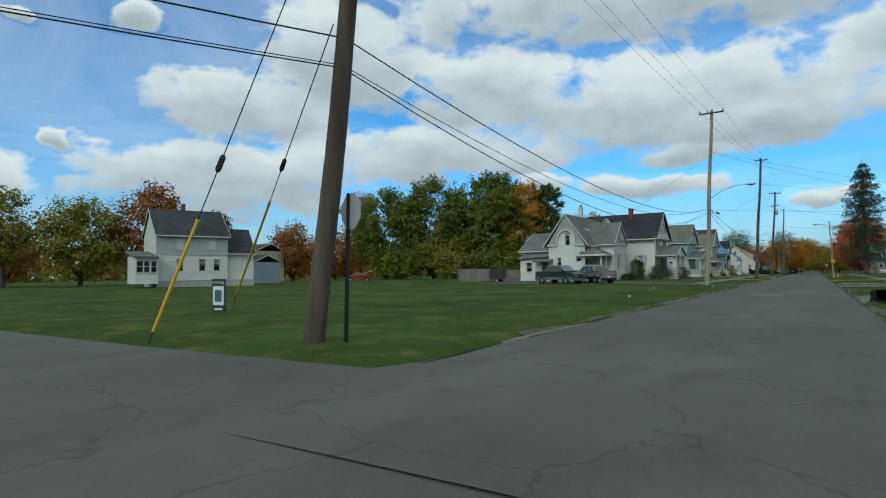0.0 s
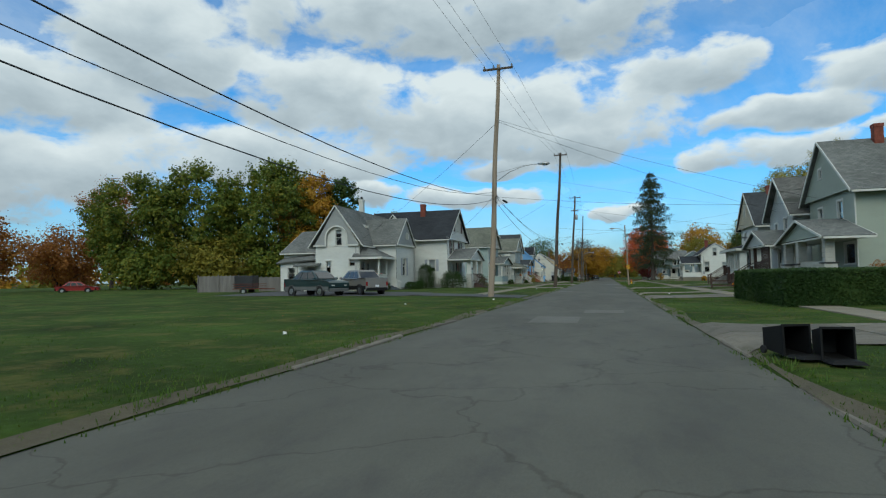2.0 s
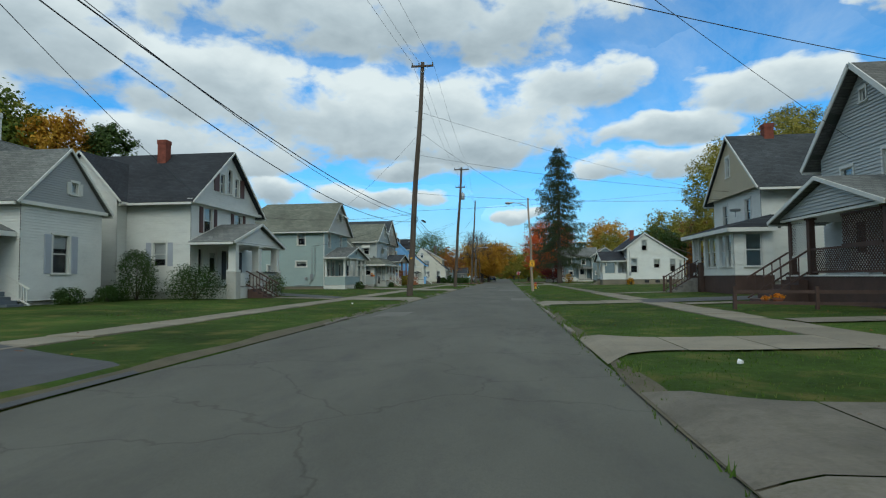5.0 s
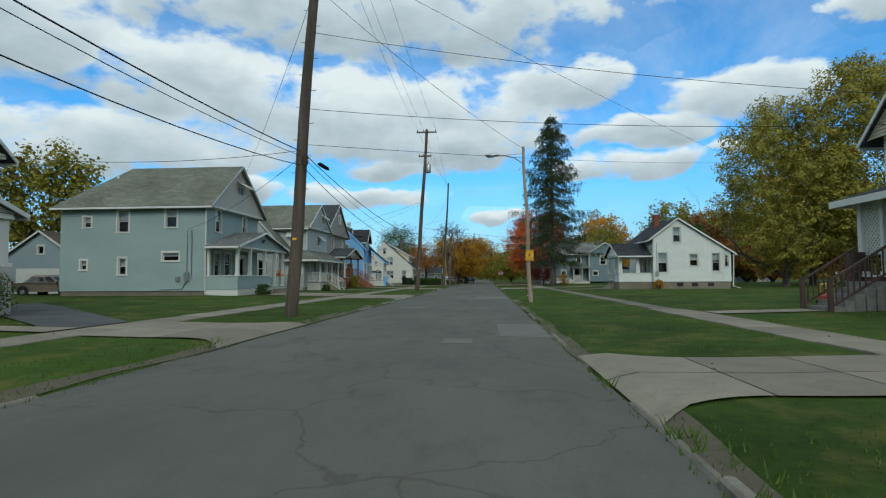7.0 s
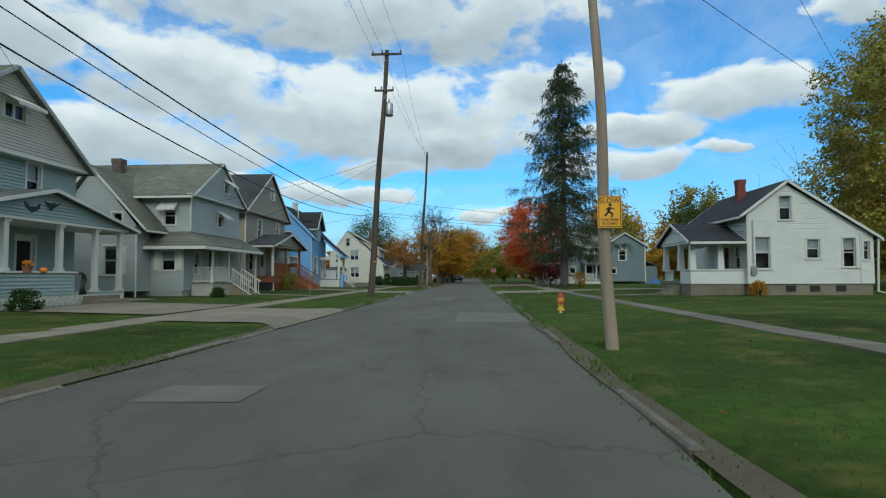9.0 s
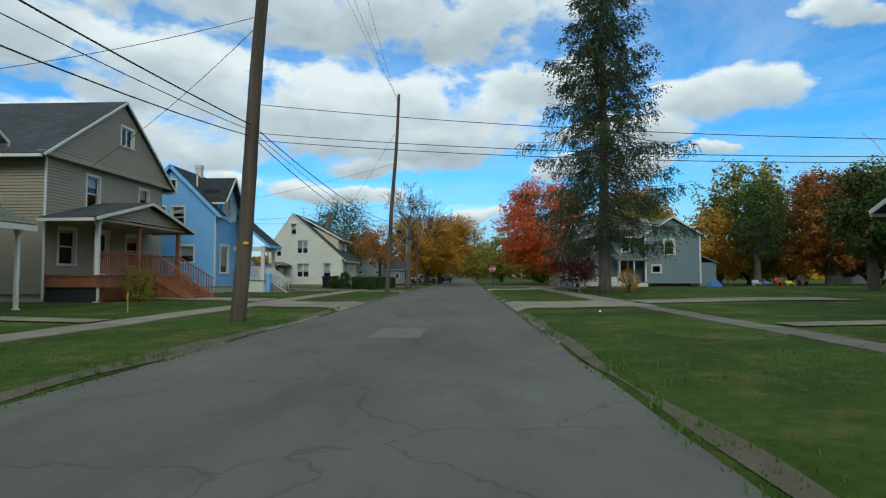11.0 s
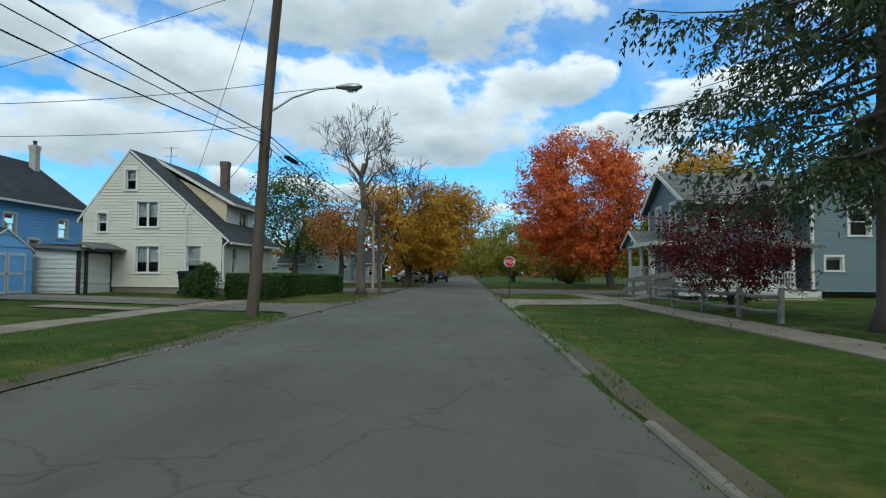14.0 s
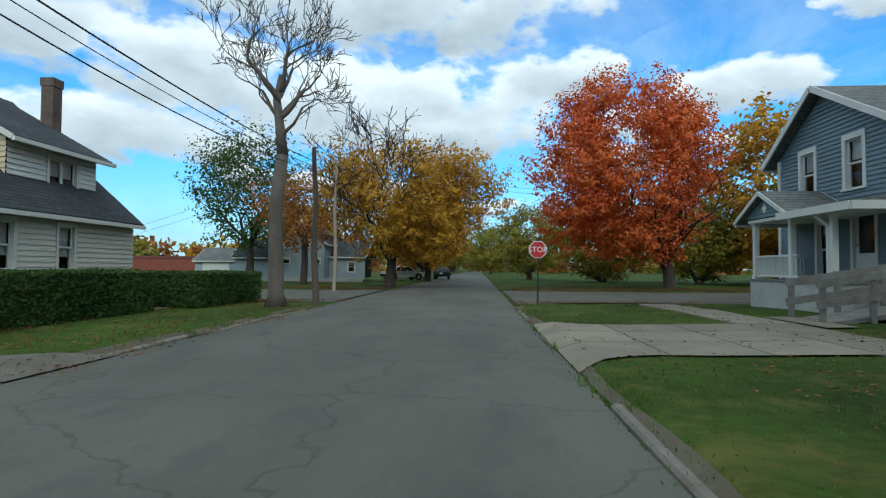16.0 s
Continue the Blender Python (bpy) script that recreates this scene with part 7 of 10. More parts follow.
def house_slate():
    h = House("slate blue house with white trim, gabled porch and timber ramp", 15, 99, 0.2)
    x, ys, yn = 11.0, 97.2, 102.9
    c = 100.4
    h.foundation(x + 0.05, 21, ys + 0.05, yn, 0.0, 0.95)
    h.wall('W', x, gable_outline(ys, yn, c, 0.9, 5.15, 6.75), M_SLATE, 0.13)
    h.rect('S', ys, x, 16.4, 0.9, 5.15, M_SLATE)
    h.rect('N', yn, x, 21, 0.9, 5.15, M_SLATE)
    h.gable_roof('x', x - 0.5, 18, c, ys - 0.55, yn + 0.5, 7.0, 5.0, 5.0, M_SH_X["grey"], fascia=0.3)
    part("frieze", Geo().box(x - 0.06, x, ys - 0.1, ys + 0.12, 0.9, 5.1).box(x - 0.06, x, yn - 0.12, yn + 0.05, 0.9, 5.1), M_TRIM, h.ob)
    for u in (101.2, 98.95):
        h.win('W', x, u, 4.35, 0.72, 1.4, blind=0.4, casing=0.14)
    h.win('S', ys, 12.4, 4.2, 0.7, 1.3, blind=0.3)
    h.win('S', ys, 15.0, 4.2, 0.7, 1.3, blind=0.3)
    h.win('S', ys, 12.6, 2.0, 0.7, 0.8, "single", blind=0.3)
    h.win('S', ys, 14.7, 1.9, 0.9, 2.0, "door", blind=0)
    # rear wing
    h.wall('S', 96.0, gable_outline(16.4, 21.4, 18.9, 0.6, 5.05, 6.5), M_SLATE)
    h.rect('W', 16.4, 96.0, 97.2, 0.6, 5.05, M_SLATE)
    h.rect('E', 21.4, 96.0, 103, 0.6, 5.05, M_SLATE)
    h.gable_roof('y', 95.6, 103, 18.9, 16.0, 21.8, 6.75, 4.95, 4.95, M_SH_Y["grey"], fascia=0.25)
    part("corner_board", Geo().box(16.35, 16.5, 95.95, 96.05, 0.6, 5.0).box(21.3, 21.45, 95.95, 96.05, 0.6, 5.0), M_TRIM, h.ob)
    h.win('S', 96.0, 18.6, 3.9, 0.85, 1.3, blind=0.2, casing=0.13)
    h.win('S', 96.0, 17.4, 1.9, 0.75, 0.65, "single", blind=0.2)
    h.flat_roof([[(21.4, 96.3, 3.3), (23.2, 96.3, 2.5), (23.2, 102, 2.5), (21.4, 102, 3.3)]], M_SH_Y["grey"], 0.12, "lean_to_roof")
    h.rect('S', 96.5, 21.4, 23.0, 0.3, 2.5, M_SLATE)
    # back porch beside the wing
    h.flat_roof([[(13.6, 95.2, 2.75), (16.5, 95.2, 2.75), (16.5, 97.2, 3.15), (13.6, 97.2, 3.15)]], M_SH_X["grey"])
    h.deck(13.8, 16.4, 95.3, 97.2, 0.1, 0.7, M_TRIM, M_GREYWOOD)
    for u in (13.9, 15.2):
        h.post(u, 95.4, 0.7, 2.65, 0.12)
    h.railing((13.9, 95.4), (15.2, 95.4), 0.7, 1.5, gap=0.12)
    # street porch
    xp = 9.3
    h.deck(xp, x, 96.4, 101.5, 0.1, 1.05, M_FOUND, M_GREYWOOD)
    part("porch_ceiling", Geo().box(xp - 0.05, x, 96.3, 101.5, 2.82, 2.92), M_TRIM, h.ob)
    h.wall('W', xp - 0.06, [(99.0, 2.95), (101.7, 2.95), (100.35, 3.55)], M_SLATE, 0.12, None, "porch_gable")
    part("gable_ornament", Geo().hull([(xp - 0.1, 100.2, 3.2), (xp - 0.1, 100.35, 3.05), (xp - 0.1, 100.5, 3.2), (xp - 0.1, 100.35, 3.38)], [(xp - 0.07, 100.2, 3.2), (xp - 0.07, 100.35, 3.05), (xp - 0.07, 100.5, 3.2), (xp - 0.07, 100.35, 3.38)]), M_TRIM, h.ob)
    h.gable_roof('x', xp - 0.4, x, 100.35, 98.7, 102.0, 3.75, 2.92, 2.92, M_SH_X["grey"], fascia=0.18)
    h.flat_roof([[(xp - 0.3, 96.0, 2.95), (x, 96.0, 3.3), (x, 99.2, 3.3), (xp - 0.3, 99.2, 2.95)]], M_SH_X["grey"])
    part("porch_fascia", Geo().box(xp - 0.36, xp - 0.3, 96.0, 99.2, 2.75, 2.95).box(xp - 0.3, x, 95.95, 96.02, 2.75, 2.95), M_TRIM, h.ob)
    for u in (101.3, 99.2, 97.3):
        h.post(xp + 0.1, u, 1.05, 2.85, 0.16)
    h.railing((xp + 0.1, 101.3), (xp + 0.1, 98.9), 1.05, 1.75, gap=0.11)
    h.railing((xp + 0.1, 101.3), (x, 101.3), 1.05, 1.75, gap=0.11)
    h.win('W', x, 100.3, 1.95, 0.85, 1.6, "hung", blind=0.2, casing=0.12)
    h.win('W', x, 98.6, 2.05, 0.9, 2.0, "door", blind=0)
    part("downpipe", Geo().tube([(xp - 0.25, 97.5, 2.75), (xp + 0.02, 97.4, 2.45), (xp + 0.02, 97.4, 1.1)], 0.05, 8), M_TRIM, h.ob)
    h.room_shade_box(x + 0.35, 20.8, ys + 0.35, yn - 0.35, 1.0, 4.95)
    h.room_shade_box(16.8, 21.0, 96.3, 98, 0.7, 4.9)
    h.build()
    # the ramp climbs from the pavement along the south side of the porch
    r = thing("wheelchair_ramp", (9.6, 95.6, 0.1), "weathered grey timber wheelchair ramp with plank rails", "ramp")
    ya, yb, xa, xb = 95.0, 96.2, 7.6, 12.0
    part("ramp_floor", Geo().slab([(xa, ya, 0.17), (xb, ya, 0.88), (xb, yb, 0.88), (xa, yb, 0.17)], 0.1), M_GREYWOOD, r)
    for yy in (ya, yb):
        for k in range(5):
            xx = xa + 0.15 + k * 1.03
            zf = 0.17 + (xx - xa) / (xb - xa) * 0.71
            part("post", Geo().beam((xx, yy - 0.02, 0.08), (xx, yy - 0.02, zf + 0.95), 0.1), M_GREYWOOD, r)
        for dz in (0.42, 0.86):
            part("rail", Geo().beam((xa, yy - 0.08, 0.17 + dz), (xb, yy - 0.08, 0.88 + dz), 0.04, 0.17), M_GREYWOOD, r)


house_sage()
house_light_grey()
house_tan_gable()
cottage()
house_slate()



# ---------------------------------------------------------------- trees and hedges
def grow(rng, start, direction, length, radius, depth, out, tips, spread=0.55, up=0.15, taper=0.62, kids=(2, 3), gnarl=0.25, min_r=0.008):
    """One limb of joints, then its forks. out collects (points, radii)."""
    n = 4
    pts, rad = [Vector(start)], [radius]
    d = Vector(direction).normalized()
    for i in range(n):
        d = (d + Vector((rng.uniform(-gnarl, gnarl), rng.uniform(-gnarl, gnarl), rng.uniform(-gnarl, gnarl) + up * 0.3))).normalized()
        pts.append(pts[-1] + d * length / n)
        rad.append(max(min_r, radius * (1 - (1 - taper) * (i + 1) / n)))
    out.append((pts, rad))
    if depth == 0:
        tips.append((pts[-1], d))
        return
    if depth <= 2:
        tips.append((pts[2], d))
    for k in range(rng.randint(*kids)):
        a = rng.uniform(0, 2 * math.pi)
        side = d.orthogonal().normalized()
        side = (Matrix.Rotation(a, 3, d) @ side)
        nd = (d + side * spread * rng.uniform(0.7, 1.4) + Vector((0, 0, up))).normalized()
        at = pts[-1] if k == 0 else pts[rng.randint(2, 4)]
        grow(rng, at, nd, length * rng.uniform(0.62, 0.86), max(min_r, rad[-1] * rng.uniform(0.62, 0.85)), depth - 1, out, tips, spread, up, taper, kids, gnarl, min_r)


def leaf_quads(rng, g, centre, radius, count, size, flat=1.0, along=None):
    """Small bent leaves strewn through a clump, which may be drawn out along a twig's way."""
    for _ in range(count):
        d = Vector((rng.gauss(0, 1), rng.gauss(0, 1), rng.gauss(0, 1) * flat)).normalized() * radius * rng.random() ** 0.45
        if along is not None:
            s_ = rng.uniform(-0.9, 1.5)
            d = d * (0.62 if s_ < 0.5 else 0.42) + along * radius * s_
        p = centre + d
        a = Vector((rng.gauss(0, 1), rng.gauss(0, 1), rng.gauss(0, 0.6))).normalized()
        b = a.orthogonal().normalized()
        b = Matrix.Rotation(rng.uniform(0, 6.28), 3, a) @ b
        s = size * rng.uniform(0.6, 1.3)
        k = len(g.v)
        g.v.extend([tuple(p - a * s * 0.5), tuple(p + b * s * 0.38), tuple(p + a * s * 0.5), tuple(p - b * s * 0.38)])
        g.f.append((k, k + 1, k + 2, k + 3))


class Strewn:
    """Many separate four-cornered leaves, held as arrays."""
    def __init__(self, v):
        self.v = v


def strewn(nrng, q, size, thin=0.38, out=None):
    """Leaves at the points q; out: the way each one roughly faces."""
    m = len(q)
    if out is None:
        a = nrng.normal(size=(m, 3)) * (1, 1, 0.7)
        a /= np.linalg.norm(a, axis=1)[:, None]
        b = np.cross(a, nrng.normal(size=(m, 3)))
    else:
        nrm = out + nrng.normal(size=(m, 3)) * 0.55
        a = np.cross(nrm, nrng.normal(size=(m, 3)))
        a /= np.linalg.norm(a, axis=1)[:, None] + 1e-9
        b = np.cross(nrm, a)
    b /= np.linalg.norm(b, axis=1)[:, None] + 1e-9
    sz = (size * nrng.uniform(0.55, 1.35, m))[:, None]
    e, f_ = a * sz * 0.5, b * sz * thin
    return Strewn(np.stack((q - e, q + f_, q + e, q - f_), axis=1).reshape(-1, 3))


def broadleaf(name, x, y, height, width, leaves, bark, label, seed, z=0.2, trunk=0.35, clear=0.25, density=1.0, leaf=0.32, depth=4, lean=(0, 0), crown_shape=1.0, clumps=90, bare_top=0.0, group="", fill=1.0, reach=0.27):
    """A tapered trunk with forking limbs, and a crown of many leaves in uneven clumps."""
    rng = random.Random(seed)
    t = thing(name, (x, y, z), label, "tree", group)
    depth = min(depth, 3) if leaf >= 0.34 else depth
    out, tips = [], []
    base = Vector((x, y, z - 0.1))
    fork = Vector((x + lean[0] * 0.12, y + lean[1] * 0.12, z + height * clear))
    g = Geo().tube([base, base.lerp(fork, 0.08), base.lerp(fork, 0.5) + Vector((0.05, 0.03, 0)), fork], [trunk * 1.5, trunk * 1.1, trunk * 0.95, trunk * 0.85], 10)
    n = rng.randint(4, 6)
    for k in range(n):
        a = 2 * math.pi * (k + rng.uniform(-0.3, 0.3)) / n
        grow(rng, fork - Vector((0, 0, rng.uniform(0, height * 0.06))), (math.cos(a) * 0.55 * width / height * 1.6 + 1.7 * lean[0] / height, math.sin(a) * 0.55 * width / height * 1.6 + 1.7 * lean[1] / height, 1), height * (1 - clear) * reach, trunk * 0.5, depth, out, tips, 0.6, 0.12, min_r=0.02 if bare_top else 0.008)
    for pts, rad in out:
        g.tube(pts, rad, 6 if rad[0] > 0.05 else 3, cap=False)
    part("trunk", g, bark, t, smooth=True)
    # the crown: lobes, each a shell of leafy sprays that reach outward, with gaps between them
    low = clear * 0.7
    zc, zh = z + height * (low + 0.5 * (1 - low)), height * (1 - low) / 2
    lobes = []
    nl = int(18 + 10 * density)
    for k in range(nl):
        u = -0.92 + 1.84 * (k + rng.random()) / nl
        th = k * 2.39996 + rng.uniform(-0.5, 0.5)
        w = width / 2 * math.sqrt(max(0.05, 1 - abs(u) ** (2.0 * crown_shape)))
        rr = rng.uniform(0.14, 0.25) * width * (0.8 if abs(u) > 0.7 else 1.0)
        out_r = max(0.0, w - rr * 0.72) * rng.uniform(0.68, 1.16)
        lobes.append((x + lean[0] + math.cos(th) * out_r, y + lean[1] + math.sin(th) * out_r, zc + u * (zh - rr * 0.5), rr))
    size = leaf * 0.8
    nrng = np.random.default_rng(seed)
    wanted = 2.6 * fill ** 0.8 * math.pi * width / 2 * zh / (0.19 * size * size)
    most = 50000 if leaf < 0.27 else 30000 if leaf < 0.34 else 9000
    if wanted > most:
        size, wanted = size * math.sqrt(wanted / most), most
    area = sum(rr * rr for *_, rr in lobes)
    middle = np.array([x + lean[0], y + lean[1], zc])
    spots, faces = [], []
    for lx, ly, lz, rr in lobes:
        m = int(wanted * rr * rr / area)
        per = 26
        ns = max(5, m // per)
        d = nrng.normal(size=(ns, 3))
        d /= np.linalg.norm(d, axis=1)[:, None]
        lobe = np.array([lx, ly, lz])
        outward = lobe - middle
        outward /= np.linalg.norm(outward) + 1e-6
        d = d + 0.35 * outward + (0, 0, 0.15)
        d /= np.linalg.norm(d, axis=1)[:, None]
        reach_ = rr * nrng.uniform(0.55, 1.12, ns)[:, None]
        at = lobe + d * reach_ * (1, 1, 0.85)
        cr = rr / math.sqrt(ns)
        who = np.repeat(np.arange(ns), per)
        off_ = nrng.normal(size=(len(who), 3)) * cr * (1, 1, 0.6)
        way = d[who] + (0, 0, 0.45)
        q = at[who] + off_ * 0.7 + way * (nrng.uniform(-1.0, 1.5, len(who)) * cr)[:, None]
        faced = d[who] * 0.8 + off_ / (cr * 2.2) + (0, 0, 0.55)
        # the shaded inside of the lobe
        inner = nrng.normal(size=(m // 4, 3))
        inner *= (rr * 0.6 * nrng.random(m // 4) ** 0.4 / np.linalg.norm(inner, axis=1))[:, None]
        q, faced = np.concatenate((q, lobe + inner)), np.concatenate((faced, inner + (0, 0, 0.3)))
        keep = q[:, 2] > z + 0.15
        if bare_top:
            keep &= q[:, 2] < z + height * (1 - bare_top) + nrng.normal(size=len(q)) * 0.5
        spots.append(q[keep])
        faces.append(faced[keep])
    part("crown", strewn(nrng, np.concatenate(spots), size, 0.38, np.concatenate(faces)), leaves, t)
    return t


def spruce(name, x, y, height, reach, seed, label, z=0.25, needle=0.30, whorls=34):
    """A tall straight trunk with drooping boughs hung with needle sprays."""
    rng = random.Random(seed)
    t = thing(name, (x, y, z), label, "tree")
    g = Geo().tube([(x, y, z - 0.1), (x, y, z + 0.5), (x + 0.05, y, z + height * 0.5), (x, y, z + height)], [0.58, 0.40, 0.24, 0.03], 12)
    c = Geo()
    for k in range(whorls):
        f = (k + rng.random()) / whorls
        zz = z + height * (0.15 + 0.84 * f)
        lng = reach * min(1.0, (1 - f) ** 0.66 * 1.1) * rng.uniform(0.72, 1.12) + 0.25
        if f < 0.10:
            lng *= 0.75 + 2.5 * f
        m = rng.randint(4, 6)
        a0 = rng.uniform(0, 6.28)
        for j in range(m):
            a = a0 + 2 * math.pi * j / m + rng.uniform(-0.3, 0.3)
            L = lng * rng.uniform(0.55, 1.15)
            d = Vector((math.cos(a), math.sin(a), 0))
            pts = []
            for i in range(6):
                s = i / 5
                drop = -0.42 * L * s + 0.34 * L * s * s * (1.1 if f > 0.5 else 0.8)
                pts.append(Vector((x, y, zz)) + d * L * s + Vector((0, 0, drop)))
            g.tube(pts, [0.055 * (1 - f) + 0.02, 0.045 * (1 - f) + 0.018, 0.03, 0.022, 0.014, 0.008], 5, cap=False)
            nspray = int(12 + L * 12.5)
            steps, tufts, long_ = (5, 2, needle * 0.95) if f < 0.45 else (4, 2, needle * 1.15)
            for q in range(nspray):
                s = rng.uniform(0.3, 1.0) if rng.random() < 0.85 else rng.uniform(0.1, 0.3)
                i = min(4, int(s * 5))
                p = pts[i].lerp(pts[i + 1], s * 5 - i)
                side = d.cross(Vector((0, 0, 1)))
                w = (1.05 - s * 0.55) * 0.85 * min(1, L / 2)
                tip = p + side * rng.uniform(-1, 1) * w + d * rng.uniform(0.05, 0.5) + Vector((0, 0, -rng.uniform(0.2, 1.0)))
                # a spray: a thin hanging twig with tufts
                for h in range(steps):
                    u = (h + 1) / steps
                    qpt = p.lerp(tip, u)
                    aa = (tip - p).normalized()
                    for _ in range(tufts):
                        b = Matrix.Rotation(rng.uniform(0, 6.28), 3, aa) @ aa.orthogonal().normalized()
                        sz = long_ * rng.uniform(0.5, 1.0)
                        kk = len(c.v)
                        e = qpt + (aa * 0.7 + b * 0.6).normalized() * sz
                        cr = aa.cross(b).normalized() * sz * 0.17
                        c.v.extend([tuple(qpt - cr * 0.4), tuple(qpt + (e - qpt) * 0.5 + cr), tuple(e), tuple(qpt + (e - qpt) * 0.5 - cr)])
                        c.f.append((kk, kk + 1, kk + 2, kk + 3))
    part("trunk", g, M_BARK, t, smooth=True)
    part("crown", c, L_SPRUCE, t)
    return t


def bare_tree(name, x, y, height, seed, label, bark, z=0.2, trunk=0.42, fork=0.58):
    rng = random.Random(seed)
    t = thing(name, (x, y, z), label, "tree")
    tips = []
    top = Vector((x + 0.15, y, z + height * fork))
    g = Geo().tube([(x, y, z - 0.1), (x, y, z + 0.3), (x - 0.05, y, z + height * 0.3), top], [trunk * 1.45, trunk, trunk * 0.85, trunk * 0.75], 12)
    g.tube([top, top + Vector((-0.1, 0, 0.9)), top + Vector((-0.25, 0.1, 1.8)), top + Vector((-0.1, 0.1, 2.6))], [trunk * 0.72, trunk * 0.6, trunk * 0.5, trunk * 0.4], 9)
    part("trunk", g, bark, t, smooth=True)
    for k in range(8):
        out = []
        a = 2 * math.pi * k / 8 + rng.uniform(-0.3, 0.3)
        f = rng.uniform(0.0, 1.0)
        grow(rng, top + Vector((-0.1 * f, 0, 2.3 * f - 0.2)), (math.cos(a) * 0.62, math.sin(a) * 0.62, 0.6 + 0.6 * f), height * 0.135 * rng.uniform(0.8, 1.25), trunk * rng.uniform(0.24, 0.40), 5, out, tips, 0.55, 0.16, 0.6, (2, 3), 0.3, 0.011)
        limb = Geo()
        for pts, rad in out:
            limb.tube(pts, rad, 6 if rad[0] > 0.05 else 4, cap=False)
        part("limb", limb, bark, t, smooth=True)
    return t, tips


def hedge(name, x0, x1, y0, y1, h, label, seed, z=0.15, leaf=0.04, dens=230, group="", yellow=False):
    """A clipped hedge: a dark woody core under a skin of small leaves."""
    rng = random.Random(seed)
    t = thing(name, ((x0 + x1) / 2, (y0 + y1) / 2, z), label, "hedge", group)
    core = Geo().soft_box(x0 + 0.12, x1 - 0.12, y0 + 0.12, y1 - 0.12, z - 0.1, z + h - 0.12, 0.15)
    part("core", core, L_HEDGE, t)
    c = Geo()
    faces = [((x0, y0), (x0, y1)), ((x1, y0), (x1, y1)), ((x0, y0), (x1, y0)), ((x0, y1), (x1, y1))]
    def leafat(p):
        a = Vector((rng.gauss(0, 1), rng.gauss(0, 1), rng.gauss(0, 1))).normalized()
        b = a.orthogonal().normalized()
        s = leaf * rng.uniform(0.7, 1.5)
        k = len(c.v)
        c.v.extend([tuple(p - a * s), tuple(p + b * s * 0.6), tuple(p + a * s), tuple(p - b * s * 0.6)])
        c.f.append((k, k + 1, k + 2, k + 3))
    for (a, b), (d, e) in faces:
        L = math.hypot(d - a, e - b)
        for _ in range(int(L * h * dens)):
            s, u = rng.random(), rng.random()
            p = Vector((a + (d - a) * s, b + (e - b) * s, z + h * u))
            k = 0.09 * noise.noise(p * 1.3)
            inward = Vector(((x0 + x1) / 2 - p.x, (y0 + y1) / 2 - p.y, 0)).normalized()
            leafat(p + inward * (rng.uniform(0.0, 0.12) + k))
    for _ in range(int((x1 - x0) * (y1 - y0) * dens)):
        p = Vector((rng.uniform(x0, x1), rng.uniform(y0, y1), z + h + 0.07 * noise.noise(Vector((rng.random(), 0, 0))) - rng.uniform(0, 0.1)))
        p.z += 0.06 * noise.noise(Vector((p.x, p.y, 0)) * 1.1)
        leafat(p)
    part("foliage", c, L_HEDGE, t)
    return t


def shrub(name, x, y, w, h, label, seed, leaves=None, z=0.25, leaf=0.09, clumps=40, group="", category="shrub"):
    rng = random.Random(seed)
    t = thing(name, (x, y, z), label, category, group)
    g = Geo()
    for k in range(7):
        a = rng.uniform(0, 6.28)
        g.tube([(x, y, z - 0.05), (x + math.cos(a) * w * 0.2, y + math.sin(a) * w * 0.2, z + h * 0.5), (x + math.cos(a) * w * 0.36, y + math.sin(a) * w * 0.36, z + h * 0.85)], [0.03, 0.02, 0.008], 5)
    part("stem", g, M_BARK_DARK, t)
    c = Geo()
    for _ in range(clumps * 2):
        th, u = rng.uniform(0, 6.28), rng.uniform(0.05, 1)
        r = w / 2 * math.sqrt(max(0.1, 1 - (2 * u - 0.8) ** 2 / 1.6)) * rng.uniform(0.5, 1)
        leaf_quads(rng, c, Vector((x + math.cos(th) * r, y + math.sin(th) * r, z + h * u * 0.95)), w * 0.15, 34, leaf * 0.8)
    part("foliage", c, leaves or L_HEDGE, t)
    return t


# trees beyond the open lot and behind the white houses
broadleaf("tree", -53, 37, 21.5, 15, L_GREEN, M_BARK_DARK, "large green tree turning yellow behind the white house", 11, clear=0.04, leaf=0.33, fill=1.5)
broadleaf("tree", -63, 32, 20.5, 16, L_GREEN, M_BARK_DARK, "large green tree turning yellow at the lot's end", 12, clear=0.03, leaf=0.33, fill=1.5)
broadleaf("tree", -48, 41, 19.5, 12, L_GOLD, M_BARK_DARK, "olive and gold tree behind the white house", 13, clear=0.06, leaf=0.33, fill=1.4)
broadleaf("tree", -43.5, 43.5, 19.0, 7.5, L_DARKGREEN, M_BARK_DARK, "dark green tree behind the shuttered house", 14, clear=0.12, leaf=0.33, fill=1.4)
broadleaf("tree", -84, 26, 9.5, 13, L_RUST, M_BARK_DARK, "low rust-brown tree at the lot's end", 15, clear=0.08, leaf=0.36)
broadleaf("tree", -92, 43, 21, 11, L_RUST, M_BARK_DARK, "tall thinning rust-coloured tree far behind the lot", 16, clear=0.2, leaf=0.42, fill=0.5)
broadleaf("tree", -85, -12.8, 15.5, 11, L_RUST, M_BARK_DARK, "dark rust tree behind the farmhouse", 17, clear=0.15, leaf=0.45)
broadleaf("tree", -88, -21.5, 12.7, 11.5, L_OLIVE, M_BARK_DARK, "green and rust tree behind the farmhouse", 18, clear=0.08, leaf=0.45)
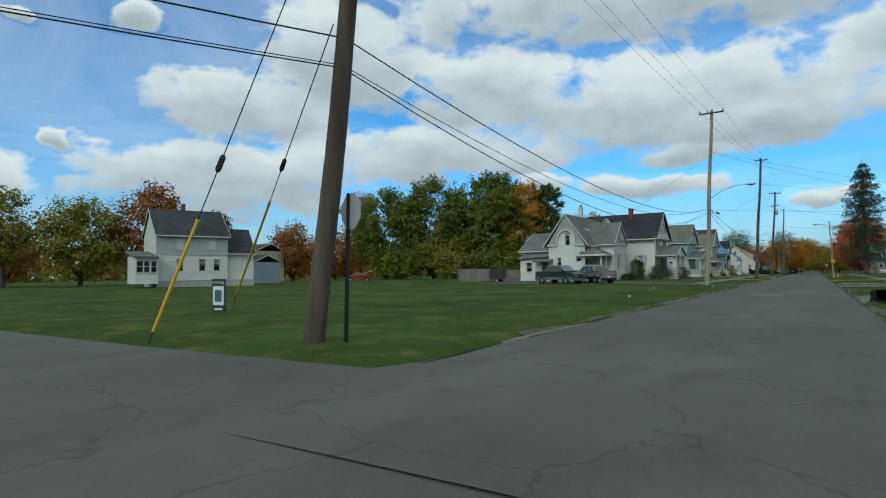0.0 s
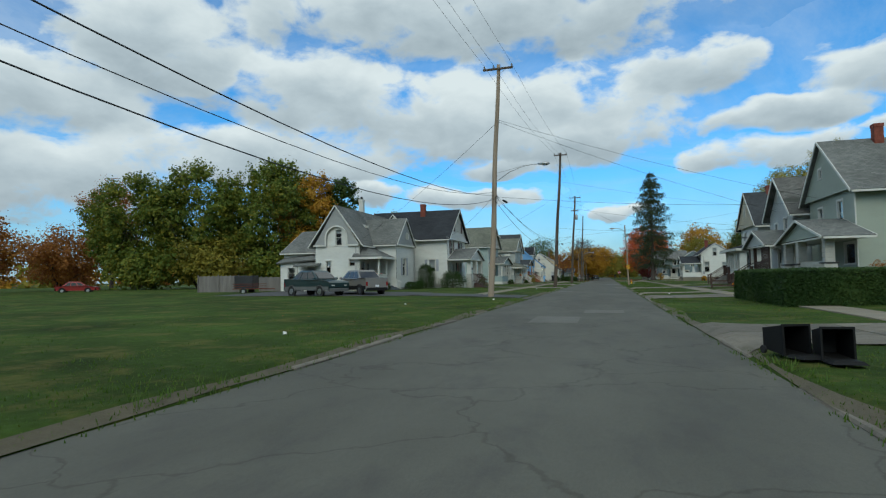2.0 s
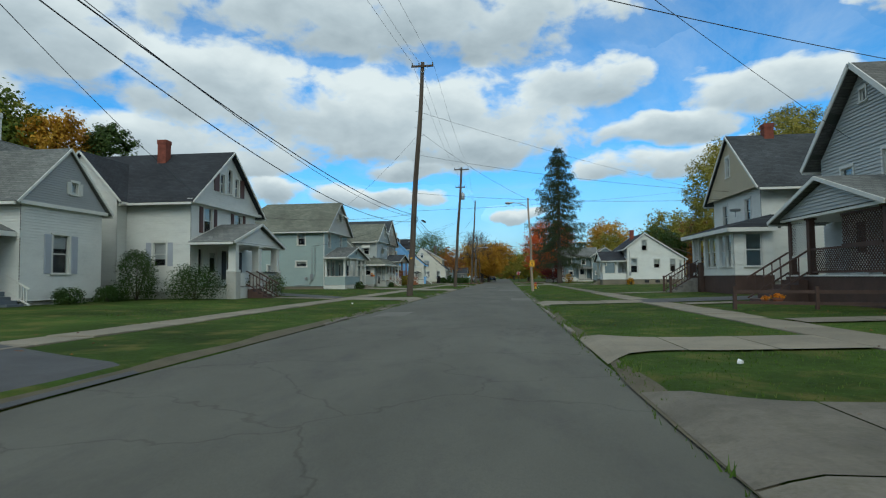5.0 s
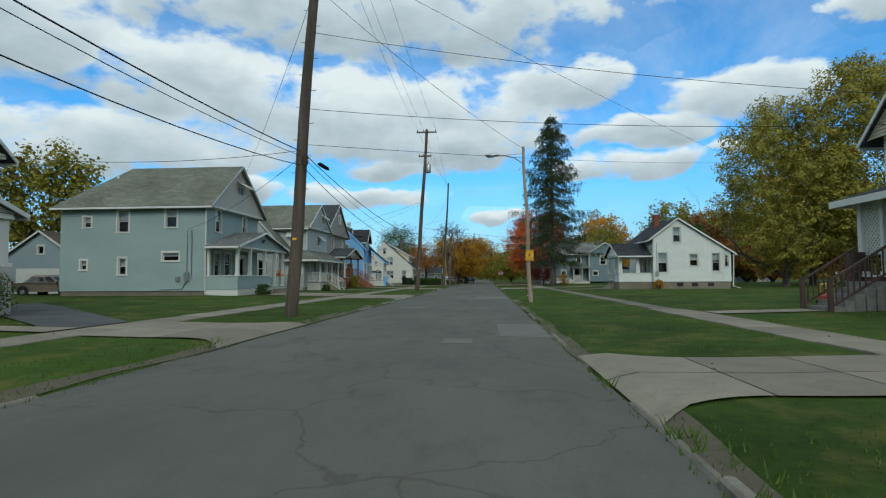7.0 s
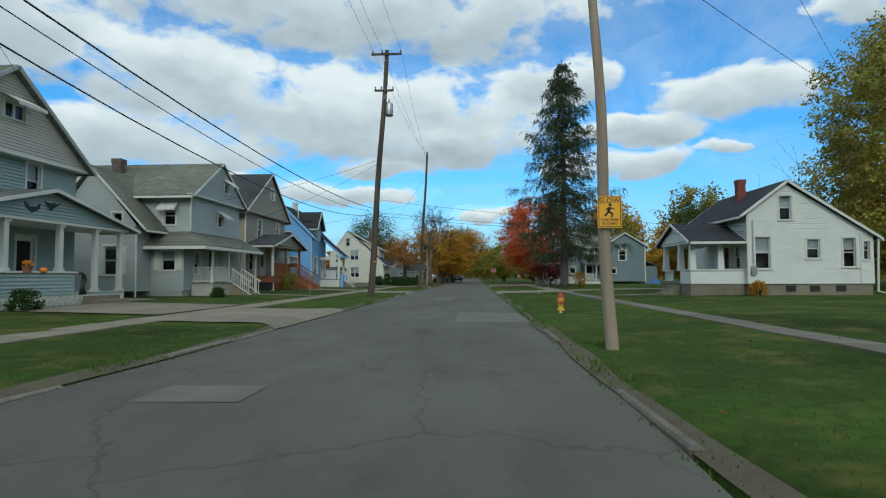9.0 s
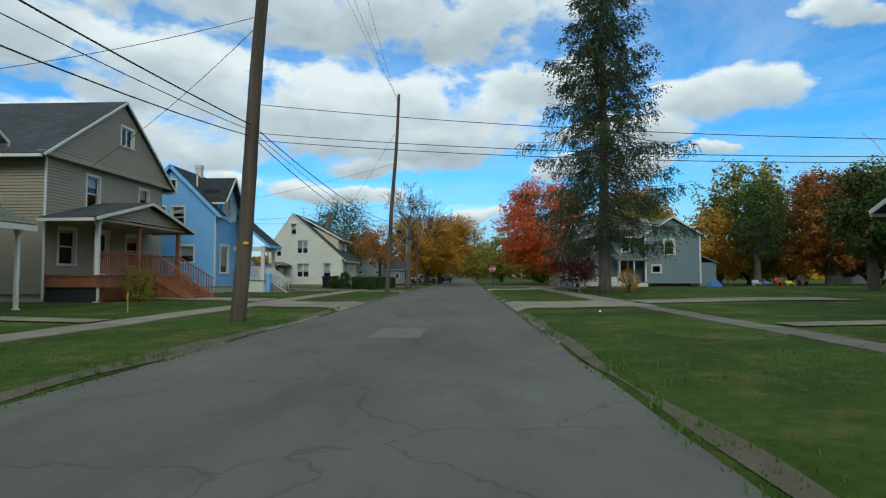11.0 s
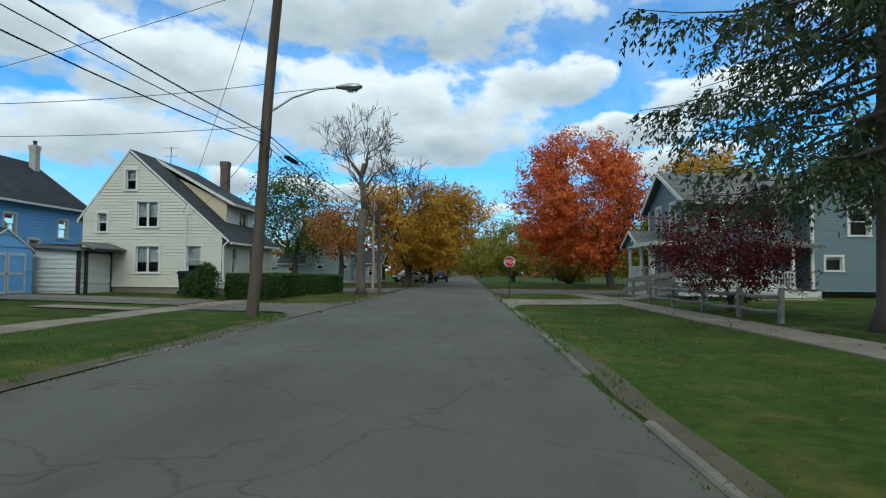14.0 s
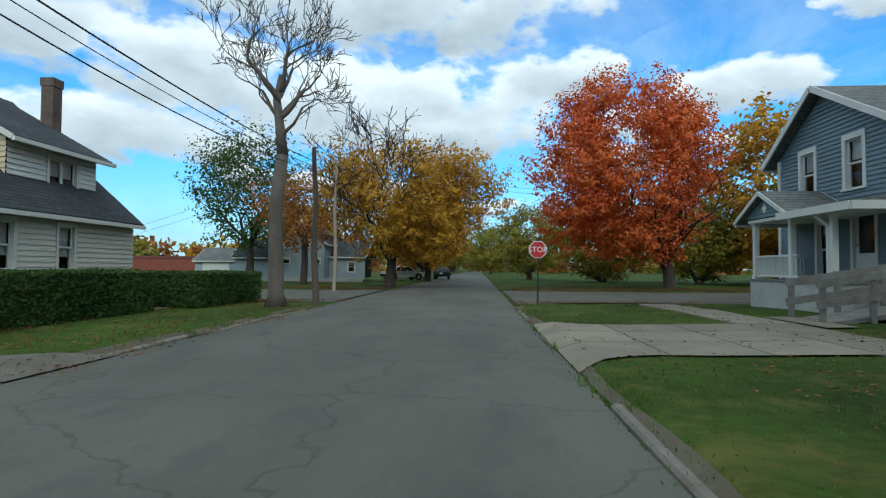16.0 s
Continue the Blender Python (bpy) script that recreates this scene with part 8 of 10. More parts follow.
broadleaf("tree", -92, -29.5, 13.6, 7, L_OLIVE, M_BARK_DARK, "tall thin olive tree along the side street", 19, clear=0.25, leaf=0.45, fill=0.5)
broadleaf("tree", -104, -26, 9.5, 12, L_RUST, M_BARK_DARK, "low rust thicket along the side street", 20, clear=0.04, leaf=0.45)
broadleaf("tree", -75, -66, 12.5, 9, L_DARKGREEN, M_BARK_DARK, "thin dark tree beside the side street", 21, clear=0.3, leaf=0.4, clumps=60, fill=0.5)
broadleaf("tree", -80, 11, 10.4, 9, L_RUST, M_BARK_DARK, "rust tree beside the tan outbuilding", 22, clear=0.1, leaf=0.42)
broadleaf("tree", -82, -3, 11.5, 6, L_DARKGREEN, M_BARK_DARK, "dark green tree behind the farmhouse annex", 23, clear=0.15, leaf=0.4)
broadleaf("tree", -38, 52, 13, 9, L_OLIVE, M_BARK_DARK, "olive tree behind the grey-blue house", 24, clear=0.25, leaf=0.36, clumps=110)
broadleaf("tree", -33, 33, 10, 6, L_RUST, M_BARK_DARK, "thin rust tree between the houses", 25, clear=0.3, leaf=0.3, clumps=40, density=0.7, fill=0.4)
# the right side
broadleaf("tree", 30, 64, 19, 13, L_PALEYELLOW, M_BARK, "tall yellow-green tree beyond the white cottage", 31, clear=0.06, leaf=0.26, fill=0.85)
broadleaf("tree", 37, 62, 23, 13, L_PALEYELLOW, M_BARK, "tall green tree beyond the cottage", 32, clear=0.1, leaf=0.26, fill=0.85)
broadleaf("tree", 38, 74, 16, 11, L_GOLD, M_BARK, "orange-gold tree among the green ones", 33, clear=0.15, leaf=0.36, fill=1.6)
broadleaf("tree", 50, 78, 13, 12, L_OLIVE, M_BARK, "olive tree in the far yard", 34, clear=0.05, leaf=0.4, clumps=150, density=1.3)
broadleaf("tree", 31, 105, 11.6, 6.5, L_DARKGREEN, M_BARK, "dark green tree in the far yard", 35, clear=0.3, leaf=0.26, fill=0.55)
broadleaf("tree", 39, 106, 13, 9, L_RUST, M_BARK, "rust-brown tree in the far yard", 44, clear=0.1, leaf=0.32, fill=1.5)
broadleaf("tree", 47, 111, 14, 10, L_OLIVE, M_BARK, "broad olive tree in the far yard", 45, clear=0.03, leaf=0.4, fill=1.3)
broadleaf("tree", 30, 112, 8.5, 8, L_GOLD, M_BARK, "golden tree behind the slate house", 36, clear=0.1, leaf=0.38, clumps=110)
broadleaf("tree", 24, 120, 11, 9, L_OLIVE, M_BARK, "yellow-green tree behind the slate house", 37, clear=0.15, leaf=0.38, clumps=100)
broadleaf("tree", 48, 104, 9, 10, L_RUST, M_BARK, "brown tree in the far yard", 38, clear=0.05, leaf=0.4, clumps=110)
broadleaf("tree", 27, 82, 8.5, 5, L_DARKGREEN, M_BARK, "dark green tree behind the cottage", 39, clear=0.3, leaf=0.3, clumps=60)
spruce("spruce", 8.9, 80.3, 22.8, 5.76, 41, "tall old spruce with drooping dark green boughs", needle=0.24, whorls=40)
broadleaf("maple", 13.2, 121, 14.4, 12.2, L_RED, M_BARK_DARK, "large orange-red maple beyond the crossing", 42, z=0.1, clear=0.14, leaf=0.24, density=1.6, crown_shape=1.3, trunk=0.38, lean=(-2.6, 0), fill=1.25)
broadleaf("japanese_maple", 8.3, 86.5, 3.7, 4.3, L_MAROON, M_BARK_DARK, "dark red ornamental maple in the front yard", 43, clear=0.16, leaf=0.105, density=1.2, trunk=0.1, depth=5, fill=0.42)
# trees across the crossing
broadleaf("tree", -5.6, 121, 12.9, 11.5, L_GOLD, M_BARK_DARK, "golden brown tree with bare top twigs", 51, z=0.1, clear=0.16, leaf=0.25, density=1.4, bare_top=0.32, depth=6, reach=0.31, lean=(1.2, 0), fill=1.2)
broadleaf("tree", -4.6, 139, 9.5, 9, L_GOLD, M_BARK_DARK, "golden brown tree along the far street", 52, z=0.1, clear=0.15, leaf=0.34, clumps=150, density=1.2)
broadleaf("tree", -7, 158, 10, 10, L_RUST, M_BARK_DARK, "rust-brown tree along the far street", 53, z=0.1, clear=0.15, leaf=0.4, clumps=110)
broadleaf("tree", -12.5, 124, 8.2, 7.5, L_RUST, M_BARK_DARK, "thinning rust-brown tree at the far corner", 54, z=0.1, clear=0.46, leaf=0.26, fill=0.3, reach=0.3, trunk=0.25)
broadleaf("tree", 6.5, 150, 8.5, 8, L_OLIVE, M_BARK, "yellow-green tree along the far street", 55, z=0.1, clear=0.1, leaf=0.38, clumps=130, density=1.2)
broadleaf("tree", 12.5, 138, 8, 9, L_OLIVE, M_BARK, "yellow-green thicket tree beyond the maple", 56, z=0.1, clear=0.04, leaf=0.36, clumps=130, density=1.2)
broadleaf("tree", 20, 134, 7.5, 9, L_OLIVE, M_BARK, "yellow-green thicket tree beyond the crossing", 57, z=0.1, clear=0.04, leaf=0.36, clumps=130, density=1.2)
broadleaf("tree", 30, 140, 8.5, 9, L_GOLD, M_BARK, "golden tree beyond the crossing", 58, z=0.1, clear=0.06, leaf=0.38, clumps=100)
broadleaf("tree", 3, 200, 10, 10, L_OLIVE, M_BARK, "yellow-green tree far up the street", 59, z=0.1, clear=0.1, leaf=0.45, clumps=90)
broadleaf("tree", -6, 230, 10, 12, L_OLIVE, M_BARK, "olive tree far up the street", 60, z=0.1, clear=0.1, leaf=0.5, clumps=90)
broadleaf("tree", -18.9, 129.5, 13.0, 10, L_DARKGREEN, M_BARK_DARK, "airy green oak behind the cream house", 61, z=0.1, clear=0.25, leaf=0.3, fill=0.34, reach=0.3)
broadleaf("tree", -19, 146, 9, 9, L_GOLD, M_BARK_DARK, "golden tree behind the far grey house", 62, z=0.1, clear=0.1, leaf=0.4, clumps=90)
bare_tree("bare_tree", -5.9, 100.0, 10.2, 71, "leafless topped street tree with pale trunk", M_BARK_PALE, trunk=0.25, fork=0.46)


broadleaf("tree", 58, 96, 13, 13, L_RUST, M_BARK, "rust and green tree behind the far yard", 63, clear=0.05, leaf=0.45)
broadleaf("tree", 62, 118, 12, 14, L_OLIVE, M_BARK, "broad olive tree behind the far yard", 64, clear=0.05, leaf=0.45)
broadleaf("tree", 45, 124, 10, 11, L_GOLD, M_BARK, "golden tree behind the far yard", 65, clear=0.05, leaf=0.45)
broadleaf("tree", 70, 78, 15, 15, L_OLIVE, M_BARK, "tall olive tree at the end of the yards", 66, clear=0.05, leaf=0.5)
broadleaf("tree", -72, 28, 18.5, 14, L_GREEN, M_BARK_DARK, "green tree closing the row behind the lot", 67, clear=0.03, leaf=0.33, fill=1.3)


broadleaf("tree", 25.5, 131, 15, 11, L_GOLD, M_BARK, "golden tree far behind the cottage", 68, clear=0.05, leaf=0.5)
broadleaf("tree", 36, 117, 15, 12, L_OLIVE, M_BARK, "yellow-green tree behind the cottage", 69, clear=0.04, leaf=0.46)
for k, (x_, y_) in enumerate(((-67, 26), (-58, 30), (-50, 34))):
    broadleaf("thicket", x_, y_, 6.5 + k % 2, 12, L_OLIVE if k % 2 else L_GREEN, M_BARK_DARK, "dense low thicket under the tall trees", 140 + k, clear=0.0, leaf=0.5, trunk=0.12, fill=1.2)
broadleaf("tree", 60, 88, 17, 14, L_OLIVE, M_BARK, "tall olive tree behind the yards", 73, clear=0.04, leaf=0.5)
broadleaf("tree", 55, 60, 14, 13, L_RUST, M_BARK, "rust tree behind the tan gabled house", 74, clear=0.05, leaf=0.5)


def far_woods():
    """A ragged belt of woods closing the view all round, far off."""
    rng = random.Random(5)
    for name, mat_, k0 in (("far_woods", L_RUST, 0), ("far_woods", L_OLIVE, 1), ("far_woods", L_GOLD, 2)):
        c = Geo()
        for k in range(k0, 330, 3):
            a = 2 * math.pi * k / 330 + rng.uniform(-0.01, 0.01)
            r = rng.uniform(190, 300)
            x, y = math.cos(a) * r, math.sin(a) * r + 30
            if -14 < x < 10 and y > 0:
                continue
            h = rng.uniform(6, 12)
            for _ in range(12):
                leaf_quads(rng, c, Vector((x + rng.uniform(-5, 5), y + rng.uniform(-5, 5), rng.uniform(0.0, h))), 3.4, 16, 2.3)
        solo(name, c, mat_, "distant autumn woods closing the horizon", "woods", kind="stuff")


far_woods()
for k, (x_, y_, m_) in enumerate(((-9, 262, L_RUST), (7, 255, L_GOLD), (-3, 318, L_OLIVE), (6, 325, L_RUST), (-14, 300, L_OLIVE), (14, 290, L_OLIVE), (1, 340, L_GOLD))):
    broadleaf("tree", x_, y_, 8 + k % 3, 12, m_, M_BARK, "autumn tree at the far end of the street", 120 + k, z=0.1, clear=0.03, leaf=0.7)
# hedges and shrubs
hedge("hedge", 5.6, 9.4, -22.0, -13.8, 1.3, "tall clipped dark green hedge beside the pavement", 81, dens=900)
hedge("hedge", -9.9, -8.2, 91.3, 97.2, 1.05, "clipped dark hedge before the cream house", 82, dens=700)
hedge("hedge", -9.4, -7.6, 98.4, 103.2, 1.0, "rounded clipped dark hedge at the corner lawn", 83, dens=700)
shrub("shrub", -11.6, 92.4, 1.3, 1.0, "clipped dark shrub at the cream house", 84, clumps=60, group="clipped shrubs")
shrub("shrub", -10.3, 90.6, 1.0, 1.4, "tall rounded shrub at the cream house", 85, clumps=60, group="clipped shrubs")
shrub("shrub", -16.2, 14.3, 3.0, 1.7, "wide clipped bush before the shuttered porch", 86, clumps=110)
shrub("shrub", -18.9, 13.4, 2.0, 2.6, "upright dark evergreen bush beside the white house", 87, clumps=190, leaf=0.075)
shrub("shrub", -14.9, 20.2, 2.6, 1.4, "loose shrub with a few pink flowers", 88, L_DARKGREEN, clumps=70)
shrub("shrub", -19.0, 9.0, 1.3, 0.75, "low clipped bush under the window", 89, clumps=40, group="low bushes")
shrub("shrub", -19.2, 11.6, 1.3, 0.75, "low clipped bush at the bay", 90, clumps=40, group="low bushes")
shrub("shrub", -19.9, 4.0, 1.2, 0.8, "low clipped bush at the porch", 91, clumps=40, group="low bushes")
shrub("shrub", -14.3, 41.0, 1.0, 0.7, "small green bush at the grey-blue porch", 92, clumps=30)
shrub("shrub", -13.6, 53.2, 0.8, 0.5, "small green bush at the pale grey wall", 93, clumps=24)
shrub("shrub", -14.4, 67.3, 1.4, 1.5, "yellow-green bush at the timber porch", 94, L_OLIVE, clumps=40)
shrub("shrub", 14.5, 53.4, 0.9, 0.8, "yellow-leaved bush at the cottage corner", 95, L_GOLD, clumps=26)
shrub("shrub", 10.3, 79.9, 1.3, 1.5, "golden shrub at the foot of the spruce", 96, L_GOLD, clumps=34)
shrub("shrub", 14.6, -7.0, 2.0, 1.6, "reddish shrub at the sage house", 97, L_RUST, clumps=40)


# ---------------------------------------------------------------- grass and fallen leaves
def on_paving(x, y):
    if WALK_L0 - 0.05 < x < WALK_L1 + 0.05 or WALK_R0 - 0.05 < x < WALK_R1 + 0.05:
        return True
    for x0, x1, y0, y1 in ((-9, -4.8, 16.3, 20.3), (-15, -4.8, 38.5, 46.3), (-17, -4.8, 65, 71.5), (-18, -4.8, 85.3, 90.5), (1.7, 11.3, -12.7, -8.3), (1.7, 6.1, -32.1, -27.5), (1.7, 22, 10.9, 14.5), (1.7, 16, 64.5, 69.7), (1.7, 8, 90.5, 96.5), (-32, -4.8, -11.2, 2), (1.7, 6, -4.7, -2.5)):
        if x0 < x < x1 and y0 < y < y1:
            return True
    return False


def grass_cover(name, x0, x1, y0, y1, per_m2, h, seed):
    rng = np.random.default_rng(seed)
    n = int((x1 - x0) * (y1 - y0) * per_m2)
    xs, ys = rng.uniform(x0, x1, n), rng.uniform(y0, y1, n)
    g = Geo()
    tall = rng.uniform(0.5, 1.4, n) * h
    ang, bend = rng.uniform(0, 6.28, n), rng.uniform(-0.5, 0.5, (n, 2))
    for k in range(n):
        x, y = float(xs[k]), float(ys[k])
        if on_paving(x, y):
            continue
        z = ground_z(x, y) - 0.01
        t = float(tall[k]) * (0.7 + 0.6 * noise.noise(Vector((x * 0.5, y * 0.5, 3))))
        w = 0.012
        c, s = math.cos(ang[k]) * w, math.sin(ang[k]) * w
        i = len(g.v)
        g.v.extend([(x - c, y - s, z), (x + c, y + s, z), (x + float(bend[k, 0]) * t, y + float(bend[k, 1]) * t, z + t)])
        g.f.append((i, i + 1, i + 2))
    solo(name, g, L_GRASS, "short uneven grass blades of the verge", "grass", kind="stuff")


grass_cover("grass", ROAD_R + 0.02, 6.0, -48, 102, 75, 0.06, 1)
grass_cover("grass", -8.45, ROAD_L - 0.02, -50, 103, 75, 0.06, 2)
grass_cover("grass", 7.25, 11.0, -20, 100, 25, 0.06, 3)
grass_cover("grass", -14.0, -9.6, -50, 100, 25, 0.06, 4)
grass_cover("grass", ROAD_R - 0.12, ROAD_R + 0.25, -48, 101, 90, 0.08, 5)
grass_cover("grass", ROAD_L - 0.25, ROAD_L + 0.15, -50, 102, 90, 0.08, 6)


def leaf_litter(name, areas, seed, size=0.036):
    rng = random.Random(seed)
    g = Geo()
    for x0, x1, y0, y1, n, road_ok in areas:
        for _ in range(n):
            x, y = rng.uniform(x0, x1), rng.uniform(y0, y1)
            if noise.noise(Vector((x * 0.6, y * 0.6, 5))) < rng.uniform(-0.5, 0.3):
                continue
            z = (ground_z(x, y) + 0.03) if not ROAD_L < x < ROAD_R and not CROSS0 < y < CROSS1 else 0.05
            a, t = rng.uniform(0, 6.28), size * rng.uniform(0.6, 1.3)
            c, s = math.cos(a) * t, math.sin(a) * t
            i = len(g.v)
            g.v.extend([(x - c, y - s, z), (x + s * 0.6, y - c * 0.6, z + rng.uniform(0, 0.03)), (x + c, y + s, z + rng.uniform(0, 0.02)), (x - s * 0.6, y + c * 0.6, z + rng.uniform(0, 0.03))])
            g.f.append((i, i + 1, i + 2, i + 3))
    solo(name, g, L_LITTER, "fallen brown and orange leaves on the ground", "fallen leaves", kind="stuff")


leaf_litter("fallen_leaves", ((-26, -5.5, 103.2, 105.4, 1500, True), (2.0, 26, 103.4, 105.4, 1400, True), (-26, -5.5, 115.6, 119, 2400, True), (2.2, 30, 115.6, 119.5, 4200, True)), 9, 0.085)
leaf_litter("fallen_leaves", ((-10, -4.4, 86, 105, 5200, True), (-20, -4, 116, 120, 3500, True), (2, 22, 115.5, 122, 5200, True), (-12, -3, 117, 135, 2600, True), (2, 8, 76, 104.5, 2600, True), (1.6, 2.2, 96, 105, 260, True),
                              (2, 16, 76, 96, 700, True), (-16, -6, -30, 86, 900, True), (2, 16, -30, 76, 700, True), (3, 10, 117, 125, 1500, True)), 8)


def weed_fringe(name, x, y0, y1, seed, n):
    """Taller weeds and seed heads along the road's edge."""
    rng = random.Random(seed)
    g = Geo()
    for _ in range(n):
        y = rng.uniform(y0, y1)
        xx = x + rng.gauss(0, 0.12)
        if on_paving(xx, y) or noise.noise(Vector((0, y * 0.4, seed))) < 0.05:
            continue
        for k in range(6):
            h = rng.uniform(0.05, 0.17)
            a = rng.uniform(0, 6.28)
            i = len(g.v)
            px, py = xx + rng.uniform(-0.06, 0.06), y + rng.uniform(-0.06, 0.06)
            z = 0.06
            g.v.extend([(px - 0.01, py, z), (px + 0.01, py, z), (px + math.cos(a) * h * 0.5, py + math.sin(a) * h * 0.5, z + h)])
            g.f.append((i, i + 1, i + 2))
    solo(name, g, L_GRASS, "ragged weeds along the broken road edge", "weeds", kind="stuff")


weed_fringe("weeds", ROAD_L - 0.14, -48, 102, 3, 700)
weed_fringe("weeds", ROAD_R + 0.16, -48, 102, 4, 700)
weed_fringe("weeds", 2.4, 32.6, 34.2, 5, 60)


# ---------------------------------------------------------------- poles and wires
def utility_pole(x, y, h, label, pale=False, r=0.17, arms=(), lamp=None, lean=0.0):
    t = thing("utility_pole", (x, y, 0.1), label, "utility pole", "utility poles along the street")
    m = M_POLE_PALE if pale else M_POLE
    g = Geo()
    n = 60
    pts = [(x + lean * h * k / (n - 1) + 0.03 * math.sin(k * 0.17 + x), y, -0.1 + (h + 0.1) * k / (n - 1)) for k in range(n)]
    g.tube(pts, [r * (1.12 - 0.45 * k / (n - 1)) * (1 + 0.05 * noise.noise(Vector((x, y, k * 0.9)))) for k in range(n)], 14)
    part("pole_shaft", g, m, t, smooth=True)
    x_foot = x
    for z, half in arms:
        x = x_foot + lean * z
        a = Geo().beam((x - half, y - 0.14, z), (x + half, y - 0.14, z), 0.1, 0.12)
        arm = part("crossarm", a, M_POLE, t)
        br = Geo().beam((x - half * 0.6, y - 0.15, z), (x, y - 0.15, z - 0.45), 0.03, 0.01).beam((x + half * 0.6, y - 0.15, z), (x, y - 0.15, z - 0.45), 0.03, 0.01)
        part("brace", br, M_METAL, arm)
        for s in (-0.92, -0.3, 0.92):
            part("insulator", Geo().lathe(x + s * half, y - 0.14, [(0.015, z + 0.05), (0.05, z + 0.1), (0.03, z + 0.15), (0.05, z + 0.2), (0.02, z + 0.26)], 8), M_GREYWOOD, arm)
    if lamp:
        lx, ly, lz, z0 = lamp
        x = x_foot + lean * z0
        a = Geo().tube([(x, y, z0), (x + (lx - x) * 0.35, y + (ly - y) * 0.35, z0 + (lz - z0) * 0.62), (x + (lx - x) * 0.7, y + (ly - y) * 0.7, lz - 0.05), (lx, ly, lz)], 0.03, 7)
        if lz - z0 > 0.5:
            a.tube([(x, y, z0 + 0.55), (x + (lx - x) * 0.7, y + (ly - y) * 0.7, lz - 0.02)], 0.012, 5)
        ar = part("lamp_arm", a, M_METAL, t)
        d = Vector((lx - x, ly - y, 0)).normalized()
        e = Vector((lx, ly, lz))
        hd = Geo().tube([e - d * 0.05, e + d * 0.12, e + d * 0.3, e + d * 0.55, e + d * 0.68], [0.05, 0.09, 0.13, 0.12, 0.05], 10)
        hd.v = [(p[0], p[1], lz + (p[2] - lz) * 0.75) for p in hd.v]
        head = part("lamp_head", hd, M_METAL, ar, "grey street lamp head", True)
        part("lens", Geo().blob(e.x + d.x * 0.4, e.y + d.y * 0.4, lz - 0.09, 0.16, 0.12, 0.08), M_GLASS, ar)
    return t


utility_pole(-7.35, -9.4, 14.8, "pale weathered utility pole with crossarm and street lamp", True, 0.17, ((14.5, 0.95),), (-4.2, -9.4, 8.3, 7.3), 0.052)
utility_pole(-6.22, 23.2, 15.9, "dark weathered utility pole with crossarm", False, 0.19, ((15.6, 0.75),), None, 0.066)
utility_pole(-6.35, 58.3, 15.5, "dark utility pole with two crossarms and transformer", False, 0.19, ((15.2, 0.95), (12.9, 0.6)), None, 0.066)
utility_pole(-5.85, 83.8, 14.6, "brown utility pole with street lamp", False, 0.15, (), (-3.5, 83.7, 6.45, 5.75), 0.062)
utility_pole(2.4, 33.4, 7.9, "pale street lamp pole carrying a yellow warning sign", True, 0.1, (), (0.88, 33.6, 7.55, 7.0), -0.035)
utility_pole(-5.13, 101.7, 5.5, "short brown utility pole at the corner", False, 0.11, (), None, -0.015)
utility_pole(-7.53, 113.7, 7.4, "pale utility pole across the crossing", True, 0.10)
utility_pole(-7.95, -53.3, 12.0, "thick knotted utility pole at the corner with guy wires", False, 0.19, (), None, 0.145)
utility_pole(-70, -52, 9.5, "far wooden utility pole along the side street", True, 0.14)
utility_pole(-5.8, 178, 10, "far utility pole up the street", False, 0.13)


def transformer(x, y, z):
    t = thing("transformer", (x, y, z), "grey pole-mounted transformer can", "transformer")
    part("can", Geo().lathe(x, y, [(0.02, z), (0.22, z + 0.02), (0.24, z + 0.1), (0.24, z + 0.75), (0.2, z + 0.84), (0.03, z + 0.86)], 14), M_METAL, t, smooth=True)
    part("bushing", Geo().lathe(x, y - 0.1, [(0.03, z + 0.84), (0.05, z + 0.9), (0.03, z + 0.98), (0.045, z + 1.02), (0.01, z + 1.08)], 8), M_GREYWOOD, t)
    part("bracket", Geo().box(x - 0.3, x - 0.1, y - 0.05, y + 0.05, z + 0.15, z + 0.22).box(x - 0.3, x - 0.1, y - 0.05, y + 0.05, z + 0.6, z + 0.67), M_METAL, t)


transformer(-5.2, 58.3, 11.3)


def wire(a, b, sag, r=0.012, material=None, name="wire", n=18, label="black overhead wire between the poles"):
    a, b = Vector(a), Vector(b)
    pts = []
    for k in range(n + 1):
        s = k / n
        p = a.lerp(b, s)
        p.z -= sag * 4 * s * (1 - s)
        pts.append(p)
    return solo(name, Geo().tube(pts, r, 5), material or M_WIRE, label, "overhead wire", "overhead wires", loc=tuple(a))


def on_pole(foot, lean, z):
    return (foot[0] + lean * z, foot[1], z)


P0 = lambda z: on_pole((-7.95, -53.3), 0.145, z)
P1 = lambda z: on_pole((-7.35, -9.4), 0.052, z)
P2 = lambda z: on_pole((-6.22, 23.2), 0.066, z)
P3 = lambda z: on_pole((-6.35, 58.3), 0.066, z)
P4 = lambda z: on_pole((-5.85, 83.8), 0.062, z)


def off(p, dx):
    return (p[0] + dx, p[1] - 0.14, p[2])


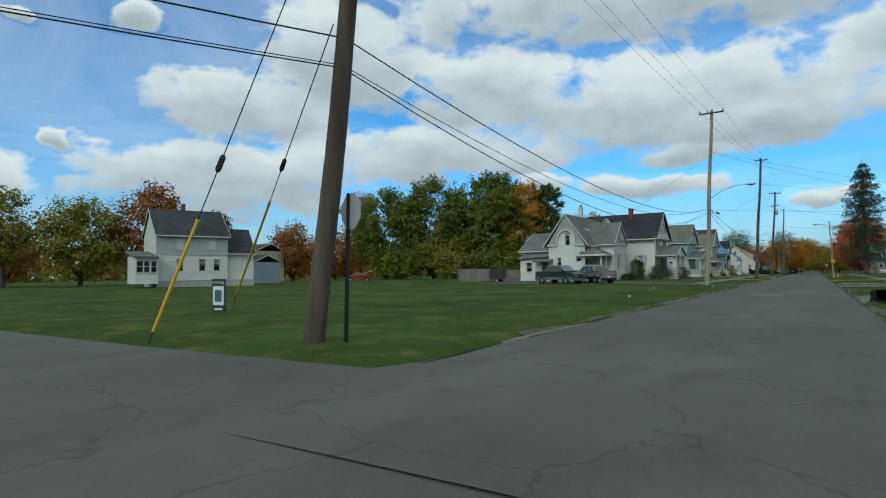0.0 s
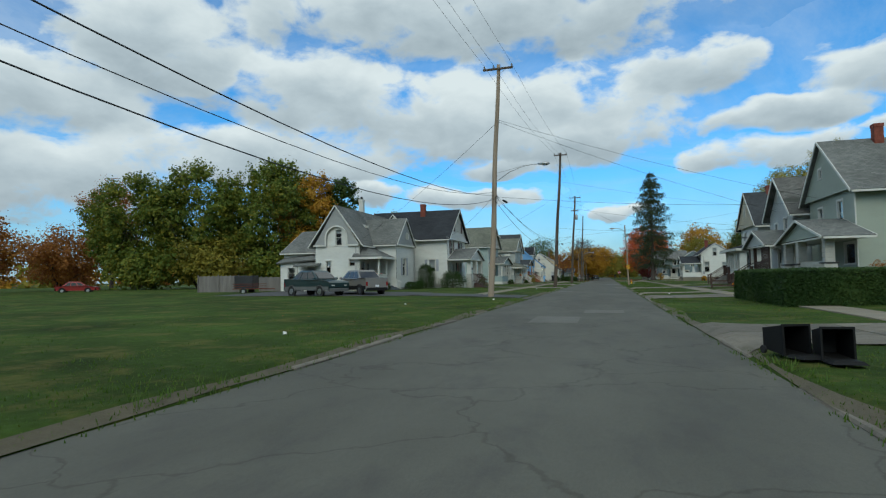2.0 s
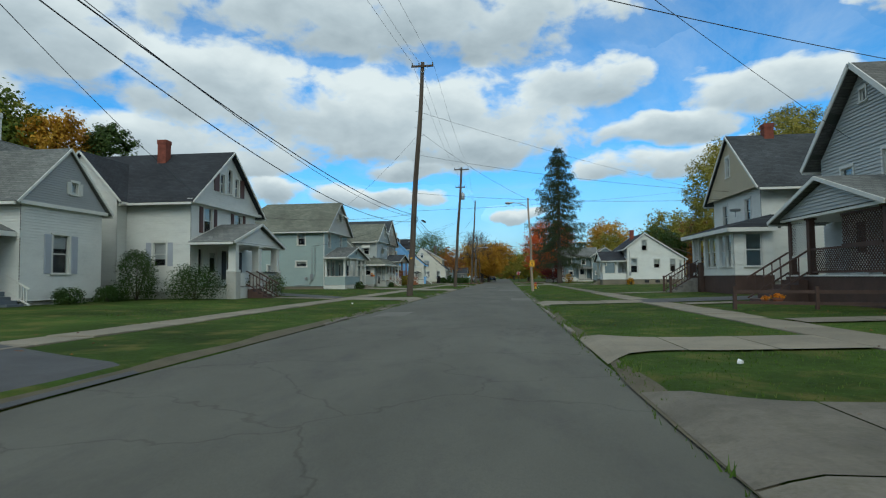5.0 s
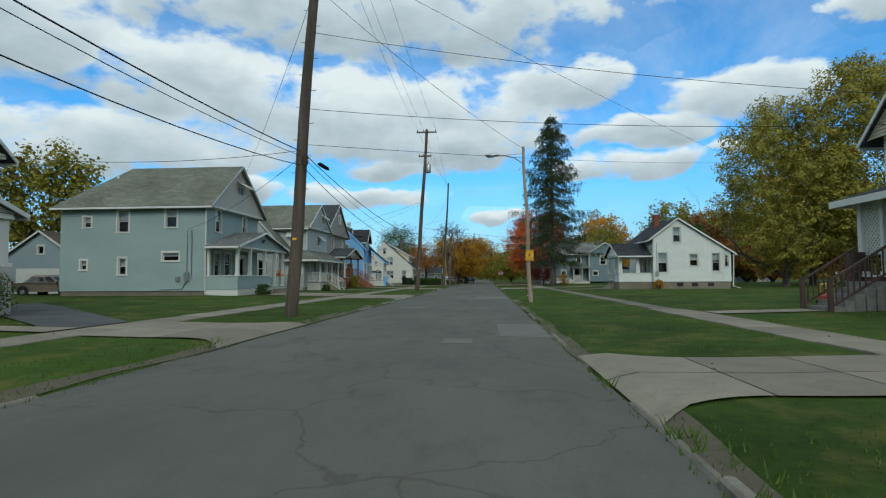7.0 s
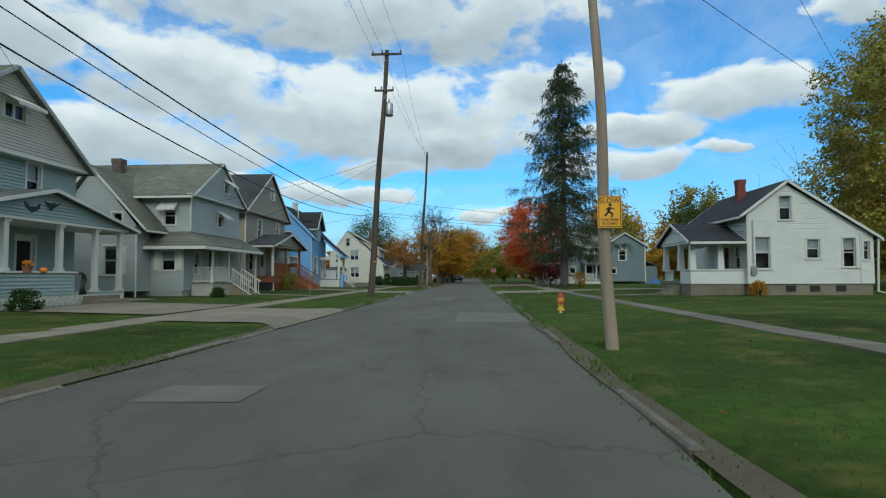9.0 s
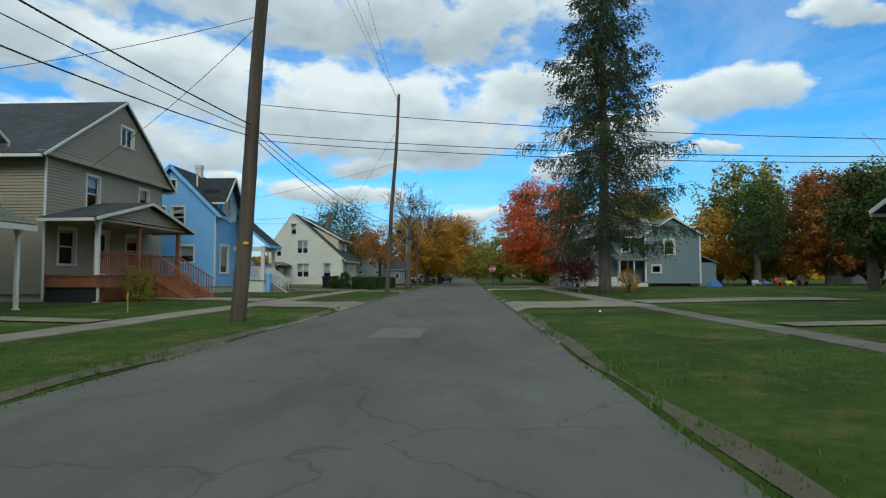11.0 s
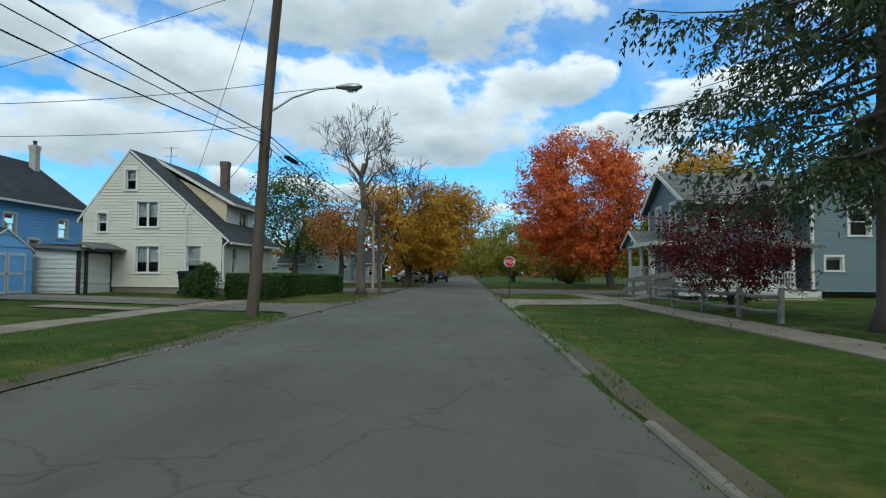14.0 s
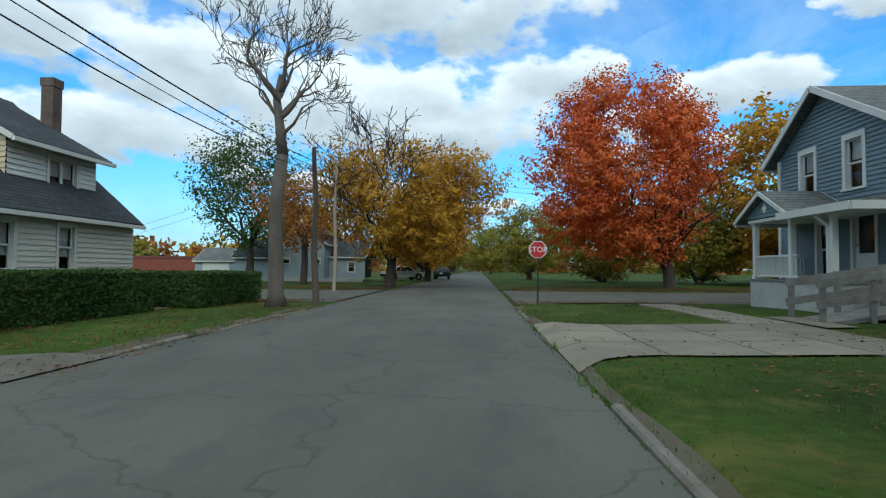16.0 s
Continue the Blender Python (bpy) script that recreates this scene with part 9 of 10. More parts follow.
for dx in (-0.88, -0.28, 0.88):
    wire(off(P1(14.75), dx), off(P2(15.85), dx * 0.8), 0.5, 0.008, M_GREYWIRE)
    wire(off(P2(15.85), dx * 0.8), off(P3(15.45), dx), 0.6, 0.008, M_GREYWIRE)
    wire(off(P3(15.45), dx), P4(14.2 - 0.25 * (dx + 0.9)), 0.5, 0.008, M_GREYWIRE)
    wire(off(P1(14.75), dx), (-8.6 + dx, -75, 14.6), 0.8, 0.008, M_GREYWIRE)
# lower service and telephone cables, pole to pole
for z0, z1, z2, z3, z4, sag, r in ((5.85, 6.5, 5.55, 5.5, 5.2, 0.75, 0.016), (5.3, 6.25, 5.1, 5.2, 4.9, 1.25, 0.013), (5.35, 6.7, 5.4, 5.35, 5.05, 0.95, 0.009)):
    wire(P0(z0), P1(z1), sag + 0.65, min(r, 0.014))
    wire(P1(z1), P2(z2), sag, r)
    wire(P2(z2), P3(z3), sag, r)
    wire(P3(z3), P4(z4), sag * 0.6, r)
    wire(P4(z4), (-5.2, 101.7, z4 - 0.2), sag * 0.4, r)
    wire(P0(z0), (-16.0, -83.0, z0 - 0.8), 0.5, r)
# drops to the houses
for a, b in ((P1(11.3), (14.2, 1.5, 6.6)), (P1(11.2), (13.5, 9, 6.5)), (P1(11.1), (-22.5, 4.6, 5.0)), (P1(6.5), (-16.9, 16, 6.0)), (P1(6.4), (14.4, 2.5, 6.4)), (P2(9.6), (13.8, 22, 6.4)), (P2(7.0), (14, 24, 6.2)),
             (P2(5.6), (-16.6, 23, 5.6)), (P2(5.4), (-18.5, 39.3, 4.5)), (P2(12.5), (24.0, 60.0, 12.3)), (P2(5.8), (24.2, 60.0, 12.1)), (P2(11.2), (2.2, 33.4, 7.75)), (P3(8.6), (-15.6, 55, 5.5)), (P3(8.4), (-16.9, 67, 5.9)), (P2(11.0), (-17, 44, 8.6)),
             (P3(5.1), (14.45, 54.3, 3.55)), (P3(5.3), (14.45, 54.3, 3.65)), (P3(6.1), (14.5, 54.6, 3.95)), (P4(6.6), (-17, 80, 5.0)), (P4(5.2), (-13.2, 94.5, 3.9)), (P4(5.4), (-22, 84, 5.5)), (P4(9.5), (-24, 86, 6.0)), (P4(12.0), (-13.5, 94.7, 4.0)),
             ((-7.5, 113.7, 6.6), (30, 126, 5.2)), ((-7.5, 113.7, 6.9), (32, 128, 5.6)), ((-5.2, 101.7, 4.9), (-40, 140, 4.5)), ((-5.2, 101.7, 4.6), (-40, 141, 4.0))):
    wire(a, b, 0.3, 0.009, label="thin service drop wire to a house")
for p, r_ in ((P1(6.2), 0.2), (P2(5.2), 0.2), (P4(4.6), 0.16)):
    solo("cable_coil", Geo().tube([(p[0] + 0.2 + r_ * math.cos(a) * 0.5, p[1] - 0.25, p[2] + r_ * math.sin(a)) for a in np.linspace(0, 2 * math.pi, 15)], 0.018, 6), M_WIRE, "coil of black cable hung on a pole", "cable coil", "cable coils")
    solo("splice_case", Geo().tube([(p[0] + 0.5, p[1] + 0.2, p[2] - 0.02), (p[0] + 0.55, p[1] + 0.3, p[2] - 0.03), (p[0] + 0.65, p[1] + 0.75, p[2] - 0.08), (p[0] + 0.68, p[1] + 0.85, p[2] - 0.1)], [0.03, 0.07, 0.07, 0.03], 8), M_BLACKPLASTIC, "black cable splice case on the wire", "splice case", "splice cases")


def guy(ax, ay, az, bx, by, bz, guard, wood=None):
    t = thing("guy_wire", (bx, by, bz), "steel guy wire with a long yellow guard", "guy wire", "guy wires at the corner pole")
    a, b = Vector((ax, ay, az)), Vector((bx, by, bz))
    part("strand", Geo().tube([a, b], 0.012, 6), M_WIRE, t)
    part("guard", Geo().tube([b + (a - b) * 0.03, b + (a - b) * guard], 0.035, 10), M_YELLOWPLASTIC, t, "yellow plastic guy guard")
    mid = b + (a - b) * (guard + 0.10)
    part("strain_insulator", Geo().tube([mid, mid + (a - b) * 0.006, mid + (a - b) * 0.03, mid + (a - b) * 0.036], [0.03, 0.06, 0.06, 0.03], 8), M_BARK_DARK, t)


guy(-7.2, -53.3, 9.3, -11.1, -54.8, 0.0, 0.27)
guy(-7.4, -53.3, 6.2, -17.9, -47.9, 0.0, 0.55)


# ---------------------------------------------------------------- signs
def words(parent, text, size, loc, rot, material, name="lettering"):
    cu = bpy.data.curves.new(name, 'FONT')
    cu.body, cu.size, cu.align_x, cu.align_y, cu.extrude = text, size, 'CENTER', 'CENTER', 0.0015
    cu.materials.append(material)
    tmp = bpy.data.objects.new("tmp", cu)
    dg = bpy.context.evaluated_depsgraph_get()
    scene.collection.objects.link(tmp)
    dg.update()
    me = bpy.data.meshes.new_from_object(tmp.evaluated_get(dg))
    bpy.data.objects.remove(tmp)
    ob = new(name, me)
    ob.parent = parent
    root = parent
    while root.parent:
        root = root.parent
    ob.matrix_basis = Matrix.Translation(Vector(loc) - ORIGIN[root.name]) @ Euler([radians(a) for a in rot]).to_matrix().to_4x4()
    return ob


def octagon(g, x, y, z, r, y0, y1):
    ring = [(x + r * math.cos(radians(22.5 + 45 * k)), z + r * math.sin(radians(22.5 + 45 * k))) for k in range(8)]
    return g.hull([(a, y1, b) for a, b in ring], [(a, y0, b) for a, b in ring])


def stop_sign(x, y, z, zc, facing, label, r=0.35):
    """facing -1: the face looks down the street."""
    t = thing("stop_sign", (x, y, z), label, "road sign")
    part("post", Geo().box(x - 0.03, x + 0.03, y - 0.02, y + 0.02, z - 0.1, zc + r + 0.05), M_DARKMETAL, t)
    f = facing
    part("plate", octagon(Geo(), x, y, zc, r, y + f * 0.025, y + f * 0.032), M_SIGNGREY, t, "bare metal back of the sign plate")
    part("border", octagon(Geo(), x, y, zc, r - 0.002, y + f * 0.033, y + f * 0.036), M_SIGNWHITE, t)
    face = part("face", octagon(Geo(), x, y, zc, r - 0.03, y + f * 0.037, y + f * 0.040), M_SIGNRED, t, "red sign face")
    words(t, "STOP", 0.30 * r / 0.36, (x, y + f * 0.046, zc - 0.005), (90, 0, 0 if f < 0 else 180), M_SIGNWHITE)
    return t


stop_sign(2.7, 104.0, 0.05, 2.05, -1, "red octagonal stop sign on a thin dark post")
s2 = thing("stop_sign", (-7.4, -53.0, 0.0), "stop sign seen from its bare back on a dark post", "road sign")
part("post", Geo().beam((-7.4, -53.0, -0.1), (-7.3, -53.0, 2.95), 0.07, 0.05), M_DARKMETAL, s2)
oct_ = octagon(Geo(), 0, 0, 0, 0.37, -0.004, 0.004)
turn = Matrix.Translation((-7.3, -53.0, 2.6)) @ Matrix.Rotation(radians(-16), 4, 'Z')
oct_.v = [tuple(turn @ Vector(p) + Vector((0.05, 0.0, 0))) for p in oct_.v]
part("plate", oct_, M_SIGNGREY, s2, "bare aluminium sign back")


def slow_sign(x, y, zc):
    t = thing("warning_sign", (x, y, zc - 0.33), "amber sign warning of children playing", "road sign")
    w, h = 0.2, 0.27
    part("plate", Geo().box(x - w, x + w, y + 0.001, y + 0.006, zc - h, zc + h), M_SIGNGREY, t)
    part("face", Geo().box(x - w, x + w, y - 0.004, y, zc - h, zc + h), M_SIGNYELLOW, t, "amber sign face")
    b = Geo()
    for a0, a1, b0, b1 in ((-w + 0.015, w - 0.015, h - 0.026, h - 0.015), (-w + 0.015, w - 0.015, -h + 0.015, -h + 0.026), (-w + 0.015, -w + 0.026, -h + 0.026, h - 0.026), (w - 0.026, w - 0.015, -h + 0.026, h - 0.026)):
        b.box(x + a0, x + a1, y - 0.0065, y - 0.0045, zc + b0, zc + b1)
    part("border", b, M_BLACKPAINT, t)
    words(t, "SLOW", 0.125, (x, y - 0.008, zc + 0.182), (90, 0, 0), M_BLACKPAINT)
    words(t, "CHILDREN", 0.063, (x, y - 0.008, zc - 0.135), (90, 0, 0), M_BLACKPAINT)
    words(t, "PLAYING", 0.063, (x, y - 0.008, zc - 0.2), (90, 0, 0), M_BLACKPAINT)
    # plain running symbol
    sy = Geo()
    for p, q, wd in (((0.0, 0.06), (-0.02, -0.02), 0.05), ((-0.02, -0.02), (0.05, -0.05), 0.03), ((0.05, -0.05), (0.03, -0.11), 0.025), ((-0.02, -0.02), (-0.08, -0.09), 0.03), ((0.0, 0.05), (0.07, 0.03), 0.022), ((0.0, 0.05), (-0.06, 0.02), 0.022)):
        sy.beam((x + p[0], y - 0.0055, zc + p[1] + 0.02), (x + q[0], y - 0.0055, zc + q[1] + 0.02), wd, 0.002, (0, 1, 0))
    ring = [(x + 0.01 + 0.026 * math.cos(a), zc + 0.115 + 0.026 * math.sin(a)) for a in np.linspace(0, 2 * math.pi, 10, endpoint=False)]
    sy.hull([(a, y - 0.0045, b2) for a, b2 in ring], [(a, y - 0.0065, b2) for a, b2 in ring])
    part("symbol", sy, M_BLACKPAINT, t)


slow_sign(2.36, 33.24, 2.42)

# board for the empty lot
fs = thing("sale_sign", (-17.0, -49.0, 0.0), "dark green and white lot sale board on a post", "sign")
m2 = Matrix.Translation((-17.0, -49.0, -0.22)) @ Matrix.Rotation(radians(8), 4, 'Z')


def turned(g):
    g.v = [tuple(m2 @ Vector(p)) for p in g.v]
    return g


part("board", turned(Geo().box(-0.3, 0.3, -0.02, 0.02, 0.35, 1.5)), shade("dark_teal_paint", (0.02, 0.045, 0.05), rough=0.5), fs)
part("white_panel", turned(Geo().box(-0.25, 0.25, -0.027, -0.021, 0.6, 1.25)), M_SIGNWHITE, fs)
part("emblem", turned(Geo().box(-0.16, 0.16, -0.033, -0.028, 0.72, 1.12)), shade("teal_emblem", (0.05, 0.16, 0.20), rough=0.5), fs)
part("text_bar", turned(Geo().box(-0.18, 0.18, -0.027, -0.021, 0.43, 0.5)), M_SIGNWHITE, fs)
words(fs, "FOR SALE", 0.125, tuple(m2 @ Vector((0, -0.03, 1.375))), (90, 0, 8), M_SIGNWHITE)
part("stake", turned(Geo().box(-0.3, -0.25, -0.02, 0.02, 0.0, 0.35).box(0.25, 0.3, -0.02, 0.02, 0.0, 0.35)), M_DARKMETAL, fs)


# ---------------------------------------------------------------- vehicles
def paint(name, c):
    return shade(name, c, rough=0.28, var=0.06, coarse=0.8, bump=0, metal=0.2, coat=0.6)


def vehicle(name, label, pose_m, L, W, prof, glass_prof, body_m, lower_m=None, bed=None, wheel_r=0.38, axles=(0.18, 0.80), group="parked vehicles", category="car"):
    """A car built along +x from its back: side profile of (x, z), with a narrower cabin of glass."""
    t = new(name)
    t.matrix_world = pose_m
    ORIGIN[t.name] = Vector((0, 0, 0))
    tagged(t, label, category, group)
    hw = W / 2

    def ring(prof_, w, y):
        return [(x, y, z) for x, z in prof_]
    g = Geo()
    inner = [(x + (0.02 if x < L / 2 else -0.02), z) for x, z in prof]
    n = len(prof)
    cols = [(-hw + 0.06, 0.97), (-hw, 1.0), (hw, 1.0), (hw - 0.06, 0.97)]
    zmid = (max(z for x, z in prof) + min(z for x, z in prof)) / 2
    rings = []
    for y, s in ((-hw + 0.10, 0.93), (-hw, 1.0), (hw, 1.0), (hw - 0.10, 0.93)):
        rings.append([(L / 2 + (x - L / 2) * (0.985 if s < 1 else 1), y, zmid + (z - zmid) * s) for x, z in prof])
    k = len(g.v)
    for r_ in rings:
        g.v.extend(r_)
    for a in range(3):
        for i in range(n):
            j = (i + 1) % n
            g.f.append((k + a * n + i, k + a * n + j, k + (a + 1) * n + j, k + (a + 1) * n + i))
    g.f.append(tuple(range(k + n - 1, k - 1, -1)))
    g.f.append(tuple(range(k + 3 * n, k + 4 * n)))
    part("body", g, body_m, t)
    # cabin: pillars and roof with panes between
    gp = glass_prof
    zb, zt = gp[0][1], max(z for x, z in gp)
    top = hw * 0.76
    low = hw * 0.95
    cab = Geo()
    cab.hull([(x, -low if z < zt - 0.05 else -top, z) for x, z in gp], [(x, low if z < zt - 0.05 else top, z) for x, z in gp])
    cabin = part("cabin", cab, body_m, t)
    tops = sorted(p for p in gp if p[1] > zt - 0.05)
    x0, x1 = tops[0][0], tops[-1][0]
    roof = Geo()
    roof.hull([(x0 - 0.03, -top - 0.02, zt - 0.03), (x1 + 0.03, -top - 0.02, zt - 0.03), (x1 + 0.03, top + 0.02, zt - 0.03), (x0 - 0.03, top + 0.02, zt - 0.03)],
              [(x0 + 0.1, -top + 0.1, zt + 0.05), (x1 - 0.1, -top + 0.1, zt + 0.05), (x1 - 0.1, top - 0.1, zt + 0.05), (x0 + 0.1, top - 0.1, zt + 0.05)])
    part("roof", roof, body_m, t)
    xs = sorted(p[0] for p in gp)
    za, zc = zb + 0.05, zt - 0.09

    def at(f, z):
        """The cabin's front (f = 1) or back (f = 0) edge at a height, and its half width there."""
        k = (z - zb) / (zt - zb)
        back, front = xs[0] + (x0 - xs[0]) * k, xs[-1] + (x1 - xs[-1]) * k
        return back + (front - back) * f, low + (top - low) * k

    # panes between the pillars, and the two slanted screens
    for s in (-1, 1):
        for f0, f1 in ((0.09, 0.30), (0.34, 0.60), (0.64, 0.90)):
            q = []
            for f, z in ((f0, za), (f1, za), (f1, zc), (f0, zc)):
                x_, w_ = at(f, z)
                q.append(Vector((x_, s * w_, z)))
            o = Vector((0, s * 0.014, 0.006))
            part("window", Geo().hull([p - o for p in q], [p + o for p in q]), M_CARGLASS, cabin, "dark tinted car window")
    for f, d, nm in ((1, 1, "windscreen"), (0, -1, "rear_window")):
        q = []
        for z, e in ((za, -1), (za, 1), (zc, 1), (zc, -1)):
            x_, w_ = at(f, z)
            q.append(Vector((x_, e * (w_ - 0.09), z)))
        o = Vector((d * 0.014, 0, 0.01))
        part(nm, Geo().hull([p - o for p in q], [p + o for p in q]), M_CARGLASS, cabin, "dark tinted car window")
    if lower_m:
        for s in (-1, 1):
            c = Geo().box(0.1, L - 0.1, s * hw - 0.02 * s, s * hw + 0.014 * s, 0.47, 0.76)
            part("cladding", c, lower_m, t)
    for xe, nm in ((-0.02, "rear_bumper"), (L - 0.14, "front_bumper")):
        part(nm, Geo().soft_box(xe, xe + 0.16, -hw + 0.05, hw - 0.05, 0.38, 0.62, 0.03), lower_m or M_BLACKPLASTIC, t)
    for s in (-1, 1):
        part("headlight", Geo().soft_box(L - 0.08, L + 0.015, s * hw * 0.62 - 0.17, s * hw * 0.62 + 0.17, 0.72, 0.88, 0.02), M_LAMPGLASS, t)
        part("tail_light", Geo().soft_box(-0.015, 0.06, s * (hw - 0.1) - 0.07, s * (hw - 0.1) + 0.07, 0.75, 1.05, 0.015), M_TAIL, t)
        part("mirror", Geo().soft_box(xs[-1] - 0.35, xs[-1] - 0.2, s * (hw + 0.1) - 0.1, s * (hw + 0.1) + 0.1, zb - 0.02, zb + 0.15, 0.03), body_m, t)
        for f in (0.42, 0.58):
            part("door_handle", Geo().box(L * f, L * f + 0.14, s * (hw + 0.012) - 0.012, s * (hw + 0.012) + 0.012, zb - 0.14, zb - 0.11), M_BLACKPLASTIC, t)
        for f in axles:
            xx = L * f
            wy = s * (hw - 0.085)
            # a capped black disc stands in for the shaded wheel opening; none is cut
            part("wheel_well", Geo().tube([(xx, s * (hw - 0.05), wheel_r + 0.02), (xx, s * (hw + 0.006), wheel_r + 0.02)], wheel_r + 0.07, 18), M_BLACKPAINT, t)
            w = Geo()
            pr = [(wheel_r * 0.62, -0.1), (wheel_r * 0.93, -0.11), (wheel_r, -0.07), (wheel_r, 0.07), (wheel_r * 0.93, 0.11), (wheel_r * 0.62, 0.1)]
            w.tube([(xx, wy + d, wheel_r) for r_, d in pr], [r_ for r_, d in pr], 20)
            wh = part("wheel", w, M_RUBBER, t)
            rim = Geo().tube([(xx, wy + s * 0.06, wheel_r), (xx, wy + s * 0.105, wheel_r), (xx, wy + s * 0.115, wheel_r)], [wheel_r * 0.62, wheel_r * 0.6, wheel_r * 0.2], 16)
            part("rim", rim, M_METAL, wh)
            arch = Geo()
            for a in np.linspace(0.1, math.pi - 0.1, 9)[:-1]:
                b = a + (math.pi - 0.2) / 8
                arch.beam((xx + (wheel_r + 0.06) * math.cos(a), s * (hw + 0.008), wheel_r + (wheel_r + 0.06) * math.sin(a)), (xx + (wheel_r + 0.06) * math.cos(b), s * (hw + 0.008), wheel_r + (wheel_r + 0.06) * math.sin(b)), 0.03, 0.07, (0, 1, 0))
            part("wheel_arch", arch, lower_m or M_BLACKPLASTIC, t)
    part("grille", Geo().box(L - 0.02, L + 0.012, -hw * 0.42, hw * 0.42, 0.66, 0.86), M_BLACKPLASTIC, t)
    part("number_plate", Geo().box(-0.035, -0.02, -0.16, 0.16, 0.66, 0.82), M_SIGNWHITE, t)
    return t


M_CARGLASS = shade("tinted_car_glass", (0.012, 0.015, 0.018), rough=0.06, var=0.1, bump=0, coat=0.5)
M_LAMPGLASS = shade("headlight_glass", (0.6, 0.6, 0.58), rough=0.15, var=0.05, bump=0, coat=0.5)
M_TAIL = shade("red_lamp_glass", (0.25, 0.01, 0.01), rough=0.2, var=0.05, bump=0, coat=0.5)
TRUCK = [(0.0, 0.48), (5.36, 0.46), (5.42, 0.72), (5.4, 1.02), (5.28, 1.13), (4.9, 1.19), (4.1, 1.25), (1.5, 1.3), (0.6, 1.36), (0.04, 1.34)]
TRUCK_CAB = [(0.95, 1.3), (1.65, 1.9), (3.25, 1.92), (4.15, 1.24)]
vehicle("pickup_truck", "silver-grey pickup truck seen from its tailgate", pose(-17.1, -4.4, 0.10, 0, 0, 143), 5.4, 1.95, TRUCK, TRUCK_CAB, paint("pewter_paint", (0.22, 0.21, 0.195)), M_BLACKPLASTIC, wheel_r=0.4, category="pickup truck")
vehicle("pickup_truck", "dark green sport pickup truck with grey cladding", pose(-24.5, -3.9, 0.10, 0, 0, -22), 5.4, 1.95, TRUCK, TRUCK_CAB, paint("dark_green_paint", (0.016, 0.042, 0.045)), shade("grey_cladding", (0.12, 0.125, 0.125), rough=0.6), wheel_r=0.4, category="pickup truck")
SEDAN = [(0.0, 0.35), (4.7, 0.35), (4.72, 0.6), (4.6, 0.78), (3.5, 0.92), (0.9, 0.95), (0.05, 0.9)]
SEDAN_CAB = [(0.75, 0.92), (1.35, 1.4), (2.6, 1.42), (3.55, 0.9)]
vehicle("sedan", "tan sedan parked by the garage", pose(-31.5, 41.5, 0.2, 0, 0, 0), 4.7, 1.8, SEDAN, SEDAN_CAB, paint("tan_paint", (0.20, 0.16, 0.12)), None, wheel_r=0.32)
vehicle("sedan", "dark blue car parked up the street", pose(-3.8, 148, 0.02, 0, 0, 90), 4.4, 1.75, SEDAN, SEDAN_CAB, paint("dark_blue_paint", (0.02, 0.05, 0.08)), None, wheel_r=0.32)
vehicle("sedan", "white car parked across the crossing", pose(-9.4, 141, 0.08, 0, 0, 32), 4.6, 1.8, SEDAN, SEDAN_CAB, paint("white_paint", (0.7, 0.7, 0.7)), None, wheel_r=0.32)
vehicle("sedan", "red car far off behind the lot", pose(-66, 10, 0.15, 0, 0, 40), 4.4, 1.75, SEDAN, SEDAN_CAB, paint("red_car_paint", (0.3, 0.03, 0.03)), None, wheel_r=0.32)
vehicle("sedan", "dark car on the side street", pose(-74, -57, 0.05, 0, 0, 0), 4.4, 1.75, SEDAN, SEDAN_CAB, paint("black_car_paint", (0.02, 0.022, 0.025)), None, wheel_r=0.32)


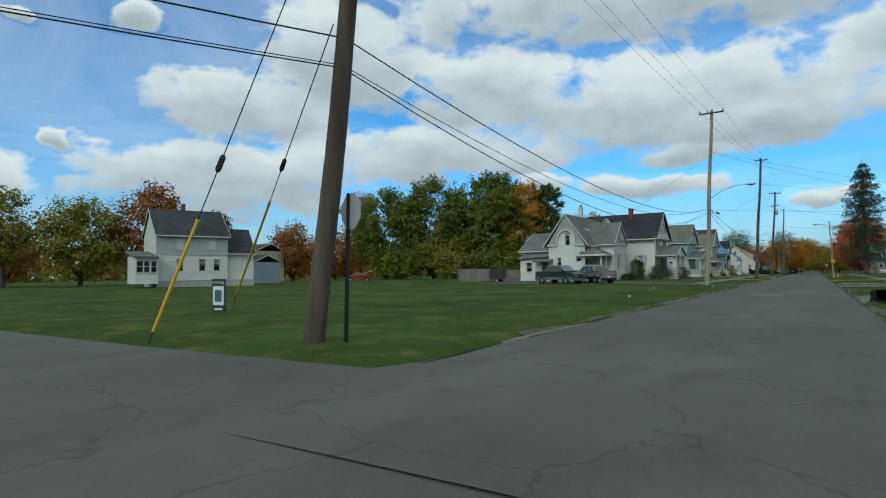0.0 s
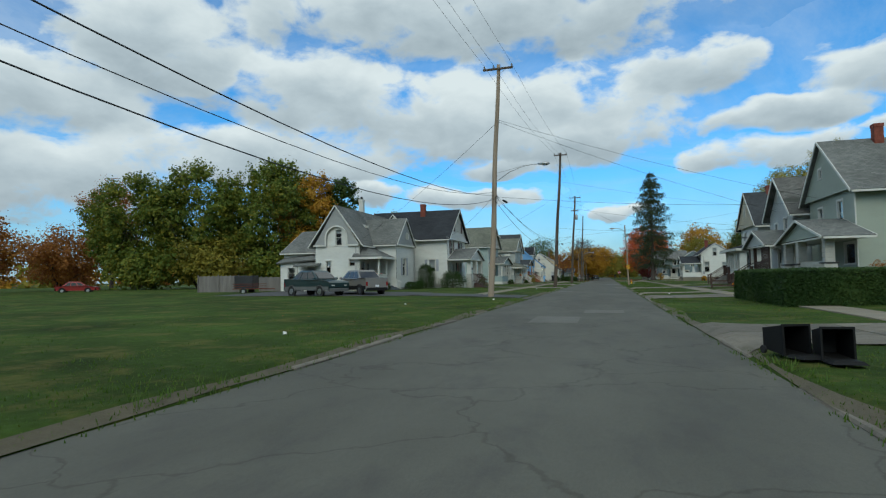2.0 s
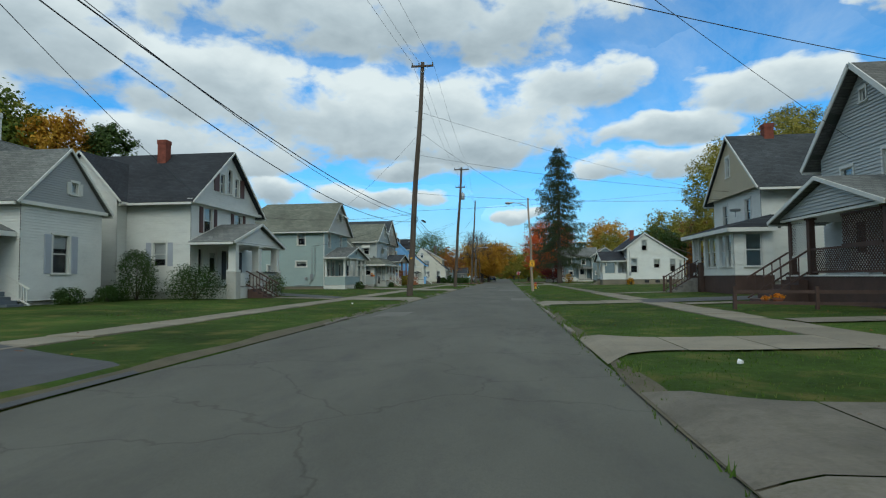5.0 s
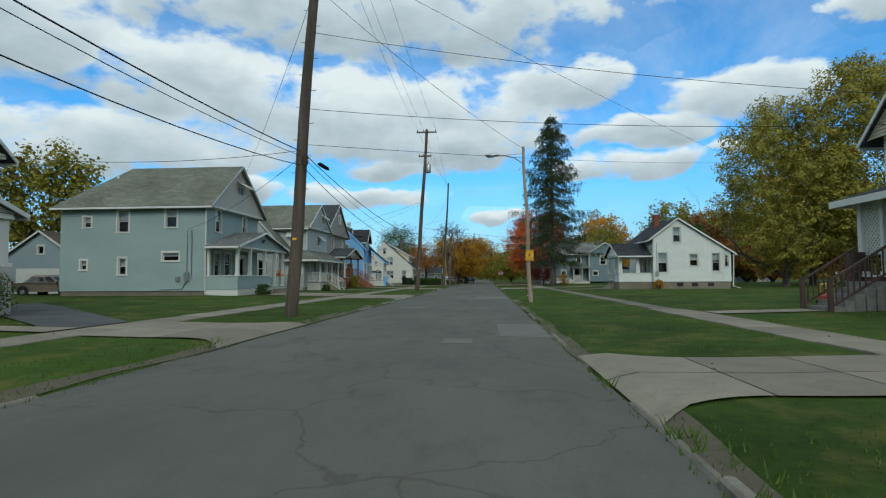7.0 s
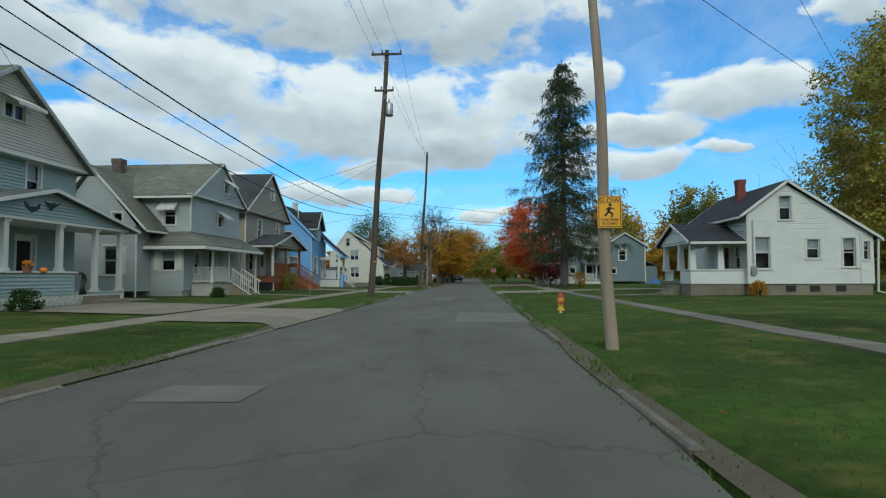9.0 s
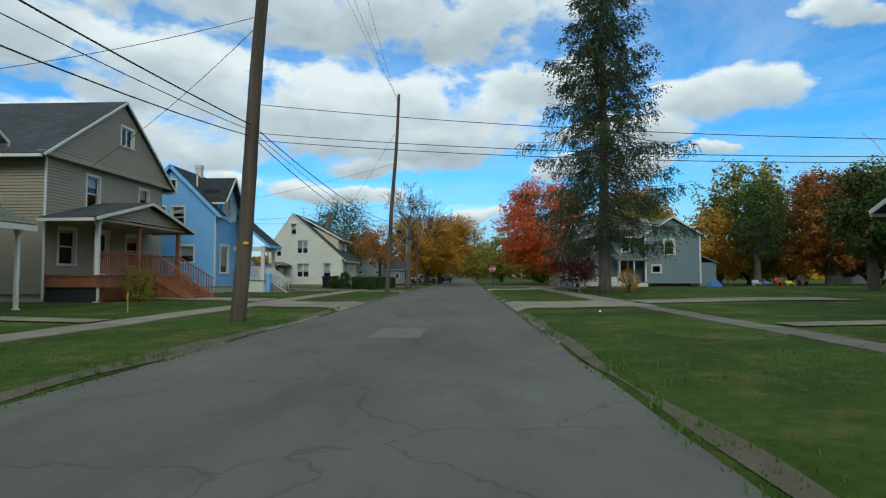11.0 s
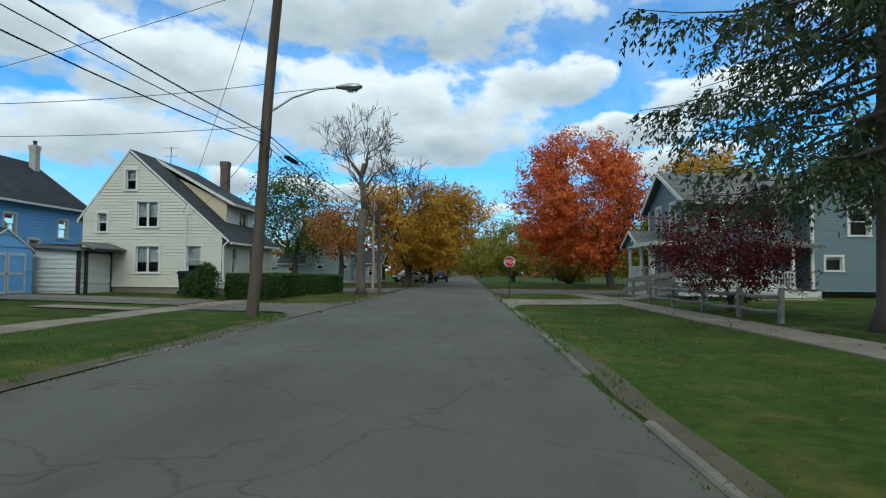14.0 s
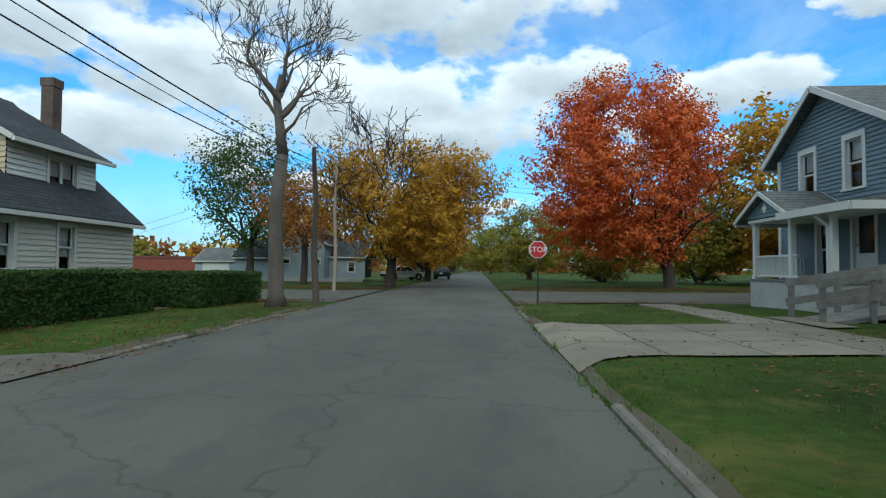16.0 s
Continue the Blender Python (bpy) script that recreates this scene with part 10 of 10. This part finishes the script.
# ---------------------------------------------------------------- small things by the street
def wheelie_bin(x, y, z, rz, label, tipped=False):
    t = new("wheeled_bin")
    t.matrix_world = pose(x, y, z, 0, 0, rz) @ (pose(0, 0, 0.24, -88, 0, 0) @ Matrix.Scale(0.62, 4) if tipped else pose(0, 0, 0))
    ORIGIN[t.name] = Vector((0, 0, 0))
    tagged(t, label, "rubbish bin", "wheeled bins at the kerb")
    low = [(-0.24, -0.27, 0.06), (0.24, -0.27, 0.06), (0.24, 0.25, 0.06), (-0.24, 0.25, 0.06)]
    high = [(-0.31, -0.37, 0.98), (0.31, -0.37, 0.98), (0.31, 0.33, 0.98), (-0.31, 0.33, 0.98)]
    body = Geo().box(-0.24, 0.24, -0.27, 0.25, 0.03, 0.09)
    for k in range(4):
        m = (k + 1) % 4
        ring = [low[k], low[m], high[m], high[k]]
        body.hull([(a * 0.93, b * 0.93, c) for a, b, c in ring], ring)
    part("bin_body", body, M_BLACKPLASTIC, t)
    part("rim", Geo().box(-0.33, 0.33, -0.39, -0.34, 0.94, 1.0).box(-0.33, 0.33, 0.3, 0.35, 0.94, 1.0).box(-0.33, -0.29, -0.34, 0.3, 0.94, 1.0).box(0.29, 0.33, -0.34, 0.3, 0.94, 1.0), M_BLACKPLASTIC, t)
    if tipped:
        part("lid", Geo().hull([(-0.33, 0.36, 1.02), (0.33, 0.36, 1.02), (0.33, 0.36, 1.7), (-0.33, 0.36, 1.7)], [(-0.26, 0.29, 1.08), (0.26, 0.29, 1.08), (0.26, 0.29, 1.62), (-0.26, 0.29, 1.62)]), M_BLACKPLASTIC, t)
    else:
        part("lid", Geo().hull([(-0.33, -0.41, 1.0), (0.33, -0.41, 1.0), (0.33, 0.37, 1.0), (-0.33, 0.37, 1.0)], [(-0.26, -0.33, 1.09), (0.26, -0.33, 1.09), (0.26, 0.33, 1.07), (-0.26, 0.33, 1.07)]), M_BLACKPLASTIC, t)
    part("handle", Geo().tube([(-0.25, 0.42, 0.98), (0.25, 0.42, 0.98)], 0.02, 8), M_BLACKPLASTIC, t)
    for s in (-1, 1):
        part("wheel", Geo().tube([(s * 0.25, 0.26, 0.1), (s * 0.31, 0.26, 0.1)], 0.1, 14), M_RUBBER, t)


wheelie_bin(2.05, -34.5, 0.1, 197, "black wheeled rubbish bin tipped over at the kerb", True)
wheelie_bin(2.62, -34.9, 0.1, 178, "black wheeled rubbish bin lying at the kerb", True)

wheelie_bin(-11.95, 93.5, 0.25, 90, "dark wheeled bin standing between clipped shrubs")
wheelie_bin(-12.7, 93.8, 0.25, 90, "dark wheeled bin standing by the house wall")


def hydrant(x, y, z):
    t = thing("fire_hydrant", (x, y, z), "yellow fire hydrant with red cap on the verge", "hydrant")
    part("barrel", Geo().lathe(x, y, [(0.13, z - 0.05), (0.13, z + 0.05), (0.09, z + 0.06), (0.09, z + 0.38), (0.12, z + 0.4), (0.12, z + 0.44)], 14), M_YELLOWPLASTIC, t, "yellow painted barrel")
    part("bonnet", Geo().lathe(x, y, [(0.12, z + 0.44), (0.115, z + 0.5), (0.07, z + 0.58), (0.03, z + 0.6), (0.03, z + 0.66)], 14), M_REDPAINT, t, "red bonnet")
    for s in (-1, 1):
        part("nozzle", Geo().tube([(x + s * 0.08, y, z + 0.32), (x + s * 0.15, y, z + 0.32), (x + s * 0.17, y, z + 0.32)], [0.05, 0.05, 0.035], 10), M_REDPAINT, t)
    part("pumper_nozzle", Geo().tube([(x, y - 0.08, z + 0.26), (x, y - 0.17, z + 0.26)], 0.065, 10), M_REDPAINT, t)


hydrant(3.15, 44.2, 0.12)


def split_rail():
    t = thing("split_rail_fence", (7.8, 86, 0.1), "grey weathered split-rail fence along the front yard", "fence")
    ys = [82.4, 84.4, 86.7, 89.2, 91.6]
    for k, y in enumerate(ys):
        x = 7.65 - 0.05 * k
        part("post", Geo().beam((x, y, 0.0), (x + 0.02, y, 1.0), 0.13, 0.1), M_GREYWOOD, t)
        if k:
            for z in (0.45, 0.82):
                xx = 7.65 - 0.05 * (k - 1)
                part("rail", Geo().tube([(xx, ys[k - 1], z + 0.02), ((x + xx) / 2, (y + ys[k - 1]) / 2, z - 0.03), (x, y, z + 0.01)], [0.045, 0.06, 0.045], 6), M_GREYWOOD, t)


def board_fence():
    t = thing("board_fence", (-37, 3, 0.0), "silvered board fence behind the parked trucks", "fence")
    for k in range(29):
        x = -39.2 + k * 0.16
        part("board", Geo().box(x, x + 0.145, 3.0, 3.03, 0.05, 1.88 + 0.03 * math.sin(k * 2.1)), M_FENCE, t)
    for k in range(26):
        x = -34.4 + k * 0.16
        part("board", Geo().box(x, x + 0.145, 6.0, 6.03, 0.05, 1.72 + 0.03 * math.sin(k * 1.7)), M_FENCE, t)
    for a, b, y in ((-39.2, -34.6, 3.04), (-34.4, -30.3, 6.04)):
        for z in (0.4, 1.4):
            part("rail", Geo().box(a, b, y, y + 0.06, z, z + 0.09), M_FENCE, t)
    for x, y in ((-39.25, 2.96), (-36.9, 2.96), (-34.6, 2.96)):
        part("post", Geo().box(x - 0.05, x + 0.05, y - 0.05, y + 0.04, 0.0, 1.98), M_FENCE, t)


board_fence()


def shed_far(x, y, w, d, h, wall_m, roof_m, label):
    h_ = House(label, x, y, 0.2, None, "shed", "shed")
    h_.rect('S', y, x, x + w, 0.2, h, wall_m, 0.2)
    h_.rect('E', x + w, y, y + d, 0.2, h, wall_m, 0.2)
    h_.rect('W', x, y, y + d, 0.2, h, wall_m, 0.2)
    h_.gable_roof('x', x - 0.3, x + w + 0.3, y + d / 2, y - 0.3, y + d + 0.3, h + d * 0.22, h, h, roof_m)
    part("door", Geo().box(x + w * 0.4, x + w * 0.7, y - 0.03, y - 0.01, 0.2, h * 0.85), M_TRIM, h_.ob)
    h_.build()


shed_far(-76, -6, 6.5, 5, 3.4, M_STEELBLUE, M_SH_X["dark"], "grey-blue shed across the lot")
shed_far(-86, 2, 7, 6, 5.6, M_TAN, M_SH_X["brown"], "tan outbuilding behind the lot's trees")
shed_far(50, 119, 6, 4, 2.4, M_PALEGREY, M_SH_X["grey"], "pale camper shed in the far yard")


def rear_garage():
    h = House("grey-blue garage behind the houses with small gable window", -30, 46, 0.2, None, "garage", "garage")
    h.wall('S', 45.5, gable_outline(-36.5, -30.5, -33.5, 0.2, 3.0, 4.9), M_STEELBLUE, 0.15)
    h.rect('E', -30.5, 45.5, 52, 0.2, 3.0, M_STEELBLUE, 0.15)
    h.gable_roof('y', 45.1, 52.3, -33.5, -36.9, -30.1, 5.1, 2.85, 2.85, M_SH_Y["brown"], fascia=0.2)
    h.win('S', 45.5, -33.5, 3.6, 0.45, 0.6, "single", blind=0)
    part("garage_door", Geo().box(-35.4, -31.8, 45.44, 45.49, 0.2, 2.2), M_TRIM, h.ob)
    h.build()


rear_garage()
# long red brick building far beyond the crossing
rb = thing("brick_building", (-48, 165, 0.1), "long low red-brown building beyond the crossing", "building")
part("wall", Geo().box(-70, -33, 162, 175, 0.1, 2.6), M_BRICK, rb)
part("parapet", Geo().box(-70.1, -32.9, 161.9, 175.1, 2.6, 2.9), shade("rust_metal_edge", (0.16, 0.05, 0.04), rough=0.6), rb)
split_rail()


# ---------------------------------------------------------------- small loose things
M_MUM = leafy("orange_flowers", [(0.55, 0.16, 0.01), (0.75, 0.30, 0.02), (0.80, 0.42, 0.04)])
M_TERRA = shade("clay_pot", (0.25, 0.09, 0.05), rough=0.85)
M_TARP = shade("blue_tarpaulin", (0.03, 0.16, 0.42), rough=0.5, var=0.2, coarse=3)
M_RUST = shade("rusty_red_steel", (0.16, 0.045, 0.03), rough=0.85, var=0.4, coarse=4)
M_LUMBER = shade("fresh_sawn_lumber", (0.48, 0.33, 0.17), rough=0.8, var=0.2, coarse=2, stretch=(1, 6, 6))
M_YELLOWTOY = shade("yellow_toy_plastic", (0.72, 0.50, 0.03), rough=0.4)
M_BLUETOY = shade("blue_toy_plastic", (0.04, 0.16, 0.50), rough=0.4)


def potted_mum(x, y, z, w, label):
    rng = random.Random(int(x * 31 + y * 7))
    t = thing("flower_pot", (x, y, z), label, "flower pot", "potted flowers on the porches")
    part("pot", Geo().lathe(x, y, [(w * 0.24, z), (w * 0.3, z + w * 0.42), (w * 0.34, z + w * 0.42), (w * 0.34, z + w * 0.5)], 12), M_TERRA, t)
    g = Geo()
    for _ in range(14):
        a, r = rng.uniform(0, 6.28), rng.uniform(0, w * 0.42)
        leaf_quads(rng, g, Vector((x + math.cos(a) * r, y + math.sin(a) * r, z + w * 0.6 + (w * 0.42 - r) * 0.5)), w * 0.16, 16, w * 0.11)
    part("blooms", g, M_MUM, t, "round orange blooms")


potted_mum(-12.55, 38.95, 1.47, 0.4, "orange potted chrysanthemum on the porch wall")
potted_mum(10.0, 7.6, 0.18, 0.55, "orange chrysanthemum on the lawn beside the steps")
potted_mum(9.9, 8.4, 0.18, 0.4, "yellow-orange chrysanthemum at the porch steps")


def pumpkin(x, y, z, r):
    t = thing("pumpkin", (x, y, z), "small orange pumpkin on the porch wall", "pumpkin")
    g = Geo()
    for k in range(9):
        a = 2 * math.pi * k / 9
        g.blob(x + math.cos(a) * r * 0.42, y + math.sin(a) * r * 0.42, z + r * 0.8, r * 0.6, r * 0.6, r * 0.8)
    part("flesh", weld(g), M_ORANGE, t, smooth=True)
    part("stalk", Geo().tube([(x, y, z + r * 1.4), (x + 0.02, y, z + r * 1.9)], 0.012, 6), M_BROWNWOOD, t)


pumpkin(-12.5, 39.5, 1.47, 0.1)


def porch_crow(x, y, z):
    """A black garden ornament in the shape of a wading bird."""
    solo("garden_ornament", Geo().tube([(x, y, z), (x, y - 0.02, z + 0.25), (x, y + 0.06, z + 0.45), (x, y + 0.03, z + 0.62), (x, y - 0.1, z + 0.68), (x, y - 0.2, z + 0.62)], [0.12, 0.05, 0.08, 0.05, 0.05, 0.015], 10), M_BLACKPAINT, "black curved garden ornament on the porch step", "ornament", smooth=True)


porch_crow(-12.3, 40.9, 0.8)
bat = Geo()
for s in (-1, 1):
    pts = [(0.0, 0.05), (0.10, 0.02), (0.22, 0.13), (0.30, 0.15), (0.24, -0.02), (0.12, -0.08), (0.0, -0.15)]
    bat.hull([(-12.30, 38.75 + s * a, 3.3 + b) for a, b in pts], [(-12.27, 38.75 + s * a, 3.3 + b) for a, b in pts])
solo("gable_decoration", bat, M_BLACKPAINT, "black wing-shaped decoration on the porch gable", "decoration")


def toy_car(x, y, z):
    t = thing("toy_car", (x, y, z), "red and yellow ride-on toy car by the steps", "toy car")
    part("body", Geo().soft_box(x - 0.25, x + 0.25, y - 0.38, y + 0.38, z + 0.12, z + 0.45, 0.08), M_REDPAINT, t)
    part("roof", Geo().soft_box(x - 0.22, x + 0.22, y - 0.2, y + 0.25, z + 0.78, z + 0.86, 0.04), M_YELLOWTOY, t, "yellow roof")
    for a in (-1, 1):
        for b in (-0.17, 0.22):
            part("pillar", Geo().beam((x + a * 0.2, y + b, z + 0.42), (x + a * 0.19, y + b, z + 0.8), 0.04), M_YELLOWTOY, t)
        for b in (-0.25, 0.25):
            part("wheel", Geo().tube([(x + a * 0.24, y + b, z + 0.11), (x + a * 0.30, y + b, z + 0.11)], 0.11, 14), M_BLACKPLASTIC, t)


toy_car(13.2, 27.6, 0.2)


def brown_rail_fence():
    t = thing("rail_fence", (7.7, 5.5, 0.1), "low brown post-and-rail fence before the porch", "fence")
    pts = [(7.75, 5.6), (9.8, 4.6), (11.9, 3.7)]
    for x, y in pts:
        part("post", Geo().box(x - 0.05, x + 0.05, y - 0.05, y + 0.05, 0.0, 0.95), M_BROWNWOOD, t)
    for (a, b), (c, d) in zip(pts, pts[1:]):
        for z in (0.42, 0.78):
            part("rail", Geo().beam((a, b, z), (c, d, z), 0.04, 0.1), M_BROWNWOOD, t)


brown_rail_fence()


def utility_trailer(x, y, rz):
    t = new("utility_trailer")
    t.matrix_world = pose(x, y, 0.1, 0, 0, rz)
    ORIGIN[t.name] = Vector((0, 0, 0))
    tagged(t, "small rusty red utility trailer with a dark box beside the fence", "trailer")
    part("bed", Geo().box(0, 2.6, -0.75, 0.75, 0.5, 0.58), M_RUST, t)
    part("drawbar", Geo().beam((2.6, 0.5, 0.52), (3.7, 0, 0.5), 0.07).beam((2.6, -0.5, 0.52), (3.7, 0, 0.5), 0.07), M_RUST, t)
    for y0, y1 in ((-0.77, -0.73), (0.73, 0.77)):
        for z in (0.75, 0.95):
            part("side_rail", Geo().box(0, 2.6, y0, y1, z, z + 0.05), M_RUST, t)
    for s in (-1, 1):
        w = part("wheel", Geo().tube([(1.1, s * 0.80, 0.3), (1.1, s * 0.97, 0.3)], 0.3, 18), M_RUBBER, t)
        part("rim", Geo().tube([(1.1, s * 0.90, 0.3), (1.1, s * 0.985, 0.3)], [0.19, 0.15], 14), M_METAL, w)
    part("load_box", Geo().soft_box(0.1, 1.9, -0.68, 0.68, 0.58, 1.75, 0.05), M_DARKMETAL, t, "dark covered box on the bed")


utility_trailer(-33.6, 1.2, 12)


def survey_stake(x, y):
    t = thing("survey_stake", (x, y, 0.2), "thin wooden survey stake with an orange ribbon", "stake", "survey stakes on the lawns")
    part("stake", Geo().box(x - 0.012, x + 0.012, y - 0.02, y + 0.02, 0.1, 0.85), M_LUMBER, t)
    part("ribbon", Geo().hull([(x - 0.02, y - 0.025, 0.74), (x + 0.02, y - 0.025, 0.74), (x + 0.02, y - 0.028, 0.8), (x - 0.02, y - 0.028, 0.8)], [(x - 0.03, y - 0.05, 0.6), (x + 0.0, y - 0.05, 0.6), (x + 0.02, y - 0.04, 0.76), (x - 0.01, y - 0.04, 0.76)]), M_ORANGE, t, "orange plastic ribbon")


survey_stake(-10.8, 60.6)


def tarp_heap(x, y, w, label, m):
    rng = random.Random(int(x))
    g = Geo()
    n = 10
    for i in range(n + 1):
        for j in range(n + 1):
            u, v = i / n * 2 - 1, j / n * 2 - 1
            h = max(0, 1 - (u * u + v * v) ** 0.7) * 0.7 + 0.12 * rng.random() * (1 - max(abs(u), abs(v)))
            g.v.append((x + u * w, y + v * w * 0.6, ground_z(x, y) + h))
    for i in range(n):
        for j in range(n):
            k = i * (n + 1) + j
            g.f.append((k, k + n + 1, k + n + 2, k + 1))
    solo("tarpaulin", g, m, label, "tarpaulin")


tarp_heap(22.4, 95.4, 0.7, "crumpled blue tarpaulin over a heap by the wall", M_TARP)
for k, (x, y, w, h, m, lab) in enumerate(((31.0, 103.0, 0.7, 0.55, M_BLUETOY, "blue plastic play bench in the yard"), (32.4, 103.6, 0.6, 0.95, M_REDPAINT, "red plastic play panel in the yard"), (33.4, 103.2, 0.8, 0.6, M_YELLOWTOY, "yellow plastic play slide in the yard"), (34.8, 103.4, 0.9, 1.1, M_BROWNWOOD, "brown board pile in the yard"), (30.2, 103.6, 0.8, 0.7, M_PALEGREY, "pale plastic box in the yard"))):
    z = ground_z(x, y)
    t = thing("play_furniture", (x, y, z), lab, "play furniture")
    part("seat", Geo().soft_box(x - w / 2, x + w / 2, y - 0.3, y + 0.3, z + h * 0.45, z + h * 0.6, 0.04), m, t)
    part("back", Geo().hull([(x - w / 2, y + 0.2, z + h * 0.5), (x + w / 2, y + 0.2, z + h * 0.5), (x + w / 2, y + 0.3, z + h * 0.5), (x - w / 2, y + 0.3, z + h * 0.5)], [(x - w / 2 + 0.1, y + 0.3, z + h), (x + w / 2 - 0.1, y + 0.3, z + h), (x + w / 2 - 0.1, y + 0.38, z + h), (x - w / 2 + 0.1, y + 0.38, z + h)]), m, t)
    for s in (-1, 1):
        part("leg", Geo().soft_box(x + s * w * 0.4 - 0.05, x + s * w * 0.4 + 0.05, y - 0.26, y + 0.26, z - 0.02, z + h * 0.46, 0.02), m, t)


def lumber_pile(x, y):
    rng = random.Random(4)
    t = thing("lumber_pile", (x, y, 0.15), "loose stack of pale sawn boards on the lawn", "lumber")
    for k in range(9):
        a = rng.uniform(-0.12, 0.12)
        z = 0.2 + 0.05 * (k // 3)
        yy = y + (k % 3) * 0.25 - 0.25
        part("board", Geo().beam((x - 1.3, yy - a, z), (x + 1.3 + rng.uniform(-0.3, 0.3), yy + a, z + 0.01), 0.18, 0.04), M_LUMBER, t)


lumber_pile(13.6, 93.2)


def dock_stack(x, y):
    rng = random.Random(9)
    t = thing("panel_stack", (x, y, 0.15), "stack of long white panels resting on blocks", "panel stack")
    for k in range(4):
        a, d = rng.uniform(-0.12, 0.12), rng.uniform(-0.25, 0.25)
        z = 0.42 + k * 0.2
        part("panel", Geo().hull([(x - 1.9 + d, y - 0.5 - a, z), (x + 1.9 + d, y - 0.5 + a, z), (x + 1.9 + d, y + 0.5 + a, z), (x - 1.9 + d, y + 0.5 - a, z)],
                                 [(x - 1.85 + d, y - 0.46 - a, z + 0.15), (x + 1.85 + d, y - 0.46 + a, z + 0.15), (x + 1.85 + d, y + 0.46 + a, z + 0.15), (x - 1.85 + d, y + 0.46 - a, z + 0.15)]), M_TRIM, t)
    for s in (-1.2, 1.2):
        part("block", Geo().soft_box(x + s - 0.2, x + s + 0.2, y - 0.4, y + 0.4, 0.1, 0.42, 0.02), M_FOUND, t)


dock_stack(11.4, 93.6)
# yellow tags on the poles
for x, y, z in ((-6.04, 58.08, 2.2), (-6.02, 22.99, 2.6)):
    solo("pole_tag", Geo().box(x - 0.07, x + 0.07, y - 0.02, y - 0.01, z, z + 0.07), M_SIGNYELLOW, "small yellow plate on a utility pole", "tag", "pole tags")
# bits of white litter on the verges
rng_l = random.Random(17)
for x, y in ((-7.4, -33.0), (-9.2, -20.0), (-6.3, -14.0), (3.4, -6.0), (2.9, 42.5), (3.6, 47.0), (-7.0, 12.0), (4.3, 62.0)):
    a = rng_l.uniform(0, 6.28)
    c, s = math.cos(a) * 0.05, math.sin(a) * 0.05
    z = ground_z(x, y) + 0.03
    solo("litter", Geo().hull([(x - c, y - s, z), (x + s, y - c, z), (x + c, y + s, z), (x - s, y + c, z)], [(x - c * 0.7, y - s, z + 0.05), (x + s, y - c * 0.6, z + 0.03), (x + c * 0.8, y + s, z + 0.06), (x - s, y + c * 0.7, z + 0.02)]), M_SIGNWHITE, "crumpled scrap of white paper on the grass", "litter", "litter on the verge")


def pole_steps(x, y, lean, z0, z1):
    """Climbing spikes up a pole."""
    t = thing("pole_steps", (x, y, z0), "steel climbing steps on a utility pole", "pole steps", "pole steps")
    z, s = z0, 1
    while z < z1:
        xx = x + lean * z
        part("step", Geo().tube([(xx + s * 0.12, y, z), (xx + s * 0.30, y, z), (xx + s * 0.30, y, z + 0.04)], 0.012, 6), M_METAL, t)
        z, s = z + 0.55, -s


pole_steps(-6.22, 23.2, 0.066, 3.2, 14.5)
